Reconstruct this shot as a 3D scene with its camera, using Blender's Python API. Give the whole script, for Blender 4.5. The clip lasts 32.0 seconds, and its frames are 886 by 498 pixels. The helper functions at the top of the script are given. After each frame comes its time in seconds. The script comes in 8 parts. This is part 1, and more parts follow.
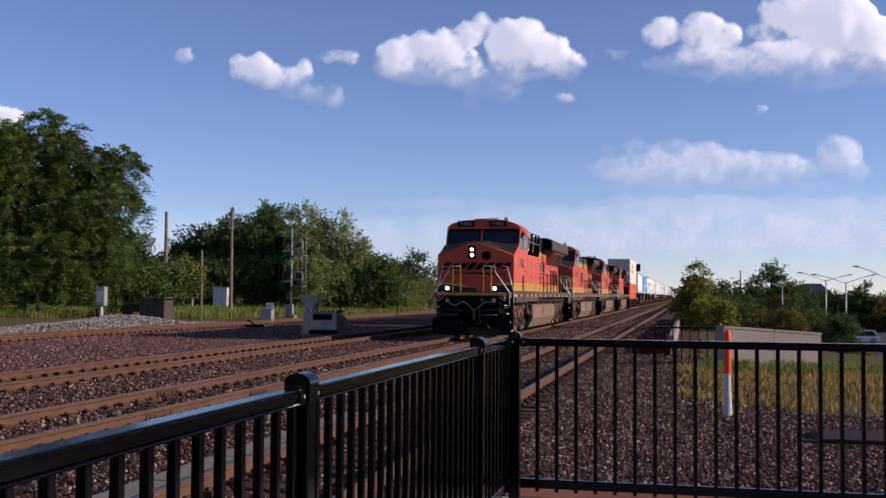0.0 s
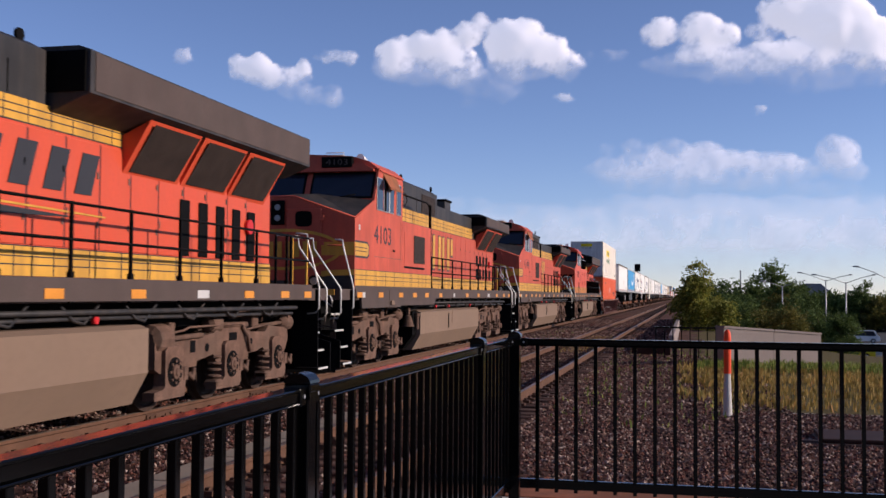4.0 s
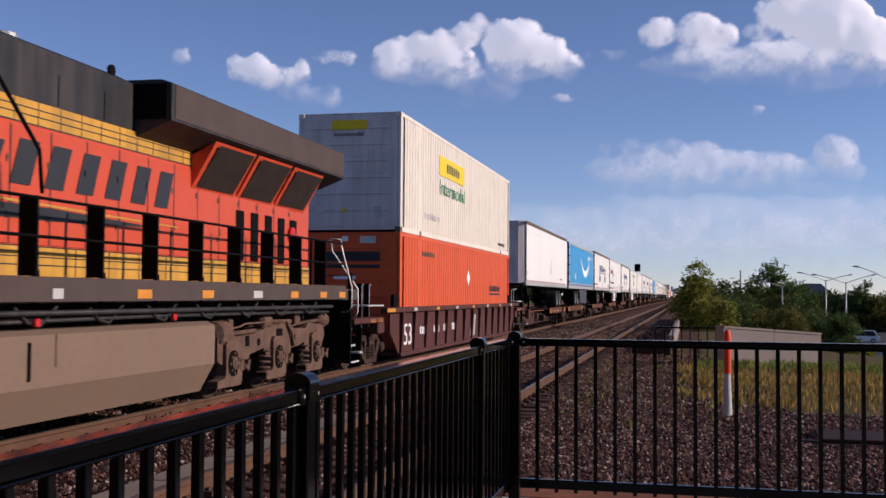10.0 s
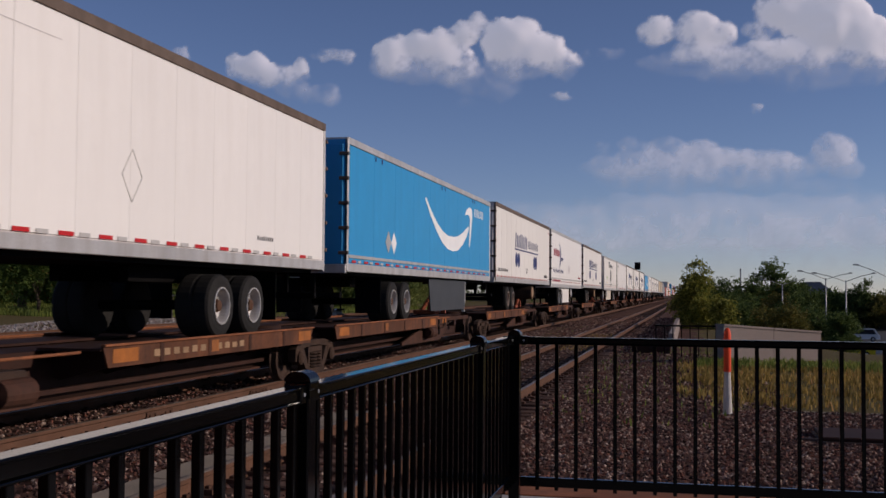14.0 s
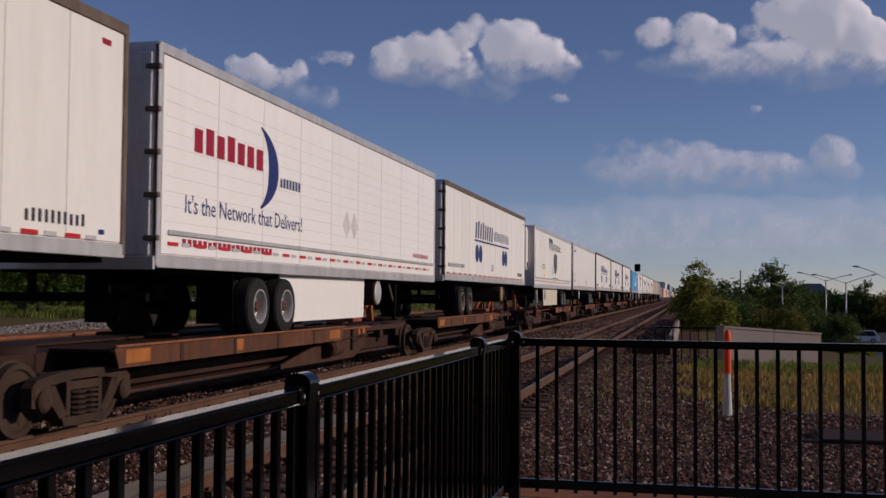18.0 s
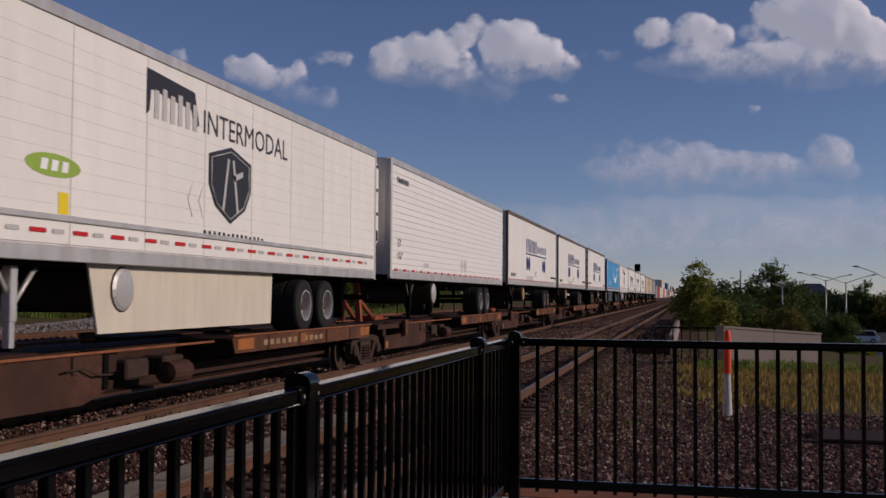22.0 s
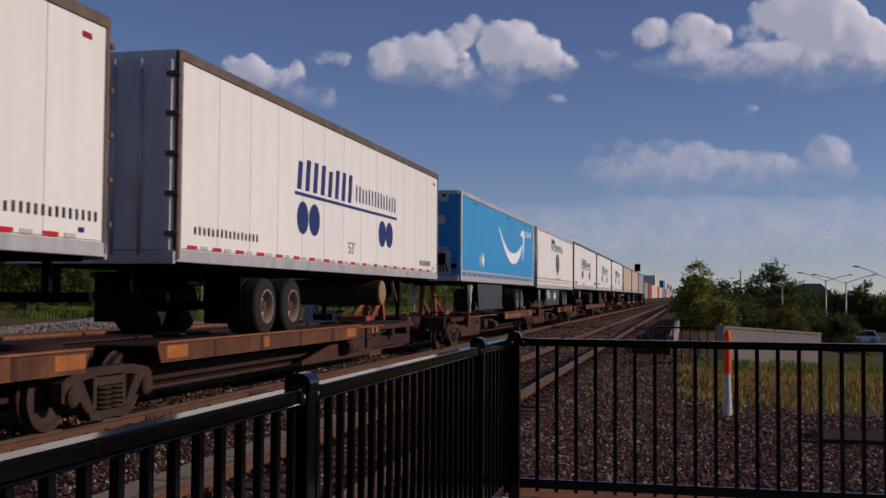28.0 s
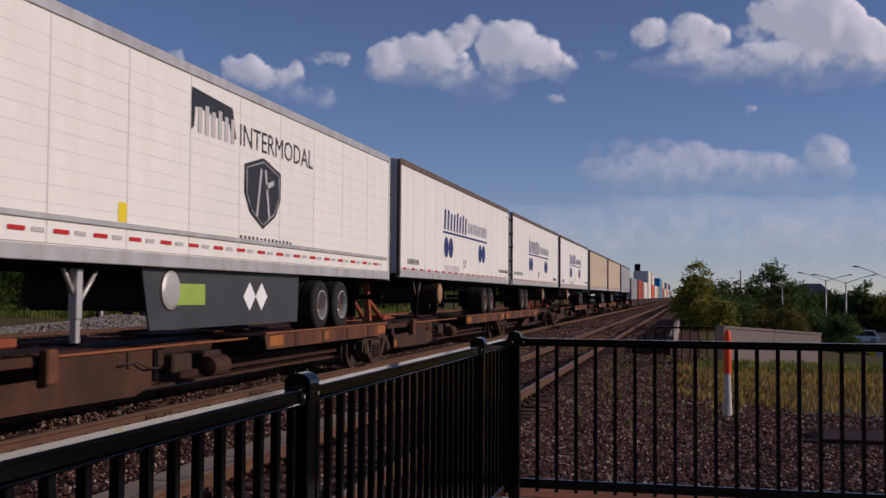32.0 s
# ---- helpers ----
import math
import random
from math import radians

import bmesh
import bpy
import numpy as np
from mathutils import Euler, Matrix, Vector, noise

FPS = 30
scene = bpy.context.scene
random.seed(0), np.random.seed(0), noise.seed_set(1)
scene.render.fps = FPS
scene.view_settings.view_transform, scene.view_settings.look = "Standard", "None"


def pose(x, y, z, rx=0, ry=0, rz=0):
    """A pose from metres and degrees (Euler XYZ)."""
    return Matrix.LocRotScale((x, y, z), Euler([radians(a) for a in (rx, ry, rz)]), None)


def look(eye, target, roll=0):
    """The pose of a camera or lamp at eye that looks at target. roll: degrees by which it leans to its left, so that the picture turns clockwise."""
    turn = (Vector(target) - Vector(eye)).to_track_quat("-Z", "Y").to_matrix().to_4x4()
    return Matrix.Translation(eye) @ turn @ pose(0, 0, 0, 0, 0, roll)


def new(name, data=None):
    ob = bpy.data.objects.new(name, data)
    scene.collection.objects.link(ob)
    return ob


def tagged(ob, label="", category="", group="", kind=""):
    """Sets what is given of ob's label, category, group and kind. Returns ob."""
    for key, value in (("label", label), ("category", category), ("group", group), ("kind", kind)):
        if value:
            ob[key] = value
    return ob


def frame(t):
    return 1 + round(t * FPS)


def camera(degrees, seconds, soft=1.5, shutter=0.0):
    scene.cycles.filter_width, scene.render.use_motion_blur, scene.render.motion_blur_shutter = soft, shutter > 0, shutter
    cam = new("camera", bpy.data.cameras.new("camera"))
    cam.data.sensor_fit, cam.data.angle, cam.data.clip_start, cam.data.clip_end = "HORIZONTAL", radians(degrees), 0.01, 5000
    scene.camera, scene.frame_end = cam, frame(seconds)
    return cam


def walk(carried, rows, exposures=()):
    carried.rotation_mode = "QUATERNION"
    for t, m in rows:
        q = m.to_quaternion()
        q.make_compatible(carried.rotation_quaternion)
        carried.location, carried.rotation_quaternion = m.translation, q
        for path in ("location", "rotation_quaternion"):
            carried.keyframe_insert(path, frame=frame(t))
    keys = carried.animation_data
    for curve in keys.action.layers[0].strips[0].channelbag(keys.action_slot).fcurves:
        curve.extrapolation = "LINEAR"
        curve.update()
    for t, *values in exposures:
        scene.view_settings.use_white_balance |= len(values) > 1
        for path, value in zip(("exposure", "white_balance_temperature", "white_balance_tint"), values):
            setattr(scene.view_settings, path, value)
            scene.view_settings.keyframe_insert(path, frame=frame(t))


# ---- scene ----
# The camera stands on the platform; it only nods a little.
cam = camera(44.63, 32.0, soft=1.5, shutter=0.12)
EYE = (0.0, 0.0, 1.626)


def view(nod=0.0):
    yaw, pit = radians(12.778), radians(2.411 + nod)
    to = (-math.sin(yaw) * math.cos(pit), math.cos(yaw) * math.cos(pit), EYE[2] + math.sin(pit))
    return look(EYE, to, 0.411)


walk(cam, [(0, view()), (11.9, view()), (12.5, view(-0.03)), (13.0, view(-0.09)), (13.5, view(-0.12)), (14.0, view(-0.09)), (14.6, view(-0.08)),
           (16.3, view()), (23.6, view()), (24.2, view(0.03)), (24.7, view(0.06)), (25.1, view(0.05)), (25.6, view()), (29.0, view()), (29.5, view(0.05)),
           (30.0, view()), (32.0, view())],
     exposures=[(t, ev, k, 18) for t, ev, k in ((0, 0.26, 6350), (4, 0.24, 6330), (8, 0.12, 6250), (10.5, 0.0, 6300), (12, -0.4, 6400), (13, -0.6, 6450), (15.5, -0.5, 6450), (17, -0.5, 6450), (19, -0.83, 6500), (21, -0.68, 6450), (23, -0.78, 6450), (25, -0.72, 6450), (28, -0.58, 6400), (29.3, -0.48, 6380), (30.2, -0.17, 6300), (31.0, -0.22, 6300), (31.6, -0.36, 6350), (32, -0.54, 6350))])

# Low afternoon sun from beside the line, clear sky.
SUN_FROM = Vector((10.5, 1.3, 3.6)).normalized()
world = bpy.data.worlds.new("sky")
scene.world = world
world.use_nodes = True
wn, wl = world.node_tree.nodes, world.node_tree.links
sky = wn.new("ShaderNodeTexSky")
sky.sky_type, sky.sun_disc = "NISHITA", False
sky.sun_elevation, sky.sun_rotation = math.asin(SUN_FROM.z), math.atan2(SUN_FROM.x, SUN_FROM.y)
sky.air_density, sky.dust_density, sky.ozone_density = 0.7, 0.03, 3.4
air = wn.new("ShaderNodeMix")
air.data_type, air.blend_type = "RGBA", "MULTIPLY"
air.inputs[0].default_value, air.inputs[7].default_value = 1.0, (1.09, 0.965, 1.0, 1)
wl.new(sky.outputs[0], air.inputs[6])
wl.new(air.outputs[2], wn["Background"].inputs[0])
wn["Background"].inputs[1].default_value = 0.11
sun = new("sun", bpy.data.lights.new("sun", "SUN"))
sun.data.energy, sun.data.angle, sun.data.color = 4.2, radians(0.5), (1.0, 0.87, 0.72)
sun.matrix_world = look(SUN_FROM * 50, (0, 0, 0))

# Track centres across the line, rail top at z = 0.
XC, XC2, XC3, XC0 = -8.02, -12.61, -24.6, -3.5
R = random.Random(7)


# ---- mesh and material helpers ----
class Bag:
    """Collects vertices and faces of one mesh."""

    def __init__(self):
        self.v, self.f, self.s = [], [], set()

    def add(self, vs, fs, smooth=()):
        n, k = len(self.v), len(self.f)
        self.v += [tuple(p) for p in vs]
        self.f += [tuple(i + n for i in q) for q in fs]
        self.s |= {k + i for i in smooth}
        return self

    def box(self, x0, x1, y0, y1, z0, z1, b=0.0):
        lo, hi = (min(x0, x1), min(y0, y1), min(z0, z1)), (max(x0, x1), max(y0, y1), max(z0, z1))
        b = min(b, *(0.45 * (hi[i] - lo[i]) for i in range(3)))
        if b <= 0:
            vs = [(x, y, z) for x in (lo[0], hi[0]) for y in (lo[1], hi[1]) for z in (lo[2], hi[2])]
            return self.add(vs, [(0, 1, 3, 2), (4, 6, 7, 5), (0, 4, 5, 1), (2, 3, 7, 6), (0, 2, 6, 4), (1, 5, 7, 3)])
        vs, ix = [], {}
        for c in range(8):
            sg = [(c >> i) & 1 for i in range(3)]
            for a in range(3):
                p = [(hi if sg[i] else lo)[i] + (0 if i == a else (-b if sg[i] else b)) for i in range(3)]
                ix[c, a] = len(vs)
                vs.append(p)
        fs = []
        for a in range(3):
            o = [i for i in range(3) if i != a]
            for s in (0, 1):
                fs.append([ix[(s << a) | (u << o[0]) | (w << o[1]), a] for u, w in ((0, 0), (1, 0), (1, 1), (0, 1))])
        for a in range(3):
            o = [i for i in range(3) if i != a]
            for u in (0, 1):
                for w in (0, 1):
                    c0 = (u << o[0]) | (w << o[1])
                    c1 = c0 | (1 << a)
                    fs.append([ix[c0, o[0]], ix[c0, o[1]], ix[c1, o[1]], ix[c1, o[0]]])
        for c in range(8):
            fs.append([ix[c, 0], ix[c, 1], ix[c, 2]])
        return self.add(vs, fs)

    def prism(self, pts, axis, a, b):
        """A polygon extruded from a to b; pts are (x, z) for axis y, (y, z) for x, (x, y) for z."""
        put = {"y": lambda p, d: (p[0], d, p[1]), "x": lambda p, d: (d, p[0], p[1]), "z": lambda p, d: (p[0], p[1], d)}[axis]
        n = len(pts)
        vs = [put(p, a) for p in pts] + [put(p, b) for p in pts]
        return self.add(vs, [tuple(range(n)), tuple(range(2 * n - 1, n - 1, -1))] + [(i, (i + 1) % n, n + (i + 1) % n, n + i) for i in range(n)])

    def turned(self, c, axis, prof, n=18):
        """A turned body: prof is a list of (offset along the axis, radius)."""
        i0 = "xyz".index(axis)
        i1, i2 = [(1, 2), (2, 0), (0, 1)][i0]
        vs, fs, sm = [], [], []
        for d, r in prof:
            for k in range(n):
                p = list(c)
                p[i0] += d
                p[i1] += r * math.cos(2 * math.pi * k / n)
                p[i2] += r * math.sin(2 * math.pi * k / n)
                vs.append(p)
        for j in range(len(prof) - 1):
            for k in range(n):
                sm.append(len(fs))
                fs.append((j * n + k, j * n + (k + 1) % n, (j + 1) * n + (k + 1) % n, (j + 1) * n + k))
        fs += [tuple(range(n)), tuple(range((len(prof) - 1) * n, len(prof) * n))]
        flat = len(prof) > 2
        return self.add(vs, fs, () if flat else sm)

    def cyl(self, c, axis, r, length, n=14, r2=None):
        return self.turned(c, axis, [(0, r), (length, r if r2 is None else r2)], n)

    def tube(self, path, r, n=6):
        path = [Vector(p) for p in path]
        vs, fs, sm = [], [], []
        for j, p in enumerate(path):
            d = (path[min(j + 1, len(path) - 1)] - path[max(j - 1, 0)]).normalized()
            u = d.cross(Vector((0.31, 0.23, 0.92)))
            if u.length < 1e-3:
                u = d.cross(Vector((1, 0, 0)))
            u.normalize()
            w = d.cross(u)
            vs += [p + (u * math.cos(2 * math.pi * k / n) + w * math.sin(2 * math.pi * k / n)) * r for k in range(n)]
        for j in range(len(path) - 1):
            for k in range(n):
                sm.append(len(fs))
                fs.append((j * n + k, j * n + (k + 1) % n, (j + 1) * n + (k + 1) % n, (j + 1) * n + k))
        fs += [tuple(range(n)), tuple(range((len(path) - 1) * n, len(path) * n))]
        return self.add(vs, fs, sm)

    def mesh(self, name, m):
        me = bpy.data.meshes.new(name)
        me.from_pydata(self.v, [], self.f)
        me.materials.append(m)
        if len(self.f) < 6000:
            bm = bmesh.new()
            bm.from_mesh(me)
            bmesh.ops.recalc_face_normals(bm, faces=bm.faces)
            bm.to_mesh(me)
            bm.free()
        if self.s:
            flags = np.zeros(len(me.polygons), bool)
            flags[list(self.s)] = True
            me.polygons.foreach_set("use_smooth", flags)
        me.update()
        return me


FINE = {"panel_bars", "panel_lines", "rivet_seams", "slats", "shield_road", "chalk_scrawl", "pipework", "brake_gear"}


def part(name, bag, material, parent=None, label="", at=None):
    """One mesh object, under a thing or a part."""
    ob = new(name, bag if isinstance(bag, bpy.types.Mesh) else bag.mesh(name, material))
    ob.parent = parent
    if at is not None:
        ob.location = at
    if label:
        ob["label"] = label
    if name in FINE:
        ob["kind"] = "stuff"
    return ob


def pieces(name, bag, material, parent=None, label="", at=None, turn=0.0):
    """Each flat bar of a row as a part of its own."""
    for k in range(len(bag.v) // 8):
        b = Bag()
        b.v, b.f = bag.v[8 * k:8 * k + 8], bag.f[:6]
        p = part(name, b, material, parent, label, at)
        p.rotation_euler = (0, 0, radians(turn))


def thing(name, label, category, group="", kind="", at=(0, 0, 0)):
    e = new(name)
    e.location = at
    return tagged(e, label, category, group, kind)


def surface(name, col, rough=0.6, metal=0.0, var=0.12, scale=2.0, bump=0.0, fine=40.0, dirt=None, dirt_amount=0.3, stretch=(1, 1, 1), rnd=0.0, spec=0.2, coat=0.0):
    """A procedural surface: base colour with variation at two scales, dirt streaks, bump, and a per-object shift."""
    m = bpy.data.materials.new(name)
    m.use_nodes = True
    t = m.node_tree
    N, L = t.nodes, t.links
    b = N["Principled BSDF"]
    b.inputs["Roughness"].default_value, b.inputs["Metallic"].default_value = rough, metal
    b.inputs["Specular IOR Level"].default_value = spec
    b.inputs["Coat Weight"].default_value = coat
    co = N.new("ShaderNodeTexCoord")
    mp = N.new("ShaderNodeMapping")
    mp.inputs["Scale"].default_value = stretch
    L.new(co.outputs["Object"], mp.inputs["Vector"])
    big, small = N.new("ShaderNodeTexNoise"), N.new("ShaderNodeTexNoise")
    for n, sc, de in ((big, scale, 6), (small, fine, 3)):
        n.inputs["Scale"].default_value, n.inputs["Detail"].default_value = sc, de
        L.new(mp.outputs[0], n.inputs["Vector"])

    def mix(kind, a, c, f):
        x = N.new("ShaderNodeMix")
        x.data_type, x.blend_type = "RGBA", kind
        for sock, val in ((x.inputs[0], f), (x.inputs[6], a), (x.inputs[7], c)):
            if isinstance(val, (float, int)):
                sock.default_value = val
            elif isinstance(val, tuple):
                sock.default_value = (*val[:3], 1)
            else:
                L.new(val, sock)
        return x.outputs[2]

    def ramp(src, lo, hi):
        r = N.new("ShaderNodeMapRange")
        r.inputs[1].default_value, r.inputs[2].default_value = lo, hi
        L.new(src, r.inputs[0])
        return r.outputs[0]

    dark, light = tuple(c * (1 - var) for c in col), tuple(min(1, c * (1 + var)) for c in col)
    c = mix("MIX", dark, light, ramp(big.outputs[0], 0.3, 0.7))
    c = mix("MIX", c, tuple(x * (1 - 0.8 * var) for x in col), ramp(small.outputs[0], 0.45, 0.8))
    if rnd:
        oi = N.new("ShaderNodeObjectInfo")
        hs = N.new("ShaderNodeHueSaturation")
        mr = N.new("ShaderNodeMapRange")
        mr.inputs[3].default_value, mr.inputs[4].default_value = 1 - rnd, 1 + rnd
        L.new(oi.outputs["Random"], mr.inputs[0])
        L.new(mr.outputs[0], hs.inputs["Value"])
        L.new(c, hs.inputs["Color"])
        c = hs.outputs[0]
    if dirt:
        dn = N.new("ShaderNodeTexNoise")
        dm = N.new("ShaderNodeMapping")
        dm.inputs["Scale"].default_value = (2.6, 2.6, 0.35)
        L.new(co.outputs["Object"], dm.inputs["Vector"])
        L.new(dm.outputs[0], dn.inputs["Vector"])
        dn.inputs["Scale"].default_value, dn.inputs["Detail"].default_value = 1.7, 8
        k = N.new("ShaderNodeMath")
        k.operation = "MULTIPLY"
        k.inputs[1].default_value = dirt_amount
        L.new(ramp(dn.outputs[0], 0.42, 0.75), k.inputs[0])
        c = mix("MIX", c, dirt, k.outputs[0])
    L.new(c, b.inputs["Base Color"])
    if bump:
        bp = N.new("ShaderNodeBump")
        bp.inputs["Strength"].default_value, bp.inputs["Distance"].default_value = min(1, bump), 0.02
        L.new(small.outputs[0], bp.inputs["Height"])
        L.new(bp.outputs[0], b.inputs["Normal"])
    return m


def glowing(name, col, power):
    m = bpy.data.materials.new(name)
    m.use_nodes = True
    b = m.node_tree.nodes["Principled BSDF"]
    b.inputs["Base Color"].default_value = (*col, 1)
    b.inputs["Emission Color"].default_value = (*col, 1)
    b.inputs["Emission Strength"].default_value = power
    return m


def lettering(s, height, m, name="lettering", width=None, depth=0.004):
    """A mesh of written characters in the yz plane, facing +x, running towards +y; its corner is at the lower left."""
    cu = bpy.data.curves.new("characters", "FONT")
    cu.body, cu.extrude, cu.resolution_u = s, depth / 2, 2
    ob = bpy.data.objects.new("characters", cu)
    scene.collection.objects.link(ob)
    bpy.context.view_layer.update()
    me = bpy.data.meshes.new_from_object(ob.evaluated_get(bpy.context.evaluated_depsgraph_get()))
    bpy.data.objects.remove(ob)
    n = len(me.vertices)
    co = np.empty(n * 3)
    me.vertices.foreach_get("co", co)
    co = co.reshape(-1, 3)
    lo, hi = co.min(0), co.max(0)
    k = height / (hi[1] - lo[1])
    kx = k if width is None else width / (hi[0] - lo[0])
    out = np.stack([co[:, 2], (co[:, 0] - lo[0]) * kx, (co[:, 1] - lo[1]) * k], 1)
    me.vertices.foreach_set("co", out.ravel())
    me.name = name
    me.materials.clear()
    me.materials.append(m)
    me.update()
    return me


def slab(bag, x, pts, d=0.004):
    """A thin flat shape on a side wall at x; pts are (y, z)."""
    return bag.prism(pts, "x", x, x + d)


def bars(bag, x, y0, y1, z0, z1, n, lean=0.0, gap=0.3, seed=1, d=0.004):
    """A row of n plain bars in place of a name that is not spelled out."""
    rr, w, y = random.Random(seed), (y1 - y0) / n, y0
    for i in range(n):
        a, b = y + w * gap * 0.5, y + w * (1 - gap * 0.5)
        k, cut = lean * (z1 - z0), rr.choice((0.0, 0.0, 0.12))
        zt = z1 - cut * (z1 - z0)
        slab(bag, x, [(a, z0), (b, z0), (b + k, zt), (a + k, zt)], d)
        y += w
    return bag


# ---- materials ----
BROWNDIRT = (0.16, 0.11, 0.08)
M_ballast = surface("ballast_ground", (0.1, 0.055, 0.041), 0.97, var=0.5, scale=1.6, fine=22, bump=1.0, spec=0.05)
M_rail = surface("rusty_rail", (0.115, 0.056, 0.033), 0.75, 0.15, var=0.25, scale=3, fine=60, bump=0.3, dirt=(0.1, 0.055, 0.035), dirt_amount=0.6)
M_shine = surface("worn_rail_head", (0.22, 0.17, 0.135), 0.45, 0.6, var=0.2)
M_tie = surface("weathered_tie", (0.085, 0.05, 0.038), 0.97, spec=0.1, var=0.4, scale=4, fine=50, bump=0.6, rnd=0.3)
M_plate = surface("rusty_plate", (0.07, 0.035, 0.022), 0.9, var=0.3)
M_fence = surface("black_fence_paint", (0.002, 0.002, 0.0022), 0.13, var=0.3, scale=3, fine=30, spec=0.2)
M_concrete = surface("concrete", (0.22, 0.185, 0.145), 0.9, var=0.2, scale=1.2, fine=30, bump=0.3, dirt=(0.2, 0.17, 0.14), dirt_amount=0.5)
M_pave = surface("platform_concrete", (0.34, 0.32, 0.3), 0.9, var=0.15, scale=0.8, fine=20, bump=0.3)
M_orange = surface("orange_loco_paint", (0.55, 0.073, 0.032), 0.42, var=0.08, scale=1.3, fine=25, dirt=(0.4, 0.1, 0.05), dirt_amount=0.22)
M_orange_old = surface("faded_orange_paint", (0.49, 0.085, 0.05), 0.6, var=0.16, scale=1.6, fine=18, dirt=(0.2, 0.055, 0.035), dirt_amount=0.45)
M_yellow = surface("yellow_stripe_paint", (0.58, 0.3, 0.045), 0.5, var=0.1, dirt=(0.2, 0.11, 0.04), dirt_amount=0.5)
M_yellow_old = surface("faded_ochre_stripe", (0.52, 0.2, 0.05), 0.6, var=0.15, dirt=(0.3, 0.12, 0.05), dirt_amount=0.5)
M_lblack = surface("dark_roof_paint", (0.028, 0.027, 0.028), 0.55, var=0.25, dirt=(0.09, 0.07, 0.06), dirt_amount=0.5)
M_frame = surface("dark_frame_paint", (0.075, 0.052, 0.045), 0.7, spec=0.2, var=0.15, dirt=(0.07, 0.055, 0.048), dirt_amount=0.4)
M_rust = surface("rusted_sheet", (0.24, 0.09, 0.04), 0.8, var=0.35, scale=5, fine=30, dirt=(0.4, 0.1, 0.045), dirt_amount=0.5)
M_black = surface("black_paint", (0.004, 0.0035, 0.0035), 0.7, var=0.3, spec=0.06)
M_truck = surface("dusty_truck_steel", (0.13, 0.074, 0.053), 0.9, spec=0.15, var=0.4, scale=4, fine=40, bump=0.3, dirt=(0.1, 0.07, 0.053), dirt_amount=0.6)
M_tank = surface("dusty_fuel_tank", (0.19, 0.126, 0.088), 0.75, var=0.1, scale=0.8, fine=12, dirt=(0.17, 0.12, 0.085), dirt_amount=0.3, stretch=(1, 0.5, 1))
M_wheel = surface("wheel_steel", (0.05, 0.03, 0.022), 0.8, 0.1, var=0.3)
M_tread = surface("bright_tread", (0.5, 0.48, 0.46), 0.3, 0.9, var=0.1)
M_silver = surface("silver_handrail", (0.6, 0.58, 0.55), 0.45, 0.3, var=0.1)
M_glass = surface("dark_window_glass", (0.012, 0.016, 0.028), 0.06, var=0.1, spec=0.45)
M_white = surface("white_trailer_paint", (0.76, 0.73, 0.68), 0.45, var=0.03, scale=0.8, fine=6, dirt=(0.5, 0.44, 0.37), dirt_amount=0.16, rnd=0.03)
M_white2 = surface("white_composite_panel", (0.8, 0.77, 0.73), 0.35, var=0.02, scale=0.7, fine=5, dirt=(0.58, 0.52, 0.46), dirt_amount=0.12, rnd=0.02)
M_endwhite = surface("scuffed_white_end", (0.62, 0.58, 0.57), 0.55, var=0.1, scale=1.5, fine=14, dirt=BROWNDIRT, dirt_amount=0.35)
M_blue = surface("sky_blue_trailer", (0.02, 0.27, 0.56), 0.4, var=0.05, scale=0.8, fine=8, dirt=(0.04, 0.16, 0.3), dirt_amount=0.15)
M_tan = surface("beige_container", (0.5, 0.4, 0.28), 0.6, var=0.1, dirt=BROWNDIRT, dirt_amount=0.3)
M_grey = surface("grey_container", (0.3, 0.3, 0.31), 0.6, var=0.12, dirt=BROWNDIRT, dirt_amount=0.3)
M_cred = surface("red_container", (0.4, 0.06, 0.04), 0.6, var=0.12, dirt=BROWNDIRT, dirt_amount=0.3)
M_corange = surface("orange_container", (0.66, 0.1, 0.03), 0.5, var=0.07, scale=1.2, dirt=(0.3, 0.08, 0.04), dirt_amount=0.3)
M_cwhite = surface("cream_container", (0.74, 0.67, 0.58), 0.5, var=0.06, dirt=(0.45, 0.35, 0.25), dirt_amount=0.3)
M_alu = surface("aluminium_rail", (0.55, 0.53, 0.51), 0.45, 0.5, var=0.15, dirt=(0.3, 0.24, 0.19), dirt_amount=0.4)
M_trim = surface("brown_roof_rail", (0.13, 0.095, 0.075), 0.7, var=0.3, scale=3)
M_red = surface("red_reflector", (0.5, 0.02, 0.02), 0.4, var=0.1)
M_refl = surface("white_reflector", (0.48, 0.46, 0.44), 0.35, var=0.1)
M_amber = surface("orange_reflector", (0.6, 0.23, 0.03), 0.4, var=0.15)
M_car = surface("red_brown_car_paint", (0.036, 0.014, 0.009), 0.75, var=0.3, scale=2.5, fine=30, dirt=(0.03, 0.016, 0.012), dirt_amount=0.6)
M_web = surface("rusty_beam_web", (0.062, 0.026, 0.016), 0.8, var=0.35, scale=1.6, fine=22, dirt=(0.03, 0.018, 0.014), dirt_amount=0.6)
M_fascia = surface("rust_streaked_side", (0.12, 0.046, 0.022), 0.75, var=0.4, scale=1.4, fine=18, dirt=(0.045, 0.024, 0.017), dirt_amount=0.75)
M_apanel = surface("dirty_amber_panel", (0.36, 0.12, 0.025), 0.6, var=0.25, scale=4, dirt=(0.12, 0.055, 0.03), dirt_amount=0.6)
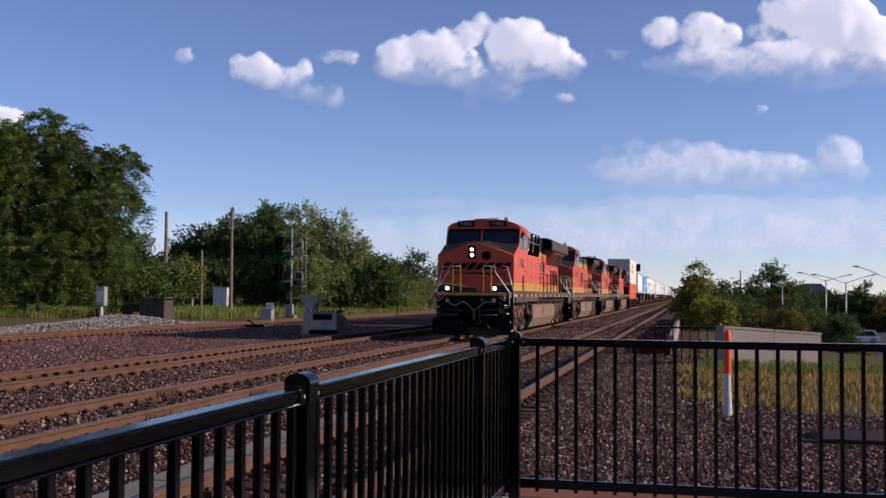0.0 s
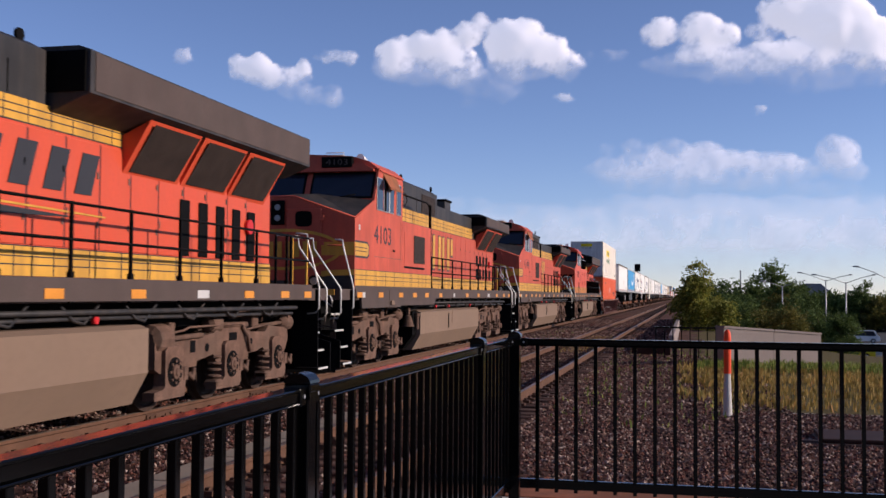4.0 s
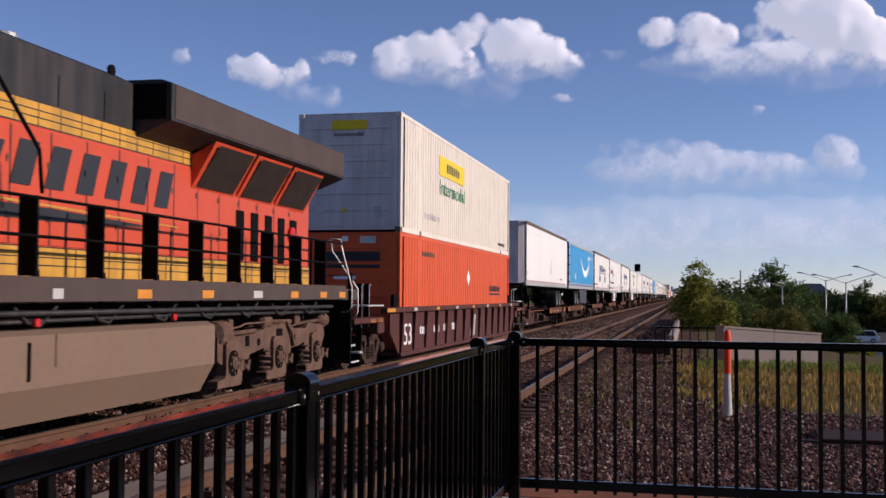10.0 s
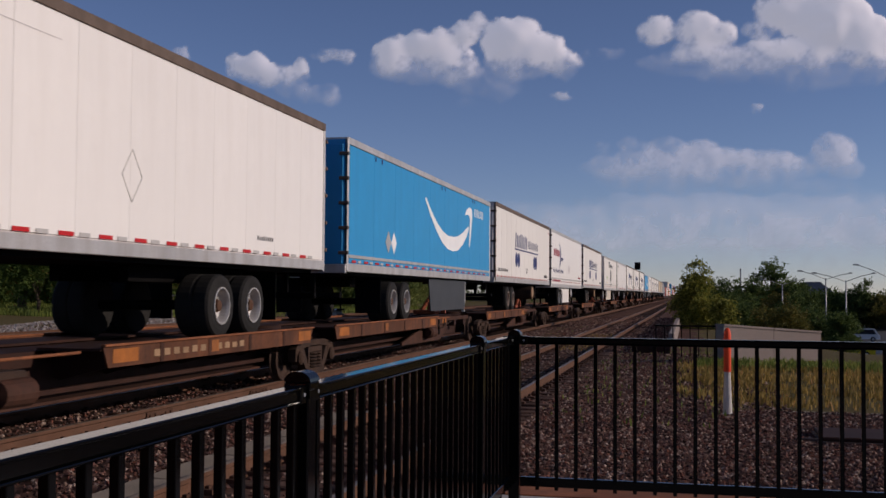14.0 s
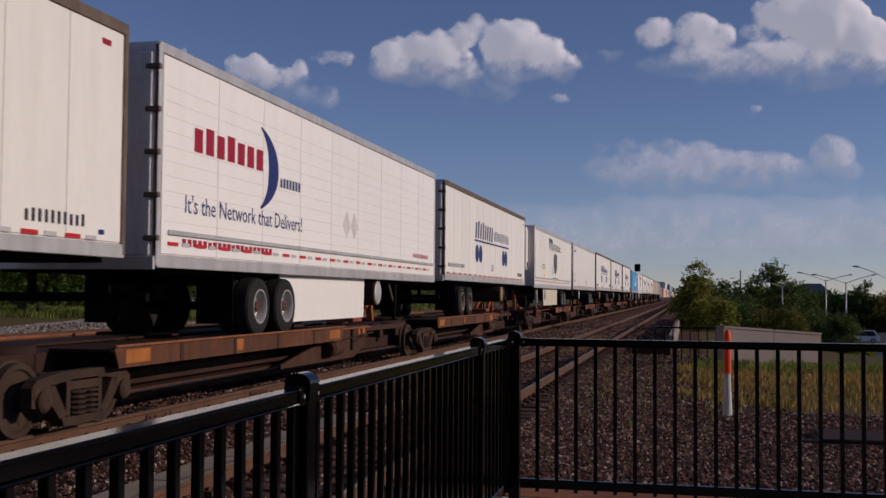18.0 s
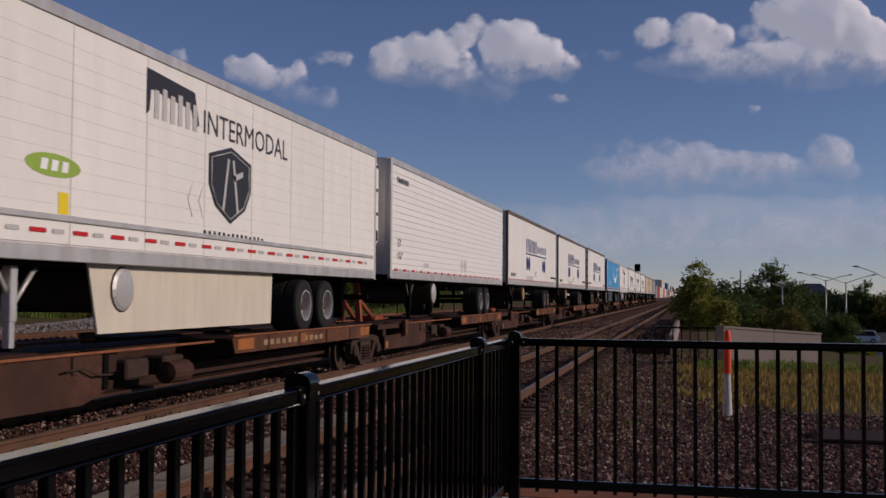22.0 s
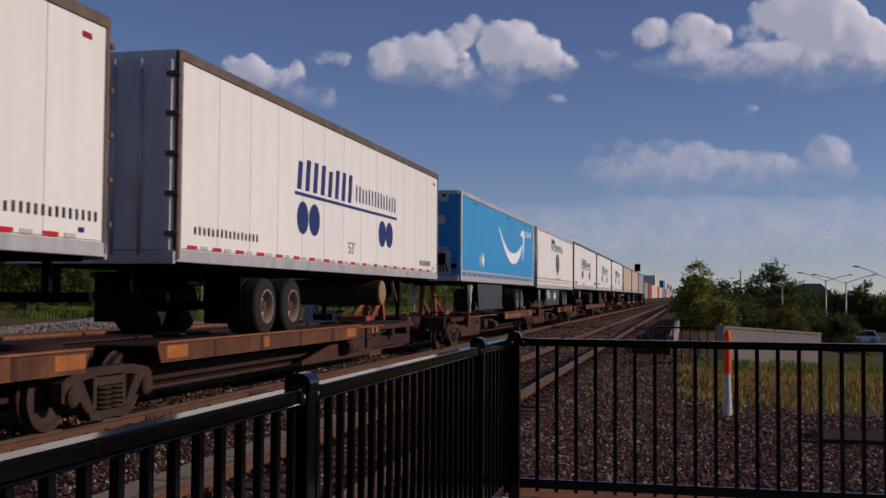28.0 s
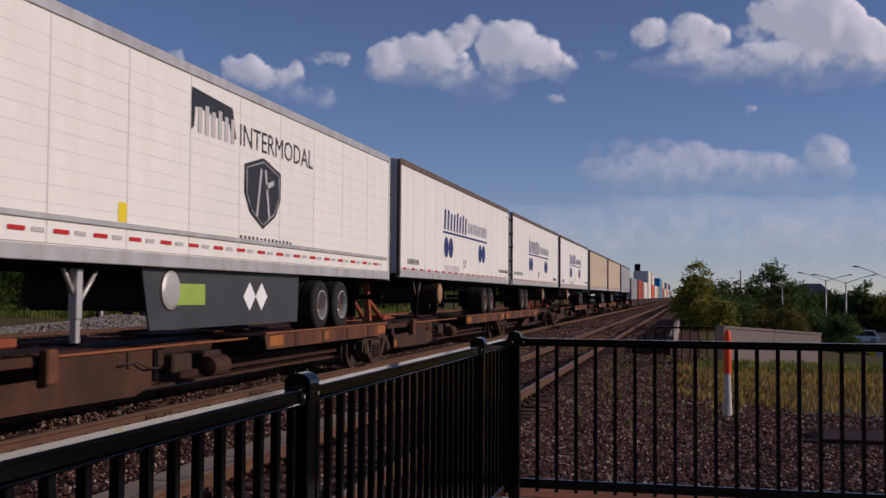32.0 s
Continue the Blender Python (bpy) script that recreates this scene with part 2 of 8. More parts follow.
M_maroon = surface("maroon_car_paint", (0.085, 0.031, 0.026), 0.8, var=0.2, scale=2, fine=25, dirt=(0.045, 0.02, 0.017), dirt_amount=0.5)
M_deck = surface("worn_deck_edge", (0.25, 0.09, 0.038), 0.75, var=0.3, scale=2.5, fine=30, dirt=(0.09, 0.045, 0.03), dirt_amount=0.55)
M_ctruck = surface("grimy_freight_truck", (0.05, 0.029, 0.02), 0.9, var=0.3, scale=4, fine=40, bump=0.3, dirt=(0.035, 0.025, 0.02), dirt_amount=0.6)
M_hitch = surface("orange_hitch_paint", (0.3, 0.075, 0.035), 0.7, var=0.25, dirt=(0.04, 0.018, 0.012), dirt_amount=0.5)
M_tyre = surface("tyre_rubber", (0.018, 0.017, 0.016), 0.85, var=0.3, fine=30)
M_rim = surface("wheel_rim", (0.5, 0.48, 0.46), 0.4, 0.4, var=0.15)
M_rimdirty = surface("dirty_wheel_rim", (0.36, 0.29, 0.24), 0.6, 0.2, var=0.25, scale=6, dirt=(0.14, 0.08, 0.05), dirt_amount=0.7)
M_rimold = surface("rusty_rim", (0.3, 0.19, 0.11), 0.7, 0.1, var=0.25)
M_navy = surface("navy_lettering", (0.018, 0.03, 0.13), 0.5, var=0.08)
M_ink = surface("dark_lettering", (0.03, 0.03, 0.035), 0.5, var=0.1)
M_crim = surface("crimson_lettering", (0.3, 0.01, 0.03), 0.5, var=0.08)
M_signwhite = surface("white_lettering", (0.8, 0.8, 0.8), 0.5, var=0.05)
M_signyel = surface("yellow_sign", (0.75, 0.55, 0.02), 0.5, var=0.06)
M_green = surface("green_lettering", (0.02, 0.2, 0.09), 0.5, var=0.08)
M_lime = surface("lime_sticker", (0.28, 0.4, 0.07), 0.5, var=0.1)
M_ivory = surface("ivory_side_skirt", (0.62, 0.55, 0.44), 0.5, var=0.06, dirt=(0.4, 0.32, 0.24), dirt_amount=0.3)
M_mesh = surface("dark_mesh", (0.03, 0.02, 0.016), 0.8, var=0.3, scale=4, fine=60, bump=0.4)
M_hub = surface("rusty_wheel_hub", (0.1, 0.05, 0.03), 0.8, var=0.3, fine=30)
M_dskirt = surface("dark_side_skirt", (0.05, 0.052, 0.056), 0.45, var=0.15)
M_lamp = glowing("lit_headlight", (1.0, 0.9, 0.78), 3)
M_lens = surface("unlit_lens", (0.3, 0.3, 0.3), 0.15, var=0.1)
M_cabinet = surface("silver_cabinet_paint", (0.6, 0.6, 0.6), 0.45, 0.2, var=0.08, dirt=(0.35, 0.32, 0.28), dirt_amount=0.3)
M_beige = surface("weathered_beige_paint", (0.36, 0.32, 0.27), 0.6, 0.05, var=0.15, scale=3, dirt=(0.2, 0.16, 0.12), dirt_amount=0.5)
M_galv = surface("galvanised_steel", (0.32, 0.32, 0.32), 0.5, 0.5, var=0.15)
M_wood = surface("weathered_pole_wood", (0.18, 0.14, 0.11), 0.9, var=0.3, stretch=(6, 6, 0.6), fine=30, bump=0.3)
M_greyw = surface("old_grey_planks", (0.075, 0.064, 0.058), 0.95, var=0.35, stretch=(6, 6, 0.8), fine=30)
M_bark = surface("bark", (0.09, 0.065, 0.045), 0.95, var=0.35, fine=25, bump=0.6)
M_wallc = surface("grey_concrete_wall", (0.24, 0.195, 0.175), 0.9, var=0.12, scale=0.8, fine=20, bump=0.2, dirt=(0.22, 0.19, 0.17), dirt_amount=0.4)
M_opost = surface("orange_marker_post", (0.75, 0.07, 0.02), 0.5, var=0.08)
M_wpost = surface("white_marker_post", (0.5, 0.46, 0.43), 0.5, var=0.08)
M_road = surface("asphalt", (0.06, 0.058, 0.056), 0.9, var=0.2, scale=0.6, fine=30)
M_roof = surface("slate_roof", (0.19, 0.195, 0.215), 0.8, var=0.15)
M_siding = surface("pale_siding", (0.5, 0.5, 0.5), 0.8, var=0.1)
M_carw = surface("white_car_paint", (0.7, 0.7, 0.7), 0.25, var=0.05, coat=0.5)
M_carg = surface("silver_car_paint", (0.35, 0.36, 0.38), 0.3, 0.5, var=0.05, coat=0.5)


def leafy(name, a, b, c=None):
    """Foliage: colour varied leaf by leaf, a little light passing through."""
    m = bpy.data.materials.new(name)
    m.use_nodes = True
    t = m.node_tree
    N, L = t.nodes, t.links
    p = N["Principled BSDF"]
    p.inputs["Roughness"].default_value = 0.6
    p.inputs["Specular IOR Level"].default_value = 0.12
    g = N.new("ShaderNodeNewGeometry")
    r = N.new("ShaderNodeValToRGB")
    r.color_ramp.elements[0].color, r.color_ramp.elements[1].color = (*a, 1), (*b, 1)
    if c:
        e = r.color_ramp.elements.new(0.95)
        e.color = (*b, 1)
        r.color_ramp.elements[-1].color = (*c, 1)
    L.new(g.outputs["Random Per Island"], r.inputs[0])
    L.new(r.outputs[0], p.inputs["Base Color"])
    tr = N.new("ShaderNodeBsdfTranslucent")
    L.new(r.outputs[0], tr.inputs[0])
    mx = N.new("ShaderNodeMixShader")
    mx.inputs[0].default_value = 0.3
    L.new(p.outputs[0], mx.inputs[1])
    L.new(tr.outputs[0], mx.inputs[2])
    L.new(mx.outputs[0], N["Material Output"].inputs[0])
    return m


M_leaf_dark = leafy("walnut_leaves", (0.04, 0.075, 0.018), (0.135, 0.19, 0.045), (0.3, 0.13, 0.04))
M_leaf_mid = leafy("mixed_wood_leaves", (0.035, 0.065, 0.018), (0.14, 0.185, 0.05))
M_leaf_light = leafy("willow_leaves", (0.1, 0.12, 0.022), (0.33, 0.31, 0.06))
M_leaf_pale = leafy("cottonwood_leaves", (0.14, 0.18, 0.06), (0.36, 0.38, 0.16))
M_leaf_weed = leafy("bright_thicket_leaves", (0.09, 0.13, 0.035), (0.3, 0.33, 0.1), (0.3, 0.2, 0.08))
M_leaf_rust = leafy("rusty_leaves", (0.06, 0.07, 0.018), (0.2, 0.17, 0.04), (0.25, 0.13, 0.03))
M_grass = leafy("meadow_grass", (0.15, 0.115, 0.032), (0.42, 0.28, 0.085), (0.44, 0.2, 0.075))
M_weed = leafy("green_weeds", (0.08, 0.12, 0.025), (0.24, 0.27, 0.06))


def stone_mat(name, cols):
    m = bpy.data.materials.new(name)
    m.use_nodes = True
    t = m.node_tree
    g = t.nodes.new("ShaderNodeNewGeometry")
    r = t.nodes.new("ShaderNodeValToRGB")
    r.color_ramp.interpolation = "CONSTANT"
    r.color_ramp.elements[0].color, r.color_ramp.elements[1].color = (*cols[0], 1), (*cols[-1], 1)
    r.color_ramp.elements[1].position = 1 - 1 / len(cols)
    for i, c in enumerate(cols[1:-1], 1):
        e = r.color_ramp.elements.new(i / len(cols))
        e.color = (*c, 1)
    t.links.new(g.outputs["Random Per Island"], r.inputs[0])
    b = t.nodes["Principled BSDF"]
    b.inputs["Roughness"].default_value, b.inputs["Specular IOR Level"].default_value = 0.95, 0.08
    t.links.new(r.outputs[0], b.inputs["Base Color"])
    return m


M_stone = stone_mat("ballast_stones", [(0.105, 0.052, 0.042), (0.15, 0.082, 0.066), (0.045, 0.026, 0.022), (0.14, 0.058, 0.042), (0.2, 0.128, 0.1), (0.08, 0.048, 0.044), (0.33, 0.245, 0.2), (0.03, 0.019, 0.017), (0.075, 0.041, 0.034)])
M_pstone = stone_mat("pink_ballast_stones", [(0.15, 0.075, 0.066), (0.18, 0.105, 0.092), (0.09, 0.05, 0.045), (0.17, 0.08, 0.066), (0.26, 0.17, 0.155), (0.12, 0.064, 0.06)])
M_hstone = stone_mat("pale_heap_stones", [(0.3, 0.27, 0.25), (0.22, 0.19, 0.175), (0.38, 0.35, 0.32), (0.26, 0.2, 0.18)])

# ---- ground ----
def ground_height(x, y):
    """Level by the tracks; right of the line it falls away to a car park."""
    drop = np.clip((y - 32) / 40, 0, 1) * np.clip((x - 2.2) / 6, 0, 1)
    far = np.clip((np.hypot(x, y) - 400) / 1500, 0, 1)
    return -0.2 - 4.5 * drop * drop * (3 - 2 * drop) - far * 2.0 + np.where((x < -26.5), np.clip((-26.5 - x) / 20, 0, 1) * 0.5, 0)


def make_ground():
    xs = np.concatenate([np.linspace(-3500, -200, 12), np.linspace(-150, -40, 14), np.linspace(-36, 30, 67), np.linspace(40, 200, 17), np.linspace(300, 3500, 10)])
    ys = np.concatenate([np.linspace(-800, -50, 6), np.linspace(-20, 120, 71), np.linspace(135, 300, 12), np.linspace(400, 4500, 12)])
    X, Y = np.meshgrid(xs, ys)
    Z = ground_height(X, Y) + 0.02 * np.sin(X * 3.1) * np.sin(Y * 1.7)
    n, m = X.shape
    v = np.stack([X.ravel(), Y.ravel(), Z.ravel()], 1).tolist()
    f = [(j * m + i, j * m + i + 1, (j + 1) * m + i + 1, (j + 1) * m + i) for j in range(n - 1) for i in range(m - 1)]
    mt = M_ballast.copy()
    mt.name = "ground_gravel_and_grass"
    t = mt.node_tree
    N, L = t.nodes, t.links
    b = N["Principled BSDF"]
    old = b.inputs["Base Color"].links[0].from_socket
    co, sp, nz, mx = N.new("ShaderNodeTexCoord"), N.new("ShaderNodeSeparateXYZ"), N.new("ShaderNodeTexNoise"), N.new("ShaderNodeMix")
    L.new(co.outputs["Object"], sp.inputs[0])
    L.new(co.outputs["Object"], nz.inputs["Vector"])
    nz.inputs["Scale"].default_value = 0.7

    def math_node(op, a, c):
        k = N.new("ShaderNodeMath")
        k.operation = op
        for s, q in zip(k.inputs, (a, c)):
            if isinstance(q, (int, float)):
                s.default_value = q
            else:
                L.new(q, s)
        return k.outputs[0]

    wob = math_node("ADD", sp.outputs[0], math_node("MULTIPLY", nz.outputs[0], 2.5))
    right = math_node("MULTIPLY", math_node("GREATER_THAN", wob, 1.7), math_node("GREATER_THAN", sp.outputs[1], 17.6))
    left = math_node("LESS_THAN", wob, -27.5)
    mx.data_type = "RGBA"
    L.new(math_node("MAXIMUM", right, left), mx.inputs[0])
    L.new(old, mx.inputs[6])
    mx.inputs[7].default_value = (0.12, 0.095, 0.042, 1)
    L.new(mx.outputs[2], b.inputs["Base Color"])
    me = bpy.data.meshes.new("ground")
    me.from_pydata(v, [], f)
    me.materials.append(mt)
    tagged(new("ground", me), "grey ballast and gravel ground with grassy verges", "ground", kind="structure")


make_ground()


def stones(name, label, count, x0, x1, y0, y1, size, m, z=-0.2, lift=None, seed=3):
    """Loose stones, too many to count: one mesh of small uneven lumps."""
    g = np.random.RandomState(seed)
    base = np.array([(1, 0, 0), (-1, 0, 0), (0, 1, 0), (0, -1, 0), (0, 0, 1), (0, 0, -1)], float)
    tri = np.array([(0, 2, 4), (2, 1, 4), (1, 3, 4), (3, 0, 4), (2, 0, 5), (1, 2, 5), (3, 1, 5), (0, 3, 5)])
    P = np.stack([g.uniform(x0, x1, count), g.uniform(y0, y1, count)], 1)
    sc = size * g.uniform(0.55, 1.35, (count, 1, 1)) * 0.5
    V = base[None] * g.uniform(0.6, 1.25, (count, 6, 1)) * sc * np.array([1, 1, 0.75])
    a = g.uniform(0, 6.28, count)
    tilt = g.uniform(-0.6, 0.6, count)
    ct, st = np.cos(tilt)[:, None], np.sin(tilt)[:, None]
    y1_, z1_ = V[..., 1] * ct - V[..., 2] * st, V[..., 1] * st + V[..., 2] * ct
    c, s = np.cos(a)[:, None], np.sin(a)[:, None]
    X = V[..., 0] * c - y1_ * s + P[:, :1]
    Y = V[..., 0] * s + y1_ * c + P[:, 1:]
    h = np.full(count, z) if lift is None else z + lift(P[:, 0], P[:, 1])
    Z = z1_ + h[:, None] + size * g.uniform(-0.15, 0.3, (count, 1))
    verts = np.stack([X, Y, Z], -1).reshape(-1, 3)
    faces = (tri[None] + 6 * np.arange(count)[:, None, None]).reshape(-1, 3)
    me = bpy.data.meshes.new(name)
    me.from_pydata(verts.tolist(), [], faces.tolist())
    me.materials.append(m)
    return tagged(new(name, me), label, "ballast stones", kind="stuff")


def heap(x, y):
    return 0.5 * np.exp(-((x + 30.3) / 2.6) ** 2 - ((y - 54) / 3.2) ** 2) + 0.35 * np.exp(-((x + 28.8) / 2.2) ** 2 - ((y - 47) / 6.0) ** 2)


stones("ballast_stones", "mixed grey, brown and pale crushed ballast stones", 34000, -2.3, 4.6, 7.6, 17.8, 0.053, M_stone, seed=1)
stones("ballast_stones", "mixed grey, brown and pale crushed ballast stones", 13000, -2.6, 1.6, 17.5, 34, 0.06, M_stone, seed=2)
stones("ballast_stones", "dusty crushed ballast stones between two tracks", 18000, -7.2, -4.2, 6.5, 34, 0.058, M_stone, z=-0.17, seed=4)
stones("ballast_stones", "dusty crushed ballast stones between two tracks", 15000, -11.8, -8.85, 9, 40, 0.06, M_stone, z=-0.17, seed=5)
stones("ballast_stones", "dark crushed ballast stones between the rails", 5000, -8.7, -7.35, 8, 40, 0.07, M_stone, z=-0.17, seed=6)
stones("ballast_stones", "dark crushed ballast stones between the rails", 3500, -4.2, -2.8, 8, 40, 0.06, M_stone, z=-0.18, seed=7)
stones("ballast_stones", "dusty crushed ballast stones between two tracks", 14000, -7.2, -4.25, 34, 85, 0.1, M_stone, z=-0.18, seed=9)
stones("ballast_stones", "dark crushed ballast stones between the rails", 5000, -4.2, -2.8, 40, 85, 0.1, M_stone, z=-0.19, seed=10)
stones("ballast_stones", "mixed grey, brown and pale crushed ballast stones", 7000, -2.7, -0.6, 34, 85, 0.1, M_stone, seed=11)
stones("ballast_stones", "pinkish crushed ballast stones beside the tracks", 26000, -24, -13.4, 18, 60, 0.085, M_pstone, seed=8)
stones("gravel_heap", "low heap of pale grey gravel beside the track", 9000, -36, -25.8, 34, 62, 0.13, M_hstone, lift=heap, seed=9)


# ---- tracks ----
RAIL = [(-0.07, -0.175), (0.07, -0.175), (0.07, -0.16), (0.012, -0.145), (0.012, -0.05), (0.037, -0.035), (0.037, -0.006), (0.03, 0), (-0.03, 0), (-0.037, -0.006), (-0.037, -0.035), (-0.012, -0.05), (-0.012, -0.145), (-0.07, -0.16)]


def track(xc, label, y0, y1, ties, sunk=0.0):
    e = thing("track", label, "railway track", "parallel tracks", "structure", (xc, 0, 0))
    for sx in (-0.753, 0.753):
        r = part("rail", Bag().prism([(x + sx, z) for x, z in RAIL], "y", y0, y1), M_rail, e)
        part("rail_head", Bag().box(sx - 0.03, sx + 0.03, y0, y1, -0.003, 0.0025), M_shine, r, "rail head worn dull by wheels")
        clip = Bag()
        for i in range(int((min(y1, 70) - 4) / 0.5)):
            y = 4 + i * 0.5 + R.uniform(-0.04, 0.04)
            for k in (-1, 1):
                a = R.uniform(0.02, 0.05)
                clip.box(sx + k * 0.06, sx + k * (0.14 + a), y - 0.07, y + 0.07, -0.175, -0.13 + R.uniform(-0.01, 0.02))
                clip.box(sx + k * 0.075, sx + k * 0.115, y - 0.03, y + 0.03, -0.14, -0.1)
        part("rail_clips", clip, M_plate, e, "rusted tie plates and clips")["kind"] = "stuff"
    me = Bag().box(-1.3, 1.3, -0.11, 0.11, -0.36, -0.168 - sunk, 0.015).mesh("tie", M_tie)
    for i in range(ties):
        part("tie", me, M_tie, e, at=(R.uniform(-0.04, 0.04), 4 + i * 0.5 + R.uniform(-0.04, 0.04), R.uniform(-0.012, 0.008))).rotation_euler = (0, 0, R.uniform(-0.02, 0.02))
    rest = Bag()
    for i in range(ties, 420):
        rest.box(-1.3, 1.3, 3.9 + i * 0.5, 4.1 + i * 0.5, -0.3, -0.17 - sunk)
    part("far_ties", rest, M_tie, e)["kind"] = "stuff"
    return e


t_main = track(XC, "rusty-sided rails on dark wooden ties in grey ballast", -60, 1500, 80)
track(XC2, "rusty rails on ties buried in grey ballast", -60, 1500, 80, 0.01)
track(XC0, "rusty rails on dark wooden ties in ballast", 6, 1500, 80)
track(XC3, "rusty rails beside a gravel bank", -60, 900, 60, 0.02)
for sx, y in ((0.753, 9.7), (0.753, 14.0), (0.753, 17.6), (-0.753, 17.2)):
    b = Bag().box(sx + 0.012, sx + 0.035, y - 0.38, y + 0.38, -0.14, -0.055, 0.005)
    for k in (-0.3, -0.15, 0.15, 0.3):
        b.cyl((sx + 0.035, y + k, -0.1), "x", 0.018, 0.02, 8)
    part("joint_bar", b, M_plate, t_main, "bolted joint bar")


def cross_panel(y0):
    """A row of concrete panels beside the nearest track."""
    e = thing("walkway", "pale concrete walkway panels laid beside the track", "walkway", kind="structure")
    me = Bag().box(-4.95, -4.36, 0, 1.47, -0.3, -0.1, 0.02).mesh("panel", M_concrete)
    for i in range(6):
        part("panel", me, M_concrete, e, at=(0, y0 + 1.5 * i, 0))


cross_panel(6.2)

# ---- platform and fence ----
plat = thing("platform", "grey concrete station platform slab", "platform", kind="structure")
for i in range(4):
    for j in range(4):
        part("slab", Bag().box(-1.36 + 2.3 * i, -1.365 + 2.3 * (i + 1), -4.8 + 3.0 * j, -4.805 + 3.0 * (j + 1), -0.3, 0.28, 0.012), M_pave, plat)
part("edging", Bag().box(-1.38, 7.9, 7.2, 7.78, -0.3, 0.287, 0.004), M_deck, plat, "rust-brown steel edging")


def fence_post(x, y):
    p = thing("metal_post", "square black metal fence post with a low arched cap", "fence post", "platform fence posts", at=(x, y, 0.28))
    w, k, h = 0.033, 0.04, 1.064
    part("shaft", Bag().box(-w, w, -w, w, 0.012, h, 0.004), M_fence, p)
    c = Bag().box(-k, k, -k, k, h, h + 0.026, 0.004)
    arch = [(-k, h + 0.026)] + [(-k * math.cos(a * math.pi / 10), h + 0.026 + 0.03 * math.sin(a * math.pi / 10)) for a in range(1, 10)] + [(k, h + 0.026)]
    c.prism(arch, "y", -k, k)
    part("cap", c, M_fence, p)
    part("cap_skirt", Bag().box(-k + 0.003, k - 0.003, -k + 0.003, k - 0.003, h - 0.02, h), M_fence, p)
    part("foot_plate", Bag().box(-0.07, 0.07, -0.07, 0.07, 0, 0.012, 0.002), M_fence, p)
    return p


def fence_panel(along, fixed, a, b, first):
    """One welded panel: a capped top rail, a bottom rail, square pickets, brackets. along is the axis it runs on."""
    f = thing("picket_fence", "glossy black metal picket fence on the platform", "fence", "platform fence panels")

    def bx(bag, u0, u1, w0, w1, z0, z1, bev=0.0):
        return bag.box(u0, u1, fixed + w0, fixed + w1, z0, z1, bev) if along == "x" else bag.box(fixed + w0, fixed + w1, u0, u1, z0, z1, bev)

    part("top_rail", bx(bx(Bag(), a, b, -0.02, 0.02, 1.318, 1.352, 0.005), a, b, -0.026, 0.026, 1.349, 1.358, 0.003), M_fence, f)
    part("top_rail_lip", bx(Bag(), a, b, -0.024, 0.024, 1.312, 1.318, 0.002), M_fence, f)
    part("bottom_rail", bx(Bag(), a, b, -0.018, 0.018, 0.44, 0.497, 0.004), M_fence, f)
    me = Bag().box(-0.0115, 0.0115, -0.0115, 0.0115, 0.42, 1.314, 0.002).mesh("picket", M_fence)
    u = first
    while u < b - 0.04:
        part("picket", me, M_fence, f, at=(u, fixed, 0) if along == "x" else (fixed, u, 0))
        u += 0.1185
    for u, s in ((a, 1), (b, -1)):
        k = bx(Bag(), u, u + s * 0.045, -0.028, 0.028, 1.308, 1.362, 0.004)
        bracket = part("bracket", k, M_fence, f)
        for w in (-0.03, 0.028):
            q = Bag()
            if along == "x":
                q.cyl((u + s * 0.022, fixed + w, 1.336), "y", 0.006, 0.003, 8)
            else:
                q.cyl((fixed + w, u + s * 0.022, 1.336), "x", 0.006, 0.003, 8)
            part("bolt", q, M_galv, bracket, "small bright bolt")
    return f


XF, YF = -1.082, 6.66
for y in (0.4, 2.95, 5.64):
    fence_post(XF, y)
fence_post(XF + 0.035, YF)
fence_panel("y", XF, 0.4 + 0.036, 2.95 - 0.036, 0.5)
fence_panel("y", XF, 2.95 + 0.036, 5.64 - 0.036, 3.07)
fence_panel("y", XF, 5.64 + 0.036, YF - 0.036, 5.74)
fence_panel("x", YF, XF + 0.071, 1.46, -0.905)
fence_post(1.5, YF)
fence_panel("x", YF, 1.536, 3.9, 1.64)

# ---- small things right of the line ----
mk = thing("marker_post", "round white marker post with an orange top in the gravel", "marker post", at=(0.59, 17.12, -0.2))
part("stem", Bag().turned((0, 0, -0.1), "z", [(0, 0.075), (0.12, 0.07), (0.75, 0.048)], 14), M_wpost, mk)
part("top", Bag().turned((0, 0, 0.65), "z", [(0, 0.056), (0.56, 0.056), (0.63, 0.045), (0.67, 0.02)], 14), M_opost, mk, "bright orange rounded top")
part("band", Bag().cyl((0, 0, 0.645), "z", 0.052, 0.02, 14), M_refl, mk)

vault = thing("vault_lid", "rusty brown steel lid over a pit in the ballast", "pit cover", at=(2.55, 14.6, -0.2))
part("rim", Bag().box(-0.95, 0.95, -0.55, 0.55, -0.05, 0.03, 0.01), M_frame, vault)
part("lid", Bag().box(-0.93, 0.93, -0.52, 0.52, 0.034, 0.085, 0.01), M_car, vault)
part("lifting_bar", Bag().box(-1.25, -0.95, -0.5, -0.45, 0.03, 0.06, 0.005), M_frame, vault)
tagged(part("kerb_strip", Bag().box(1.5, 7, 17.6, 17.85, -0.4, -0.19, 0.02), M_concrete), "low pale concrete strip at the grass edge", "kerb", kind="structure")

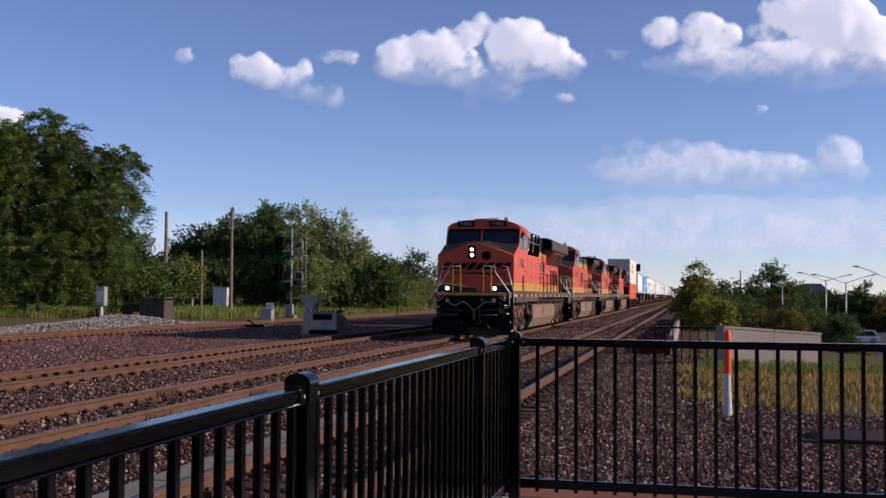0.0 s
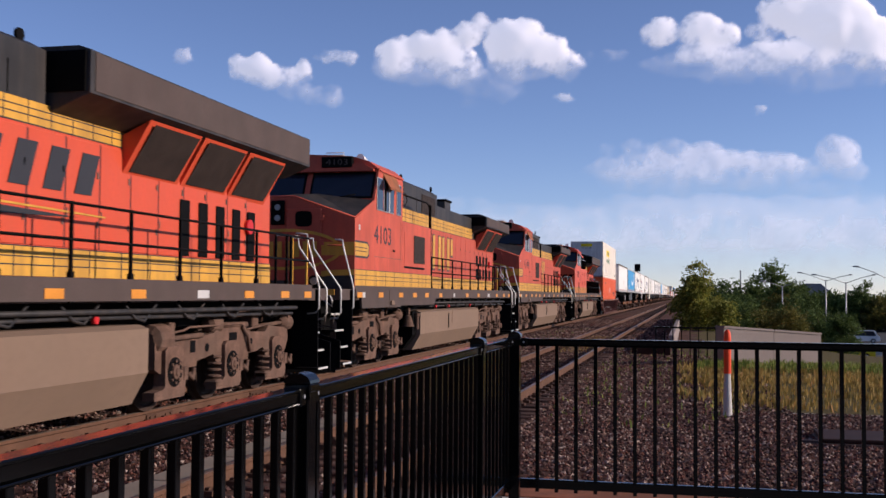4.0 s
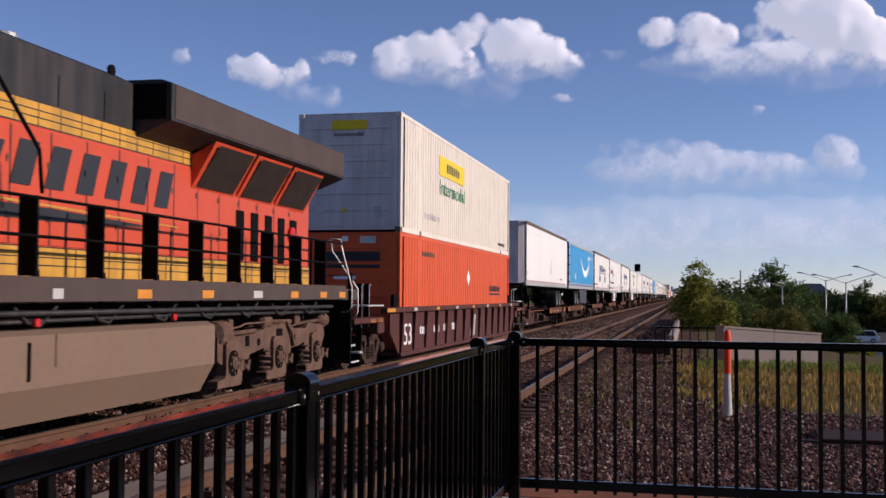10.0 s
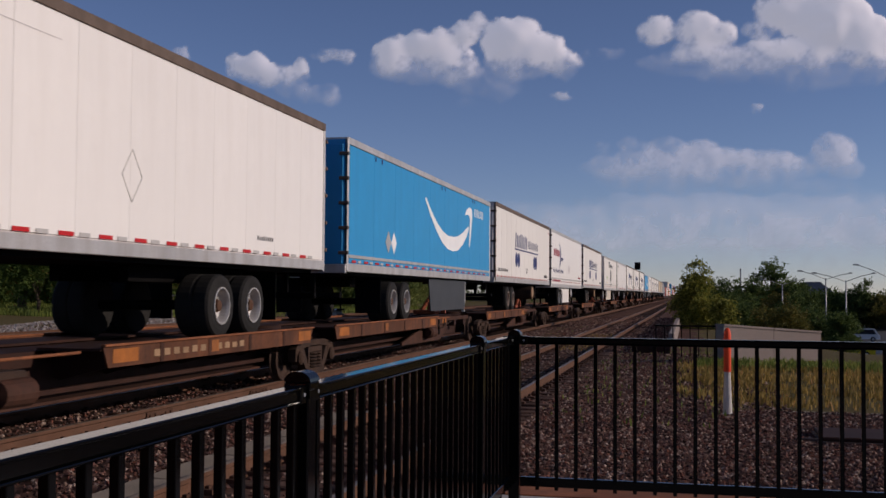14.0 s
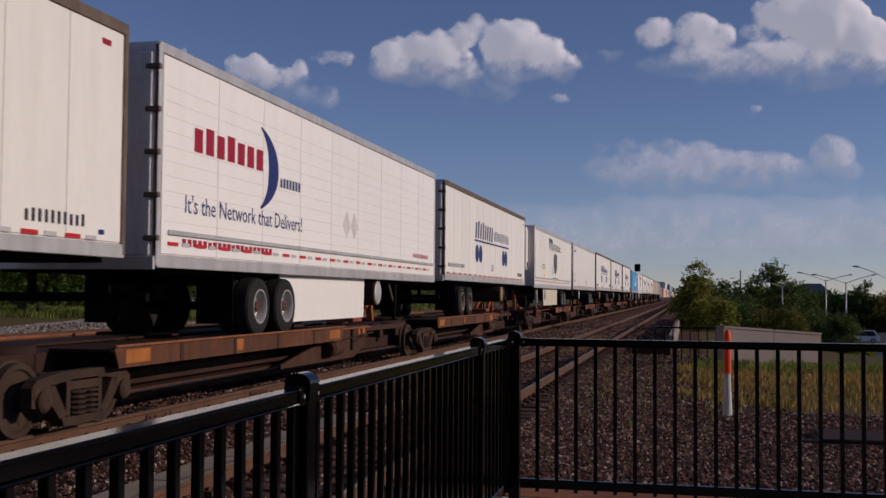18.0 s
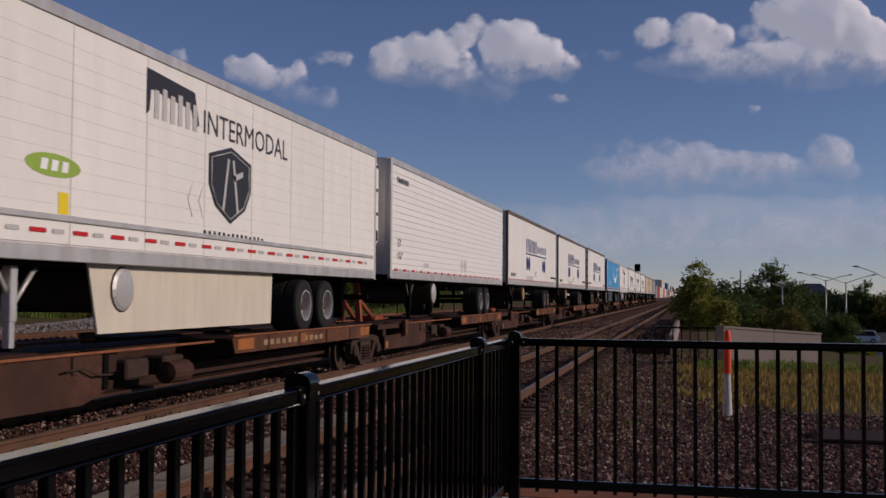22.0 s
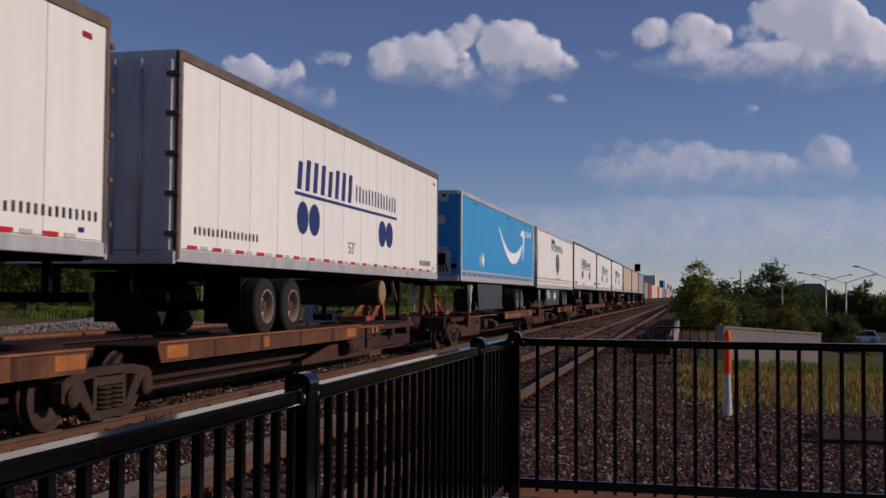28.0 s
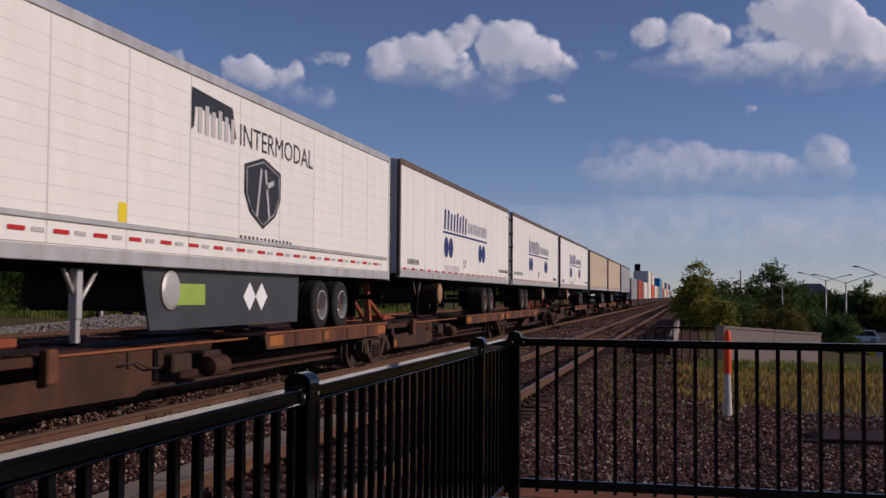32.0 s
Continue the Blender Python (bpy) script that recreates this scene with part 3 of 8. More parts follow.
wl_ = thing("retaining_wall", "grey concrete retaining wall with a sloping top", "wall", kind="structure")
wall_line = lambda u: (0.93 + 2.7 * u, 29.6 + 2.2 * u)
for nm, mt, w0, w1, lo, hi in (("wall_body", M_wallc, 0.0, 0.35, lambda u: -1.2, lambda u: 0.79 - 0.22 * u), ("coping", M_wallc, -0.03, 0.38, lambda u: 0.794 - 0.22 * u, lambda u: 0.85 - 0.22 * u)):
    bg = Bag()
    for u0, u1 in ((0.0, 0.5), (0.504, 1.0)):
        P = [wall_line(u0), wall_line(u1)]
        bg.add([(x - 0.57 * w, y + 0.82 * w, h(u)) for (x, y), u in zip(P, (u0, u1)) for w in (w0, w1) for h in (lo, hi)], [(0, 1, 3, 2), (4, 6, 7, 5), (0, 4, 5, 1), (2, 3, 7, 6), (0, 2, 6, 4), (1, 5, 7, 3)])
    part(nm, bg, mt, wl_)

rl = thing("guard_railing", "low black metal railing beside the bank", "railing")
for z in (0.68, 0.1):
    part("rail_bar", Bag().box(-0.95, 0.82, 32.48, 32.52, z, z + 0.05), M_fence, rl)
for i in range(8):
    part("baluster", Bag().box(-0.93 + 0.245 * i, -0.9 + 0.245 * i, 32.485, 32.515, -0.25, 0.68), M_fence, rl)
pw = thing("parapet", "long low grey concrete parapet beside the line", "parapet", kind="structure")
for i in range(10):
    part("parapet_block", Bag().box(-0.62, -0.42, 36 + 5 * i, 40.97 + 5 * i, -0.4, 0.36, 0.03), M_wallc, pw)
jb = thing("trackside_chest", "rusty brown steel chest on the ballast shoulder", "equipment box", at=(-1.1, 34.5, -0.25))
part("chest", Bag().box(-0.6, 0.6, -0.4, 0.4, 0, 0.36, 0.03), M_car, jb)
part("lid", Bag().box(-0.64, 0.64, -0.44, 0.44, 0.363, 0.41, 0.02), M_frame, jb)


# ---- grass ----
def grass(name, label, count, x0, x1, y0, y1, h, m, seed, shape=None):
    """Blades in tufts: one object, never counted."""
    g = np.random.RandomState(seed)
    P = np.stack([g.uniform(x0, x1, count), g.uniform(y0, y1, count)], 1)
    if shape is not None:
        P = P[g.uniform(0, 1, len(P)) < shape(P[:, 0], P[:, 1])]
    n = len(P)
    z = ground_height(P[:, 0], P[:, 1])
    hh = h * g.uniform(0.4, 1.25, n)
    a = g.uniform(0, 6.28, n)
    w = 0.012 + 0.018 * h * g.uniform(0.5, 1.5, n)
    lean = g.normal(0, 0.22, (n, 2)) * hh[:, None]
    c, s = np.cos(a) * w, np.sin(a) * w
    v = np.empty((n, 5, 3))
    v[:, 0] = np.stack([P[:, 0] - c, P[:, 1] - s, z - 0.03], 1)
    v[:, 1] = np.stack([P[:, 0] + c, P[:, 1] + s, z - 0.03], 1)
    v[:, 2] = np.stack([P[:, 0] + c * 0.8 + lean[:, 0] * 0.4, P[:, 1] + s * 0.8 + lean[:, 1] * 0.4, z + hh * 0.6], 1)
    v[:, 3] = np.stack([P[:, 0] - c * 0.8 + lean[:, 0] * 0.4, P[:, 1] - s * 0.8 + lean[:, 1] * 0.4, z + hh * 0.6], 1)
    v[:, 4] = np.stack([P[:, 0] + lean[:, 0], P[:, 1] + lean[:, 1], z + hh], 1)
    i = 5 * np.arange(n)
    faces = np.stack([i, i + 1, i + 2, i + 3], 1).tolist() + np.stack([i + 3, i + 2, i + 4], 1).tolist()
    me = bpy.data.meshes.new(name)
    me.from_pydata(v.reshape(-1, 3).tolist(), [], faces)
    me.materials.append(m)
    return tagged(new(name, me), label, "grass", kind="stuff")


def verge(x, y):
    return np.clip((x + 0.3 + 0.25 * np.sin(y * 1.9) - (y - 18) * -0.02) / 1.1, 0.05, 1) * np.clip((y - 17.9) / 1.2, 0.1, 1) * np.clip(0.6 + 0.7 * np.sin(x * 1.3 + 2 * np.sin(y * 0.9)) * np.sin(y * 1.1 + x * 0.7), 0.12, 1)


grass("meadow_grass", "yellow-green tall grass on the verge", 30000, -0.3, 9.5, 18.1, 29.5, 0.14, M_grass, 11, verge)
grass("meadow_grass", "green weeds along the foot of the wall", 3500, 0.2, 6.0, 27.0, 29.5, 0.2, M_weed, 12)
grass("meadow_grass", "thin weeds growing in the ballast", 500, -2.2, 0.8, 15, 40, 0.1, M_weed, 13)
grass("trackside_grass", "bright green tall grass beyond the tracks", 9000, -46, -36.5, 56, 70, 0.45, M_weed, 14)
grass("trackside_grass", "bright green tall grass before a silver cabinet", 11000, -40, -30, 64, 90, 0.5, M_weed, 15, lambda x, y: np.clip(1.3 - np.abs(x + 0.52 * y - 3.5) / 4, 0, 1))
grass("trackside_grass", "low weeds along the foot of the trees", 9000, -75, -28, 66, 118, 0.5, M_weed, 16, lambda x, y: (x < -0.3 * y - 2) * 1.0)
grass("trackside_grass", "low weeds below a bright thicket", 9000, -36, -25.5, 80, 112, 0.5, M_weed, 18)
grass("trackside_grass", "low weeds between the far tracks", 350, -6.6, -5.2, 22, 60, 0.1, M_weed, 17)
grass("trackside_grass", "low weeds between the rusty rails", 900, -4.15, -2.9, 34, 48, 0.09, M_grass, 19)


# ---- trees ----
def crown(count, rx, ry, rz, leaf, seed, droop=0.0, lobes=16, slim=0.42, base=0.15, flat=0.0):
    """Leaves as small folded blades, gathered in uneven sprays over lobes of the crown, with gaps between."""
    g = np.random.RandomState(seed)
    th = g.uniform(0, 6.28, lobes)
    ph = np.arcsin(g.uniform(-0.95, 1, lobes))
    rad = g.uniform(0.35, 0.78, lobes)
    C = np.stack([np.cos(th) * np.cos(ph) * rx * rad, np.sin(th) * np.cos(ph) * ry * rad, np.sin(ph) * rz * rad], 1)
    S = g.uniform(0.32, 0.55, lobes)
    sprays = max(60, count // 14)
    k = g.randint(0, lobes, sprays)
    d = g.normal(0, 1, (sprays, 3))
    d /= np.linalg.norm(d, axis=1)[:, None]
    d[:, 2] = np.abs(d[:, 2]) * g.choice([1, 1, 1, -0.6], sprays)
    r = g.uniform(0.55, 1.0, sprays) ** 0.5
    P = C[k] + d * (S[k] * r)[:, None] * np.array([rx, ry, rz])
    out = d * np.array([1, 1, 0.5]) + np.array([0, 0, -droop])
    out /= np.linalg.norm(out, axis=1)[:, None] + 1e-6
    per = count // sprays
    n = sprays * per
    P, out = np.repeat(P, per, 0), np.repeat(out, per, 0)
    t = np.tile(np.linspace(0, 1, per), sprays)[:, None]
    P = P + out * (t - 0.4) * leaf * 3.2 + g.normal(0, leaf * 0.45, (n, 3))
    ax = out + g.normal(0, 0.75, (n, 3))
    ax /= np.linalg.norm(ax, axis=1)[:, None]
    sd = np.cross(ax, g.normal(0, 1, (n, 3)))
    sd /= np.linalg.norm(sd, axis=1)[:, None] + 1e-6
    L = leaf * g.uniform(0.6, 1.4, (n, 1))
    W = L * slim
    up = np.cross(ax, sd) * W * 0.35
    v = np.stack([P - ax * L * 0.5, P + sd * W * 0.5 + up, P + ax * L * 0.5, P - sd * W * 0.5 + up], 1)
    v[..., 2] += rz * (1 - base)
    i = 4 * np.arange(n)
    f = np.concatenate([np.stack([i, i + 1, i + 2], 1), np.stack([i, i + 2, i + 3], 1)])
    return v.reshape(-1, 3), f, C + np.array([0, 0, rz * (1 - base)])


def compound_crown(tips, rx, ry, rz, seed, lobes):
    """Shoot tips over the lobes of a crown; each bears drooping leaves of many paired leaflets."""
    g = np.random.RandomState(seed)
    th, ph, rad = g.uniform(0, 6.28, lobes), np.arcsin(g.uniform(-0.95, 1, lobes)), g.uniform(0.35, 0.78, lobes)
    C = np.stack([np.cos(th) * np.cos(ph) * rx * rad, np.sin(th) * np.cos(ph) * ry * rad, np.sin(ph) * rz * rad], 1)
    S = g.uniform(0.3, 0.5, lobes)
    k = g.randint(0, lobes, tips)
    d = g.normal(0, 1, (tips, 3))
    d /= np.linalg.norm(d, axis=1)[:, None]
    d[:, 2] = np.where(g.uniform(0, 1, tips) < 0.75, np.abs(d[:, 2]), d[:, 2])
    P = C[k] + d * (S[k] * g.uniform(0.35, 1.0, tips) ** 0.5)[:, None] * np.array([rx, ry, rz])
    out = d + 0.5 * P / np.array([rx, ry, rz]) + np.array([0, 0, 0.25])
    out /= np.linalg.norm(out, axis=1)[:, None]
    leaves, pairs = 9, 6
    P, out = np.repeat(P, leaves, 0), np.repeat(out, leaves, 0)
    n = len(P)
    ax = out * 0.75 + g.normal(0, 0.6, (n, 3))
    ax /= np.linalg.norm(ax, axis=1)[:, None]
    side = np.cross(ax, np.array([0, 0, 1.0]) + g.normal(0, 0.25, (n, 3)))
    side /= np.linalg.norm(side, axis=1)[:, None] + 1e-6
    R_ = g.uniform(0.55, 0.95, n)
    quads = []
    for j in range(pairs):
        u = (j + 0.8) / pairs
        base = P + ax * (R_ * u)[:, None] - np.array([0, 0, 1.0]) * (0.42 * R_ * u * u)[:, None]
        for sg in (-1, 1):
            l = (0.27 * (1 - 0.5 * abs(u - 0.5)) * g.uniform(0.75, 1.25, n))[:, None]
            a = side * sg * 0.85 + ax * 0.5 + g.normal(0, 0.14, (n, 3)) - np.array([0, 0, 0.22])
            a /= np.linalg.norm(a, axis=1)[:, None]
            w = np.cross(a, np.cross(side, ax)) * 0.17
            quads.append(np.stack([base, base + a * l * 0.45 + w * l, base + a * l, base + a * l * 0.45 - w * l], 1))
    v = np.stack(quads, 1).reshape(-1, 3)
    i = 4 * np.arange(len(v) // 4)
    return v + np.array([0, 0, rz * 0.85]), np.stack([i, i + 1, i + 2, i + 3], 1), C + np.array([0, 0, rz * 0.85])


def tree(name, label, x, y, z, height, width, count, leaf, m, seed, droop=0.0, low=0.1, lobes=16, group="trees", slim=0.42, compound=False):
    e = thing(name, label, "tree", group, at=(x, y, z))
    rz = height * (1 - low) / 2 * 1.02
    v, f, C = compound_crown(count, width / 2, width / 2, rz, seed, lobes) if compound else crown(count, width / 2, width / 2, rz, leaf, seed, droop, lobes, slim)
    v = v + np.array([0, 0, height * low + rz * 0.15])
    me = bpy.data.meshes.new("crown")
    me.from_pydata(v.tolist(), [], f.tolist())
    me.materials.append(m)
    part("crown", me, m, e)
    g = random.Random(seed)
    r0 = 0.02 * height + 0.04
    hh = height * 0.62
    trunk = Bag()
    for j in range(5):
        a, b = j / 5, (j + 1) / 5
        trunk.turned((0.12 * math.sin(j * 1.3), 0.1 * math.cos(j), hh * a - 0.15), "z", [(0, r0 * (1 - 0.75 * a)), (hh / 5 + 0.05, r0 * (1 - 0.75 * b))], 9)
    part("trunk", trunk, M_bark, e)
    for c in C[: min(len(C), 7)]:
        s = Vector((0, 0, hh * g.uniform(0.3, 0.85)))
        t = Vector((c[0], c[1], c[2] + height * low + rz * 0.15))
        mid = s.lerp(t, 0.5) + Vector((g.uniform(-0.3, 0.3), g.uniform(-0.3, 0.3), 0.3))
        part("limb", Bag().tube([s, mid, t], r0 * 0.28, 5), M_bark, e)
    return e


WALNUT = "tall dark green tree with long drooping compound leaves"
tree("walnut_tree", WALNUT, -40.6, 60.0, -0.1, 13.4, 9.6, 760, 0, M_leaf_dark, 21, 0, 0.0, 30, compound=True)
tree("walnut_tree", WALNUT, -36.4, 62.0, -0.1, 11.4, 7.4, 540, 0, M_leaf_dark, 22, 0, 0.0, 24, compound=True)
tree("walnut_tree", WALNUT, -46.8, 62.5, -0.1, 13.0, 8.6, 420, 0, M_leaf_dark, 23, 0, 0.0, 24, compound=True)
tree("walnut_tree", "lower dark green tree with drooping compound leaves", -38.2, 58.0, -0.1, 5.2, 5.6, 240, 0, M_leaf_dark, 24, 0, 0.0, 18, compound=True)
for i, (x, y, h, w, m, s) in enumerate([(-60, 104, 8.6, 9, M_leaf_mid, 31), (-53, 110, 9.0, 8, M_leaf_mid, 32), (-48, 108, 9.8, 6.5, M_leaf_mid, 33), (-44.4, 109, 10.8, 6.0, M_leaf_mid, 34), (-66, 96, 9, 9, M_leaf_mid, 35),
                                       (-39, 106, 9.2, 6, M_leaf_mid, 36), (-72, 110, 11, 10, M_leaf_mid, 37), (-80, 96, 12, 11, M_leaf_mid, 38)]):
    tree("wood_tree", "dense dark green broadleaf tree in the wood", x, y, 0.1, h, w, 16000, 0.36, m, s, 0.1, 0.0, 26, "wood trees")
for i in range(15):
    tree("undergrowth_bush", "dark green undergrowth at the edge of the wood", -72 + 3.1 * i, 92 + 1.5 * (i % 3) + 0.35 * i, -0.2, 4.2 + (i * 5 % 4) * 0.4, 5.6, 7000, 0.34, M_leaf_mid, 130 + i, 0.1, 0.0, 14, "undergrowth")
for i in range(4):
    tree("undergrowth_bush", "dark green undergrowth below tall trees", -51 + 4.0 * i, 66.5 + 2.6 * i, -0.2, 4.4, 6.2, 5200, 0.48, M_leaf_dark, 150 + i, 0.2, 0.0, 12, "undergrowth", 0.3)
tree("cottonwood_tree", "pale airy green tree with a loose open crown", -34.6, 98, 0, 11.0, 5.2, 9000, 0.3, M_leaf_pale, 41, 0.0, 0.05, 16)
tree("cottonwood_tree", "pale green young tree with an open crown", -31.5, 98.5, 0, 10.6, 3.8, 4600, 0.28, M_leaf_pale, 42, 0.0, 0.05, 12)
for i, h in enumerate((5.0, 5.3, 5.2, 4.7, 4.1, 3.4, 2.7, 2.5, 2.9, 3.2, 3.4, 3.2)):
    x = -33.8 + 0.55 * i
    tree("leafy_bush", "bright green leafy thicket beyond the tracks", x, x / (-0.365 + 0.0125 * i), -0.1, h, 3.4, 4600, 0.26, M_leaf_weed, 200 + i, 0.1, 0.0, 14, "thicket bushes")
tree("leafy_bush", "yellow-green bush beside a wooden pole", -44.5, 91, 0, 5.2, 3.6, 2600, 0.34, M_leaf_light, 47, 0.1, 0.0, 12, "bushes")
for i in range(9):
    tree("far_tree", "distant dark green tree beyond the line", -75 + 5.8 * i, 190 + 12 * (i % 3), -0.5, 9.6 + 1.4 * ((i * 7) % 4) / 3, 9, 4200, 0.62, M_leaf_mid, 50 + i, 0.05, 0.0, 14, "far trees")
tree("willow_tree", "bushy light green willow beside the line", 0.36, 60.5, -0.9, 3.9, 2.25, 9000, 0.19, M_leaf_light, 70, 0.6, 0.0, 22)
tree("willow_tree", "low light green willow shrub by a railing", 1.75, 59.0, -1.9, 3.6, 1.5, 4200, 0.19, M_leaf_light, 71, 0.6, 0.0, 14)
for i, (x, y, h, w, m) in enumerate([(8, 150, 9.4, 9, M_leaf_mid), (14, 165, 9.8, 9, M_leaf_mid), (3.5, 158, 8.8, 8, M_leaf_mid), (21, 172, 5.9, 9, M_leaf_mid), (29, 176, 5.6, 10, M_leaf_mid), (36, 168, 5.9, 12, M_leaf_mid),
                                     (8.4, 122, 6.0, 6.0, M_leaf_rust), (12.8, 148, 6.6, 7, M_leaf_rust), (27.5, 186, 4.8, 7, M_leaf_rust), (33, 190, 5.0, 8, M_leaf_mid), (44, 190, 6.4, 12, M_leaf_mid)]):
    k = max(1.0, (218 + 4 * (i % 3)) / y)
    x, y, h, w = x * k, y * k, h * 0.68 + 2.6, w * k
    tree("park_tree", "rust-tinged green tree beside the car park" if m is M_leaf_rust else "dark green tree beside the car park", x, y, -4.7, h, w, 9000, 0.62, m, 80 + i, 0.05, 0.0, 20, "car park trees")
for i in range(1, 10):
    tree("park_bush", "dense dark green bush behind the car park", -2 + 6.2 * i, 212 + 3 * (i % 2), -4.9, 6.3 + 0.5 * (i * 5 % 3), 8.0, 7000, 0.46, M_leaf_mid if i % 3 else M_leaf_rust, 170 + i, 0.1, 0.0, 16, "car park bushes")
for i in range(8):
    tree("park_tree", "rust-tinged green tree on the near side of the car park" if i in (3, 4) else "dark green tree on the near side of the car park", 2.6 + 1.72 * i, 106 + 5 * (i * 3 % 4), -4.7, (5.6, 5.9, 5.4, 4.9, 5.2, 5.6, 4.8, 4.4)[i], 4.2, 6500, 0.3, M_leaf_rust if i in (3, 4) else M_leaf_mid, 220 + i, 0.05, 0.0, 18, "car park trees")
for i in range(1):
    tree("bank_bush", "dark green bush on the bank above the car park", 5.6 + 2.7 * i, 70 + 1.5 * (i % 2), -4.7, 3.2 + 0.25 * (i * 3 % 4), 4.0, 2600, 0.24, M_leaf_mid if i % 2 else M_leaf_rust, 190 + i, 0.1, 0.0, 14, "bank bushes")
tree("palm_like_tree", "tall tree with a bare trunk and tufted open crown", 16.4, 224, -4.7, 12.8, 7.5, 1500, 0.6, M_leaf_mid, 95, 0.0, 0.55, 9)
tree("park_tree", "round dark green tree behind the car park", 31.4, 214, -4.7, 9.4, 4.2, 3600, 0.36, M_leaf_mid, 96, 0.0, 0.3, 10, "car park trees")


# ---- poles, boxes and signals left of the line ----
def pole(x, y, h, r, label, z=-0.1):
    p = thing("wooden_pole", label, "pole", "old wooden poles", at=(x, y, z))
    part("shaft", Bag().turned((0, 0, -0.2), "z", [(0, r), (h * 0.5, r * 0.85), (h, r * 0.65)], 12), M_wood, p)
    part("steel_band", Bag().cyl((0, 0, h * 0.8), "z", r * 0.78, 0.08, 12), M_galv, p)


pole(-47.0, 91.5, 9.4, 0.2, "tall bare weathered wooden pole")
pole(-35.5, 80.2, 8.6, 0.16, "tall bare weathered wooden pole")
pole(-36.2, 76.3, 5.2, 0.12, "shorter bare wooden pole by the trees")
pole(-48.0, 92.0, 4.0, 0.12, "short wooden pole with a cap", 0.8)
pole(-44.5, 86.0, 3.2, 0.1, "short thin wooden post", 0)
for x, y in ((-23.5, 71.6), (-23.6, 87.0), (-20.5, 95)):
    p = thing("thin_post", "thin black steel post beside the track", "post", "thin black posts", at=(x, y, -0.2))
    part("shaft", Bag().cyl((0, 0, -0.1), "z", 0.05, 2.9, 8), M_black, p)
    part("cap", Bag().cyl((0, 0, 2.8), "z", 0.065, 0.05, 8), M_black, p)

gt = thing("pipe_barrier", "pale horizontal pipe barrier on short posts", "barrier")
part("pipe", Bag().tube([(-47.5, 85.5, 1.25), (-38.5, 81, 1.2)], 0.06, 8), M_galv, gt)
for k in (0.1, 0.5, 0.9):
    part("post", Bag().cyl((-47.5 + 9 * k, 85.5 - 4.5 * k, -0.2), "z", 0.07, 1.45, 8), M_galv, gt)

cb = thing("relay_cabinet", "tall silver metal relay cabinet on a plinth", "cabinet", at=(-40.4, 89.4, -0.1))
part("plinth", Bag().box(-0.72, 0.72, -0.5, 0.5, -0.1, 0.12), M_concrete, cb)
part("body", Bag().box(-0.66, 0.66, -0.45, 0.45, 0.12, 2.15, 0.03), M_cabinet, cb)
part("roof", Bag().box(-0.72, 0.72, -0.52, 0.52, 2.152, 2.22, 0.02), M_cabinet, cb)
d = part("door", Bag().box(0.662, 0.69, -0.4, 0.4, 0.2, 2.05, 0.01), M_cabinet, cb)
part("handle", Bag().box(0.69, 0.72, -0.3, -0.24, 1.0, 1.2), M_black, d, "black handle")

sb = thing("signal_bell_box", "grey box with white marks on a white post", "sign box", at=(-34.3, 58.7, 0))
part("post", Bag().cyl((0, 0, -0.2), "z", 0.1, 1.0, 10), M_wpost, sb)
part("case", Bag().box(-0.3, 0.3, -0.2, 0.2, 0.8, 1.95, 0.03), M_galv, sb)
for i in range(3):
    part("mark", Bag().box(-0.18 + 0.13 * i, -0.1 + 0.13 * i, -0.21, -0.204, 1.05, 1.55 + 0.05 * i), M_signwhite, sb)
part("mark", Bag().box(-0.18, 0.2, -0.21, -0.204, 1.56, 1.68), M_signwhite, sb)

cr = thing("plank_crate", "weathered grey wooden plank crate", "crate", at=(-31.5, 60.2, -0.1))
for i in range(9):
    part("plank", Bag().box(-0.82 + 0.18 * i, -0.66 + 0.18 * i, -0.55, -0.5, 0.0, 1.25 + 0.05 * (i % 3), 0.01), M_greyw, cr)
for i in range(5):
    part("plank", Bag().box(0.78, 0.82, -0.5 + 0.2 * i, -0.32 + 0.2 * i, 0, 1.25, 0.01), M_greyw, cr)
part("top", Bag().box(-0.9, 0.88, -0.6, 0.6, 1.36, 1.44, 0.02), M_greyw, cr)
part("back", Bag().box(-0.82, 0.82, 0.5, 0.55, 0, 1.3), M_greyw, cr)
lp = thing("lumber_pile", "dark pile of old ties under the trees", "timber pile", at=(-33.2, 61.5, -0.1))
for i in range(4):
    for j in range(3):
        part("timber", Bag().box(-1.2 + 0.1 * j, 1.1 + 0.13 * i, -0.5 + 0.26 * i, -0.27 + 0.26 * i, 0.5 + 0.2 * j, 0.69 + 0.2 * j, 0.02), M_tie, lp)
part("bearer", Bag().box(-1.0, -0.8, -0.5, 0.6, 0, 0.5), M_tie, lp)
part("bearer", Bag().box(0.7, 0.9, -0.5, 0.6, 0, 0.5), M_tie, lp)

gb = thing("junction_box", "small grey metal box beside the track", "equipment box", at=(-25.7, 63.7, -0.15))
part("case", Bag().box(-0.36, 0.36, -0.25, 0.25, 0, 0.72, 0.03), M_galv, gb)
part("lid", Bag().box(-0.4, 0.4, -0.29, 0.29, 0.723, 0.78, 0.02), M_galv, gb)
ws = thing("white_board", "small tilted white board on a stake", "board", at=(-30.5, 76, -0.1))
part("board", Bag().box(-0.28, 0.28, -0.02, 0.02, 0.35, 1.0, 0.01), M_signwhite, ws)
part("stake", Bag().box(-0.03, 0.03, 0.025, 0.06, -0.2, 0.9), M_wood, ws)

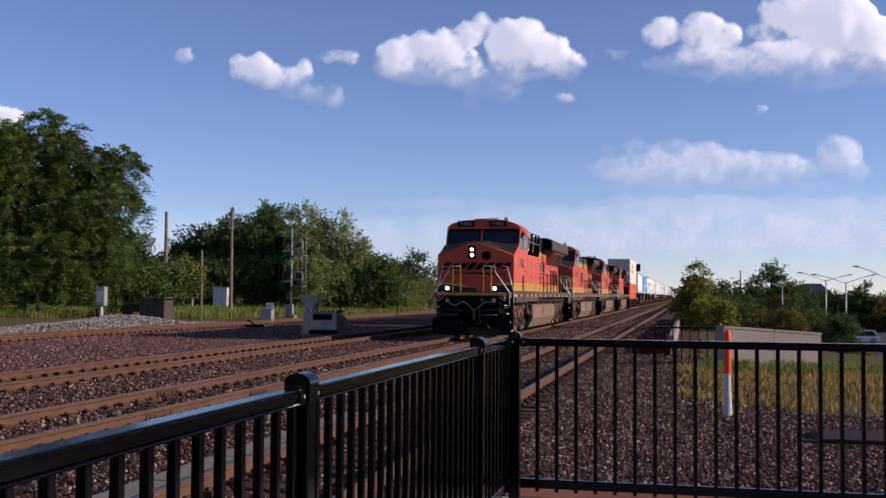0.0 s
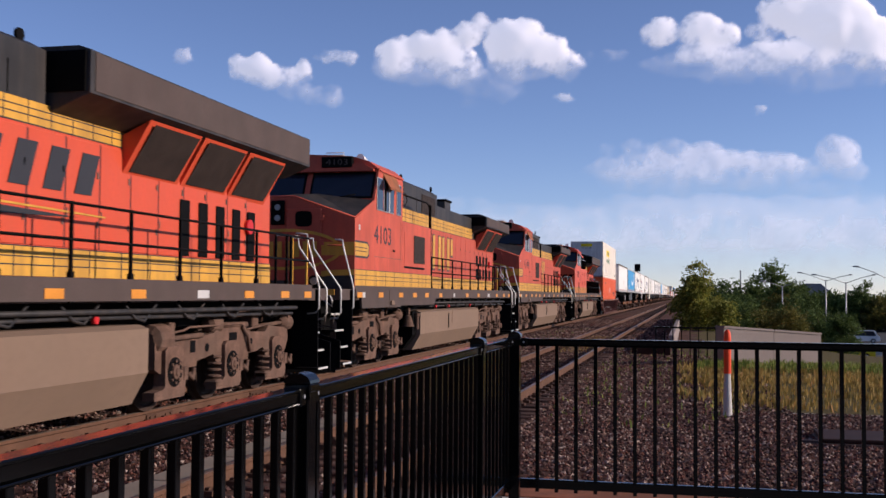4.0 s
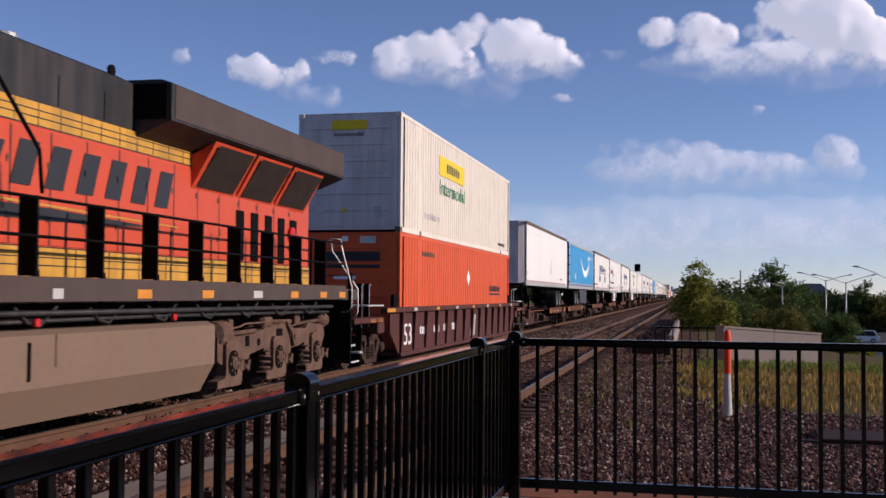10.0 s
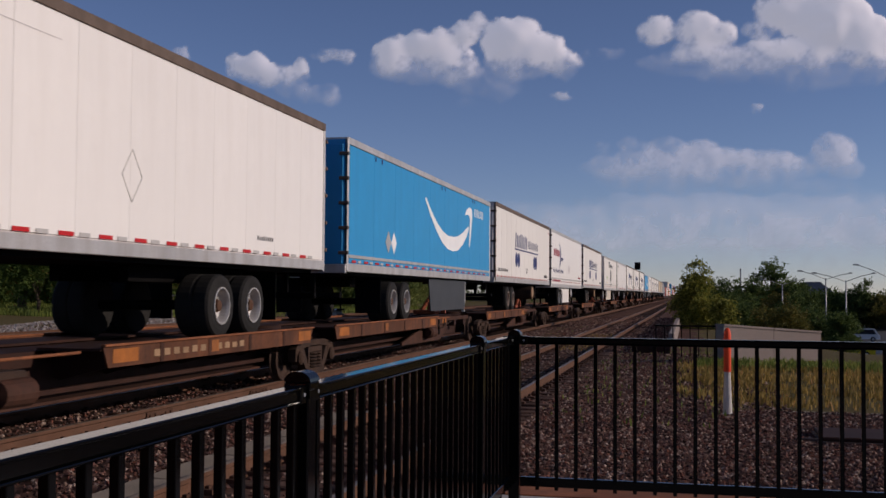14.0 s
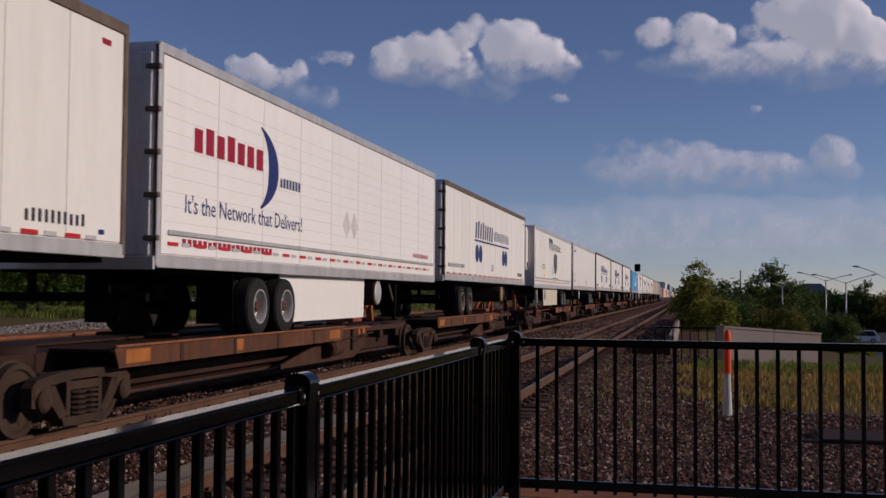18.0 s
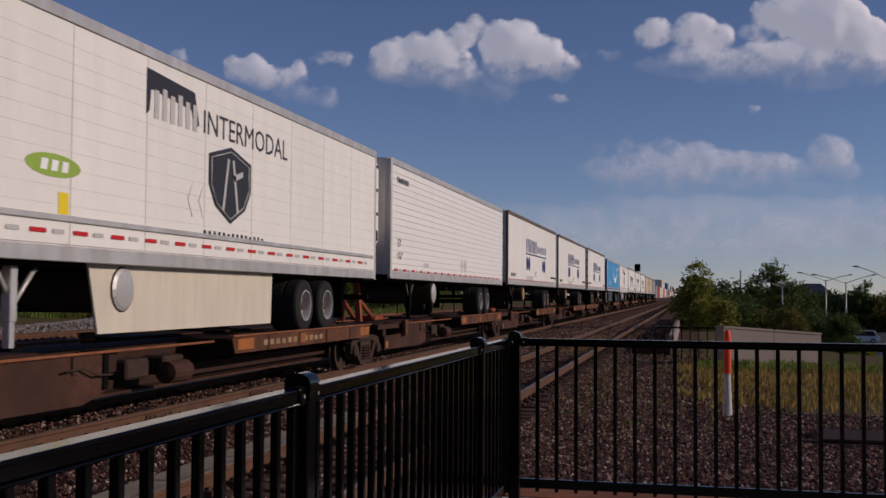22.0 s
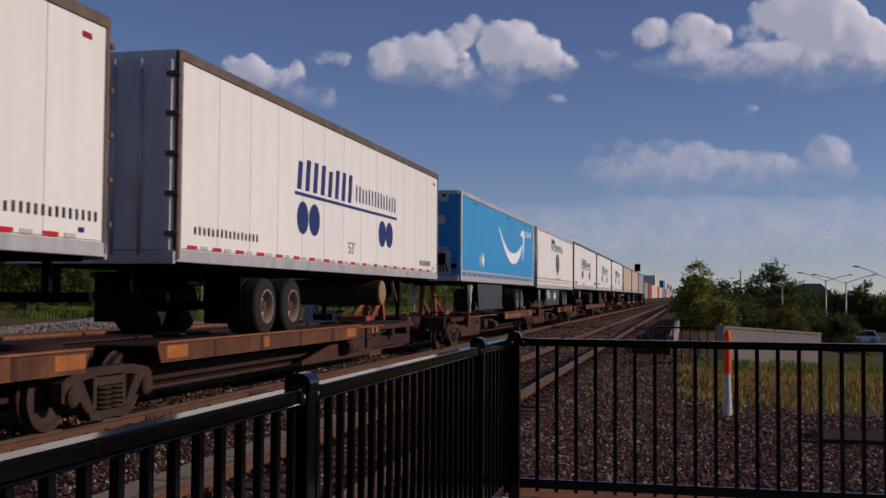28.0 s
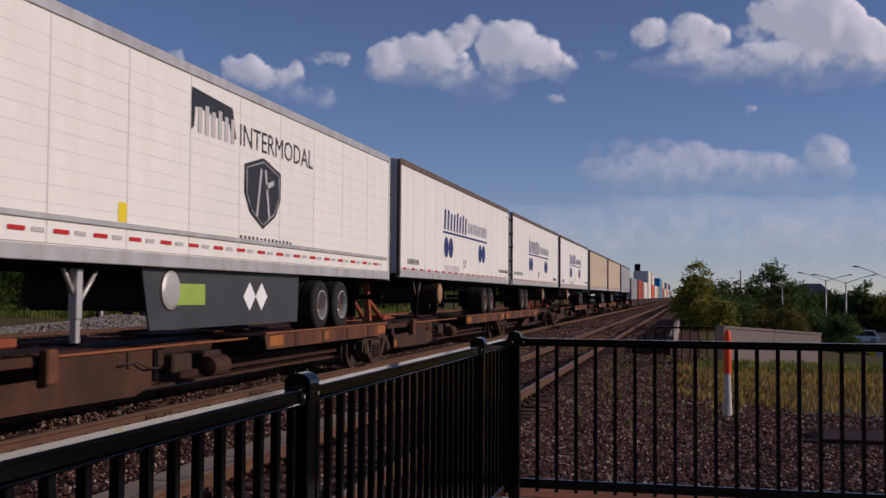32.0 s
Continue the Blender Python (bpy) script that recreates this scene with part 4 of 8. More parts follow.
# Two-headed signal with a ladder.
sg = thing("signal_mast", "silver railway signal mast with two black heads", "signal", at=(-27.2, 71.75, -0.15))
part("base", Bag().box(-0.35, 0.35, -0.35, 0.35, -0.2, 0.25, 0.03), M_concrete, sg)
part("mast", Bag().cyl((0, 0, 0.25), "z", 0.075, 6.1, 12), M_galv, sg)
part("junction_case", Bag().box(-0.25, 0.25, -0.42, -0.1, 0.3, 1.0, 0.02), M_galv, sg)
for z in (4.85, 2.7):
    h = part("head", Bag().box(-1.2, -0.55, -0.25, 0.0, z, z + 1.15 if z < 4 else z + 0.9, 0.05), M_black, sg, "black signal head")
    for k in range(3 if z < 4 else 2):
        part("lens", Bag().turned((-0.875, -0.25, z + 0.22 + 0.35 * k), "y", [(0, 0.13), (-0.25, 0.14)], 12), M_black, h)
    part("bracket", Bag().box(-0.6, 0.05, -0.15, -0.05, z - 0.15, z - 0.02), M_galv, sg)
    st = part("service_platform", Bag().box(0.05, 1.0, -0.3, 0.3, z - 0.45, z - 0.4), M_galv, sg)
    for x in (0.1, 0.95):
        part("stanchion", Bag().cyl((x, -0.28, z - 0.4), "z", 0.03, 1.0, 6), M_galv, st)
    for dz in (0.5, 1.0):
        part("handrail", Bag().tube([(0.1, -0.28, z - 0.42 + dz), (0.95, -0.28, z - 0.42 + dz)], 0.025, 6), M_galv, st)
ld = part("ladder", Bag().tube([(1.05, 0.1, 0), (1.05, 0.1, 6.0)], 0.018, 6).tube([(0.75, 0.1, 0), (0.75, 0.1, 6.0)], 0.018, 6), M_galv, sg)
for i in range(16):
    part("rung", Bag().tube([(0.75, 0.1, 0.3 + 0.36 * i), (1.05, 0.1, 0.3 + 0.36 * i)], 0.018, 5), M_galv, ld)

sm = thing("switch_machine", "grey metal switch machine with a striped top beside the track", "switch machine", at=(-16.0, 46.3, -0.2))
part("tall_case", Bag().prism([(-0.95, 0), (-0.5, 0), (-0.32, 1.35), (-0.2, 1.4), (-0.2, 1.75), (-0.9, 1.75), (-0.9, 1.4), (-0.78, 1.35)], "y", -0.3, 0.3), M_beige, sm)
part("motor_case", Bag().box(-0.45, 0.8, -0.55, 0.35, 0.2, 1.0, 0.05), M_beige, sm)
tp = part("top_plate", Bag().box(-0.5, 0.85, -0.6, 0.4, 1.003, 1.08, 0.01), M_black, sm)
for i in range(7):
    part("stripe", Bag().prism([(-0.46 + 0.19 * i, 1.01), (-0.37 + 0.19 * i, 1.01), (-0.31 + 0.19 * i, 1.075), (-0.4 + 0.19 * i, 1.075)], "y", -0.606, -0.602), M_signwhite, tp, "white slanted stripe")
part("foot", Bag().box(-0.5, 0.8, -0.5, 0.3, -0.1, 0.2), M_black, sm)
part("wedge", Bag().prism([(0.85, 0), (1.6, 0), (1.6, 0.1), (0.85, 0.85)], "y", -0.5, 0.3), M_frame, sm, "dark sloping guard")
part("window", Bag().box(-0.3, 0.6, -0.556, -0.552, 0.65, 0.92), M_black, sm)
fs = thing("switch_stand", "low dark switch stand beside a rail", "switch stand", at=(-22.5, 54.0, -0.2))
part("base", Bag().box(-0.5, 0.4, -0.3, 0.3, -0.05, 0.15, 0.02), M_black, fs)
part("lever", Bag().tube([(0, 0, 0.15), (-0.3, 0, 0.35), (-0.45, 0, 0.35)], 0.05, 6), M_black, fs)

# A far signal standing over the line.
fg = thing("far_signal", "distant black signal head on a thin mast", "signal", at=(-14.2, 305, -0.2))
part("mast", Bag().cyl((0, 0, 0), "z", 0.15, 10.5, 8), M_galv, fg)
part("head", Bag().box(-0.2, 1.4, -0.3, 0.3, 8.6, 10.7, 0.1), M_black, fg)


# ---- car park ----
cp = part("car_park", Bag().box(5, 120, 98, 240, -4.9, -4.66), M_road)
tagged(cp, "grey asphalt car park below the line", "car park", kind="structure")


def street_lamp(x, y, h, arms, label):
    e = thing("street_lamp", label, "street lamp", "car park lamps", at=(x, y, -4.66))
    part("pole", Bag().turned((0, 0, 0), "z", [(0, 0.13), (h, 0.08)], 10), M_galv, e)
    for dx, dz in arms:
        a = part("arm", Bag().tube([(0, 0, h - 0.15), (dx * 0.5, 0, h + dz * 0.6), (dx * 0.85, 0, h + dz * 0.95), (dx, 0, h + dz)], 0.05, 6), M_galv, e)
        part("lamp_head", Bag().box(dx - 0.15, dx + 0.6 * (1 if dx < 0 else -1), -0.18, 0.18, h + dz - 0.06, h + dz + 0.12, 0.05), M_galv, a)


street_lamp(21.45, 158.7, 8.4, [(-4.4, 1.0), (4.0, 1.0)], "tall silver twin-armed street lamp")
street_lamp(20.6, 173.9, 8.9, [(-4.0, 1.1), (3.9, 0.8)], "tall silver twin-armed street lamp")
street_lamp(17.1, 209, 8.3, [(-3.8, 0.9), (4.2, 1.0)], "silver twin-armed street lamp before dark trees")
street_lamp(25.8, 149.3, 8.6, [(-4.6, 1.7), (4.0, 1.2)], "tall silver twin-armed street lamp")


def parked_car(x, y, rz, paint, label, tall=1.45, length=4.6, glass=M_glass):
    e = thing("parked_car", label, "car", "parked cars", at=(x, y, -4.66))
    e.rotation_euler = (0, 0, radians(rz))
    h = length / 2
    part("body", Bag().prism([(-h, 0.3), (h, 0.3), (h, 0.75), (h - 0.2, 0.85), (h * 0.45, 0.95), (-h + 0.1, 0.95), (-h, 0.8)], "x", -0.88, 0.88), paint, e)
    part("cabin", Bag().prism([(h * 0.42, 0.953), (h * 0.15, tall), (-h * 0.72, tall), (-h * 0.92, 0.953)], "x", -0.76, 0.76), paint, e)
    for s in (-1, 1):
        part("side_window", Bag().prism([(h * 0.33, 1.0), (h * 0.12, tall - 0.1), (-h * 0.65, tall - 0.1), (-h * 0.8, 1.0)], "x", s * 0.762, s * 0.77), glass, e)
        for yy in (-h * 0.62, h * 0.62):
            w = part("wheel", Bag().turned((s * 0.72, yy, 0.33), "x", [(0, 0.33), (s * 0.2, 0.33)], 14), M_tyre, e)
            part("rim", Bag().turned((s * 0.925, yy, 0.33), "x", [(0, 0.2), (s * 0.01, 0.18)], 12), M_rim, w)
    part("windscreen", Bag().add([(-0.7, h * 0.41, 0.99), (0.7, h * 0.41, 0.99), (0.62, h * 0.19, tall - 0.05), (-0.62, h * 0.19, tall - 0.05)], [(0, 1, 2, 3)]), glass, e)
    part("rear_window", Bag().add([(-0.7, -h * 0.925, 1.0), (0.7, -h * 0.925, 1.0), (0.62, -h * 0.75, tall - 0.06), (-0.62, -h * 0.75, tall - 0.06)], [(0, 1, 2, 3)]), glass, e)


parked_car(23.4, 159, 84, M_carw, "white estate car parked in the car park", 1.75, 4.9)
parked_car(19.2, 150, 95, M_carg, "silver car parked in the car park", 1.5)
parked_car(17.4, 148, 80, M_carg, "grey car parked behind a concrete wall", 1.5, 4.6)
parked_car(16.2, 117, 88, M_signyel, "yellow car parked at the foot of the bank")
parked_car(19.5, 121, 92, M_carg, "grey car parked at the foot of the bank")

hs = thing("house", "grey house with a dark gabled roof behind trees", "house", at=(26.3, 253, -4.7))
part("wall", Bag().box(-6, 6, -4, 4, 0, 5.5), M_siding, hs)
part("roof", Bag().prism([(-6.6, 5.5), (6.6, 5.5), (2.0, 9.3), (-1.0, 9.3)], "y", -4.6, 4.6), M_roof, hs)
for i in range(4):
    w = part("window", Bag().box(-4.8 + 2.8 * i, -3.6 + 2.8 * i, -4.06, -4.003, 3.4, 4.9), M_glass, hs)
    part("sill", Bag().box(-4.9 + 2.8 * i, -3.5 + 2.8 * i, -4.1, -4.003, 3.28, 3.38), M_signwhite, w)
ch = thing("chimney_stack", "thin grey chimney stack beyond the trees", "chimney", at=(12.4, 269, -4.7))
part("stack", Bag().turned((0, 0, 0), "z", [(0, 0.22), (12.5, 0.16)], 12), M_roof, ch)
part("rim", Bag().cyl((0, 0, 12.4), "z", 0.2, 0.2, 12), M_roof, ch)


# ---- the train: every vehicle stands in its own space, nose at y = 0, running towards -y, z = 0 on the rail ----
TRAIN = []      # (thing, place along the train)
WHEELS = []     # wheelsets that roll


def rolling(name, label, category, at, group=""):
    e = thing(name, label, category, group, at=(XC, at, 0))
    TRAIN.append((e, at))
    return e


def wheelset_mesh(r):
    b = Bag()
    for s in (-1, 1):
        b.turned((s * 0.70, 0, 0), "x", [(0, r + 0.03), (s * 0.02, r + 0.028), (s * 0.04, r), (s * 0.13, r - 0.006), (s * 0.132, r - 0.07), (s * 0.1, r - 0.09), (s * 0.09, 0.16), (s * 0.13, 0.14)], 28)
    b.turned((-0.75, 0, 0), "x", [(0, 0.085), (1.5, 0.085)], 12)
    for k in range(3):
        a = 2.1 * k
        b.box(0.79, 0.803, 0.62 * r * math.cos(a) - 0.03, 0.62 * r * math.cos(a) + 0.03, 0.62 * r * math.sin(a) - 0.03, 0.62 * r * math.sin(a) + 0.03)
    return b.mesh("wheelset", M_wheel)


WS_LOCO, WS_CAR = wheelset_mesh(0.53), wheelset_mesh(0.42)


def wheelset(me, r, parent, y):
    w = part("wheelset", me, None, parent)
    w.matrix_parent_inverse = Matrix.Translation((0, y, r))
    WHEELS.append((w, r))
    return w


def coil(bag, x, y, z0, z1, r, turns=4):
    for i in range(turns):
        z = z0 + (z1 - z0) * (i + 0.5) / turns
        bag.turned((x, y, z - 0.02), "z", [(0, r * 0.8), (0.012, r), (0.028, r), (0.04, r * 0.8)], 10)


# Three-axle truck under a locomotive, centred on y.
LT = {}


def loco_truck(parent, y):
    if not LT:
        f = Bag()
        for s in (-1, 1):
            x0, x1 = s * 1.02, s * 1.17
            f.prism([(-2.35, 0.6), (-2.35, 0.96), (-1.55, 1.0), (-1.2, 0.98), (-0.55, 1.03), (-0.3, 1.13), (0.55, 1.11), (0.85, 1.01), (1.45, 0.99), (1.6, 1.09), (2.45, 1.03), (2.5, 0.84), (2.3, 0.58), (1.5, 0.58), (1.36, 0.74), (1.1, 0.69), (0.62, 0.66), (0.45, 0.56), (-0.4, 0.56), (-0.55, 0.72), (-0.85, 0.68), (-1.3, 0.63), (-1.45, 0.54), (-2.2, 0.54)], "x", x0, x1)
        f.box(-1.0, 1.0, -1.15, -0.75, 0.55, 0.95).box(-1.0, 1.0, 0.75, 1.15, 0.55, 0.95)
        LT["frame"] = f.mesh("truck_frame", M_truck)
        # Black sheets on the solid frame paint the shade of its openings.
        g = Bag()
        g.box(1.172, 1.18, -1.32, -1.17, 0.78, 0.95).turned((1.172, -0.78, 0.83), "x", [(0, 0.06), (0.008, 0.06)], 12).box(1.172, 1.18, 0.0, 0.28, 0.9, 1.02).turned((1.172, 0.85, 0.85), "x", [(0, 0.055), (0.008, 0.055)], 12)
        LT["hole_shade"] = g.mesh("frame_opening", M_black)
        b = Bag()
        b.prism([(-0.56, 0.2), (0.28, 0.2), (0.34, 0.27), (0.34, 0.44), (0.27, 0.52), (0.27, 0.84), (0.18, 0.9), (-0.2, 0.9), (-0.26, 0.84), (-0.26, 0.38), (-0.32, 0.33), (-0.56, 0.31)], "x", 1.06, 1.23)
        LT["box"] = b.mesh("axle_box", M_truck)
        # A flat black disc paints the shade of a recess round the cap.
        LT["ring"] = Bag().turned((1.231, 0, 0.55), "x", [(0, 0.2), (0.012, 0.2)], 20).mesh("bearing_recess", M_black)
        b = Bag().turned((1.244, 0.01, 0.55), "x", [(0, 0.105), (0.02, 0.1), (0.03, 0.06), (0.045, 0.05)], 16)
        for k in range(8):
            b.cyl((1.244, 0.145 * math.cos(k * 0.785), 0.55 + 0.145 * math.sin(k * 0.785)), "x", 0.022, 0.02, 6)
        LT["cap"] = b.mesh("bearing_cap", M_truck)
        c = Bag()
        coil(c, 1.13, -0.42, 0.34, 0.72, 0.11, 4)
        c.box(1.02, 1.24, -0.56, -0.3, 0.22, 0.34, 0.03)
        LT["coil"] = c.mesh("spring", M_truck)
        p = Bag()
        p.tube([(1.2, -2.2, 1.06), (1.2, -1.6, 1.1), (1.2, -1.4, 1.14), (1.2, 0.4, 1.15), (1.2, 0.6, 1.05), (1.2, 1.6, 1.12)], 0.018, 6)
        p.tube([(1.2, 1.2, 1.16), (1.2, 1.25, 1.3), (1.2, 2.1, 1.3), (1.2, 2.4, 1.24), (1.2, 2.45, 1.1)], 0.02, 6)
        p.turned((1.1, 2.25, 1.12), "y", [(0, 0.06), (0.05, 0.1), (0.1, 0.13), (0.34, 0.14), (0.4, 0.1)], 12)
        p.turned((1.08, -0.6, 1.16), "y", [(0, 0.05), (0.04, 0.12), (0.3, 0.15), (0.36, 0.08)], 12).turned((1.05, -2.35, 1.0), "y", [(0, 0.1), (0.05, 0.2), (0.4, 0.21), (0.45, 0.12)], 12)
        p.tube([(1.15, -0.3, 1.14), (1.15, 0.7, 1.13)], 0.045, 8).tube([(1.12, 1.1, 1.08), (1.12, 2.25, 1.12)], 0.035, 6).tube([(1.2, -1.9, 1.0), (1.2, -1.0, 1.02)], 0.04, 6)
        p.tube([(1.1, -0.5, 1.22), (1.12, -0.2, 1.36), (1.1, 0.3, 1.3), (1.1, 0.7, 1.4)], 0.022, 5)
        for k in range(3):
            p.tube([(1.12, -0.3 + 0.09 * k, 1.18), (1.1, -0.42 + 0.09 * k, 1.4)], 0.016, 5)
        p.box(0.95, 1.18, 0.9, 1.15, 1.05, 1.28, 0.02).box(0.95, 1.16, -1.9, -1.75, 1.0, 1.22, 0.02).tube([(1.06, 0.3, 1.26), (1.06, 0.95, 1.32)], 0.05, 8)
        p.tube([(1.19, 0.45, 1.1), (1.22, 0.62, 0.95), (1.2, 0.75, 0.7)], 0.03, 6)
        LT["gear"] = p.mesh("brake_gear", M_truck)
        q = Bag().tube([(1.22, 0.4, 0.5), (1.24, 0.52, 0.42), (1.22, 0.6, 0.56)], 0.04, 6).box(1.15, 1.24, 0.27, 0.4, 0.42, 0.6).tube([(1.2, 0.25, 0.4), (1.2, 0.55, 0.5)], 0.025, 6)
        LT["rod"] = q.mesh("brake_rod", M_truck)
    e = part("truck", LT["frame"], None, parent, at=(0, y, 0))
    # The painted shade of the frame's openings.
    part("frame_opening", LT["hole_shade"], None, e)
    for k in (-1.9, 0, 1.9):
        wheelset(WS_LOCO, 0.53, e, k)
        part("axle_box", LT["box"], None, e, at=(0, k, 0))
        part("bearing_recess", LT["ring"], None, e, at=(0, k, 0))
        part("bearing_cap", LT["cap"], None, e, at=(0, k, 0))
        if k > -1:
            part("spring", LT["coil"], None, e, at=(0, k, 0))
    part("brake_gear", LT["gear"], None, e)
    part("brake_rod", LT["rod"], None, e)
    part("brake_rod", LT["rod"], None, e, at=(0, -1.9, 0))
    part("brake_rod", LT["rod"], None, e, at=(0, 1.9, 0))


def loco(at, number, modern, lit, label):
    e = rolling("locomotive", label, "locomotive", at, "locomotives")
    paint = M_orange if modern else M_orange_old
    hoodtop = 4.33
    wide = number == "7097"
    # Frame, skirt and walkway.
    fr = part("frame", Bag().box(-1.45, 1.45, -0.75, 20.35, 1.5, 1.72, 0.01), M_frame, e)
    for s in (-1, 1):
        part("side_skirt", Bag().prism([(0.55, 1.33), (3.6, 1.33), (3.65, 1.36), (7.0, 1.36), (7.2, 1.5), (7.2, 1.79), (0.1, 1.79), (0.1, 1.58), (0.5, 1.58)], "x", s * 1.452, s * 1.5), M_frame, e)
        part("side_sill", Bag().box(s * 1.452, s * 1.5, 7.203, 19.4, 1.52, 1.78), M_frame, e)
        if s > 0:
            for i, y in enumerate((0.2, 0.55, 1.75, 3.45, 4.75, 6.0, 7.6, 9.4, 11.2, 13.0, 14.8, 16.4, 17.9, 19.0)):
                part("reflector", Bag().box(1.502, 1.506, y, y + (0.36 if i not in (1, 7) else 0.2), 1.55, 1.66), M_refl if i in (1, 7, 10) else M_amber, fr)
            part("step_box", Bag().box(1.502, 1.51, 2.6, 3.0, 1.33, 1.72, 0.003), M_frame, e)
            part("step_box_lamp", Bag().box(1.512, 1.55, 2.68, 2.9, 1.38, 1.48, 0.01), M_tank, e)
    # Short hood: a pentagonal front with a sloping top.
    nose = Bag()
    A = [(-1.5, 1.722), (1.5, 1.722), (1.5, 3.16), (0.2, 3.6), (-0.3, 3.6), (-1.5, 3.16)]
    B = [(-1.5, 1.722), (1.5, 1.722), (1.5, 3.62), (0.2, 3.78), (-0.3, 3.78), (-1.5, 3.62)]
    nose.add([(x, 0, z) for x, z in A] + [(x, 1.36, z) for x, z in B], [(0, 1, 2, 3, 4, 5), (0, 6, 7, 1), (1, 7, 8, 2), (5, 11, 6, 0)])
    part("short_hood", nose, paint, e)
    top = Bag().add([(1.5, 0, 3.163), (0.2, 0, 3.603), (-0.3, 0, 3.603), (-1.5, 0, 3.163), (1.5, 1.36, 3.623), (0.2, 1.36, 3.783), (-0.3, 1.36, 3.783), (-1.5, 1.36, 3.623)], [(0, 1, 5, 4), (1, 2, 6, 5), (2, 3, 7, 6)])
    part("nose_top", top, M_lblack, e, "dark anti-glare nose top")
    lip = Bag().tube([(-1.5, 0.01, 3.165), (-0.3, 0.01, 3.605), (0.2, 0.01, 3.605), (1.5, 0.01, 3.165), (1.5, 1.36, 3.625)], 0.022, 6)
    part("nose_edge", lip, paint, e)
    # Nose door with its window and hinges.
    dr = part("nose_door", Bag().box(0.05, 0.8, -0.03, -0.003, 1.75, 3.35, 0.01), paint, e)
    part("door_window", Bag().prism([(0.24 + 0.18 * (1 + math.copysign(abs(math.cos(q)) ** 0.5, math.cos(q))), 3.14 + 0.16 * math.copysign(abs(math.sin(q)) ** 0.5, math.sin(q))) for q in [k * math.pi / 10 for k in range(20)]], "y", -0.04, -0.032), M_black, dr, "small dark rounded window")
    for z in (2.1, 2.6, 3.1):
        part("hinge", Bag().box(0.76, 0.86, -0.05, -0.031, z, z + 0.12, 0.01), paint, dr)
    for x in (-0.9, -0.5, 1.1):
        part("grab_iron", Bag().tube([(x - 0.15, -0.003, 2.6), (x - 0.15, -0.07, 2.6), (x + 0.15, -0.07, 2.6), (x + 0.15, -0.003, 2.6)], 0.014, 5), paint, e)
    # Cab: sloping windscreen wall, arched roof.
    S = [(1.36, 1.722), (3.7, 1.722), (3.7, 4.34), (1.72, 4.36), (1.36, 3.62)]
    cab = Bag()
    cab.add([(s * 1.5, y, z) for s in (-1, 1) for y, z in S], [(0, 1, 2, 3, 4), (9, 8, 7, 6, 5), (1, 6, 7, 2), (3, 4, 9, 8)])
    part("cab", cab, paint, e)
    rp = [(-1.5, 4.34), (-1.3, 4.5), (-0.9, 4.62), (0, 4.67), (0.9, 4.62), (1.3, 4.5), (1.5, 4.34)]
    rf = Bag().prism(rp, "y", 1.62, 3.72)
    part("cab_roof", rf, paint, e)
    part("roof_visor", Bag().prism([(-1.42, 4.32), (-1.2, 4.44), (1.2, 4.44), (1.42, 4.32), (1.42, 4.28), (-1.42, 4.28)], "y", 1.52, 1.64), paint, e)

    def front(x0, x1, z0, z1, d=0.012):
        """A pane lying on the sloping windscreen wall."""
        yy = lambda z: 1.36 + (z - 3.62) * 0.38 / 0.78 - d
        return [(x0, yy(z0), z0), (x1, yy(z0), z0), (x1, yy(z1), z1), (x0, yy(z1), z1)]

    for x0, x1 in ((-1.38, -0.16), (0.06, 1.4)):
        wf = part("windscreen_frame", Bag().add(front(x0 - 0.05, x1 + 0.05, 3.67, 4.27, 0.006), [(0, 1, 2, 3)]), M_black, e)
        part("windscreen", Bag().add(front(x0, x1, 3.72, 4.22, 0.016), [(0, 1, 2, 3)]), M_glass, wf, "dark blue-tinted windscreen")
        part("wiper", Bag().tube([((x0 + x1) / 2 - 0.1, 1.32, 3.68), ((x0 + x1) / 2 + 0.35, 1.36, 3.76)], 0.015, 5), M_black, wf)
        nb = part("number_board", Bag().box(-1.05 if x0 < 0 else 0.25, -0.35 if x0 < 0 else 0.95, 1.5, 1.66, 4.36, 4.6, 0.015), M_black, e)
        # White digits in shade: the dimness is put into their colour.
        tx = lettering(number, 0.13, M_lens if modern else M_frame, "board_number", 0.5)
        t = part("board_number", tx, None, nb, "number in dimmed colour " + number, at=(-0.95 if x0 < 0 else 0.35, 1.495, 4.415))
        t.rotation_euler = (0, 0, radians(-90))
    # Side windows, sunshade, mirror.
    for y0, y1 in ((1.56, 1.98), (2.1, 2.86), (3.16, 3.5)):
        w = part("window_frame", Bag().box(1.502, 1.516, y0 - 0.025, y1 + 0.025, 3.43, 4.15, 0.005), M_galv, e, "worn silver window frame")
        part("pane", Bag().box(1.517, 1.522, y0, y1, 3.455, 4.125), M_glass, w)
        if y1 < 3.1 and y0 > 2.0:
            part("window_bar", Bag().box(1.523, 1.53, 2.44, 2.5, 3.455, 4.125), M_silver, w)
            part("window_post", Bag().box(1.523, 1.535, 2.12, 2.2, 3.455, 4.125), M_black, w)
    xo, zo = (1.74, 3.98) if modern else (1.66, 3.96)
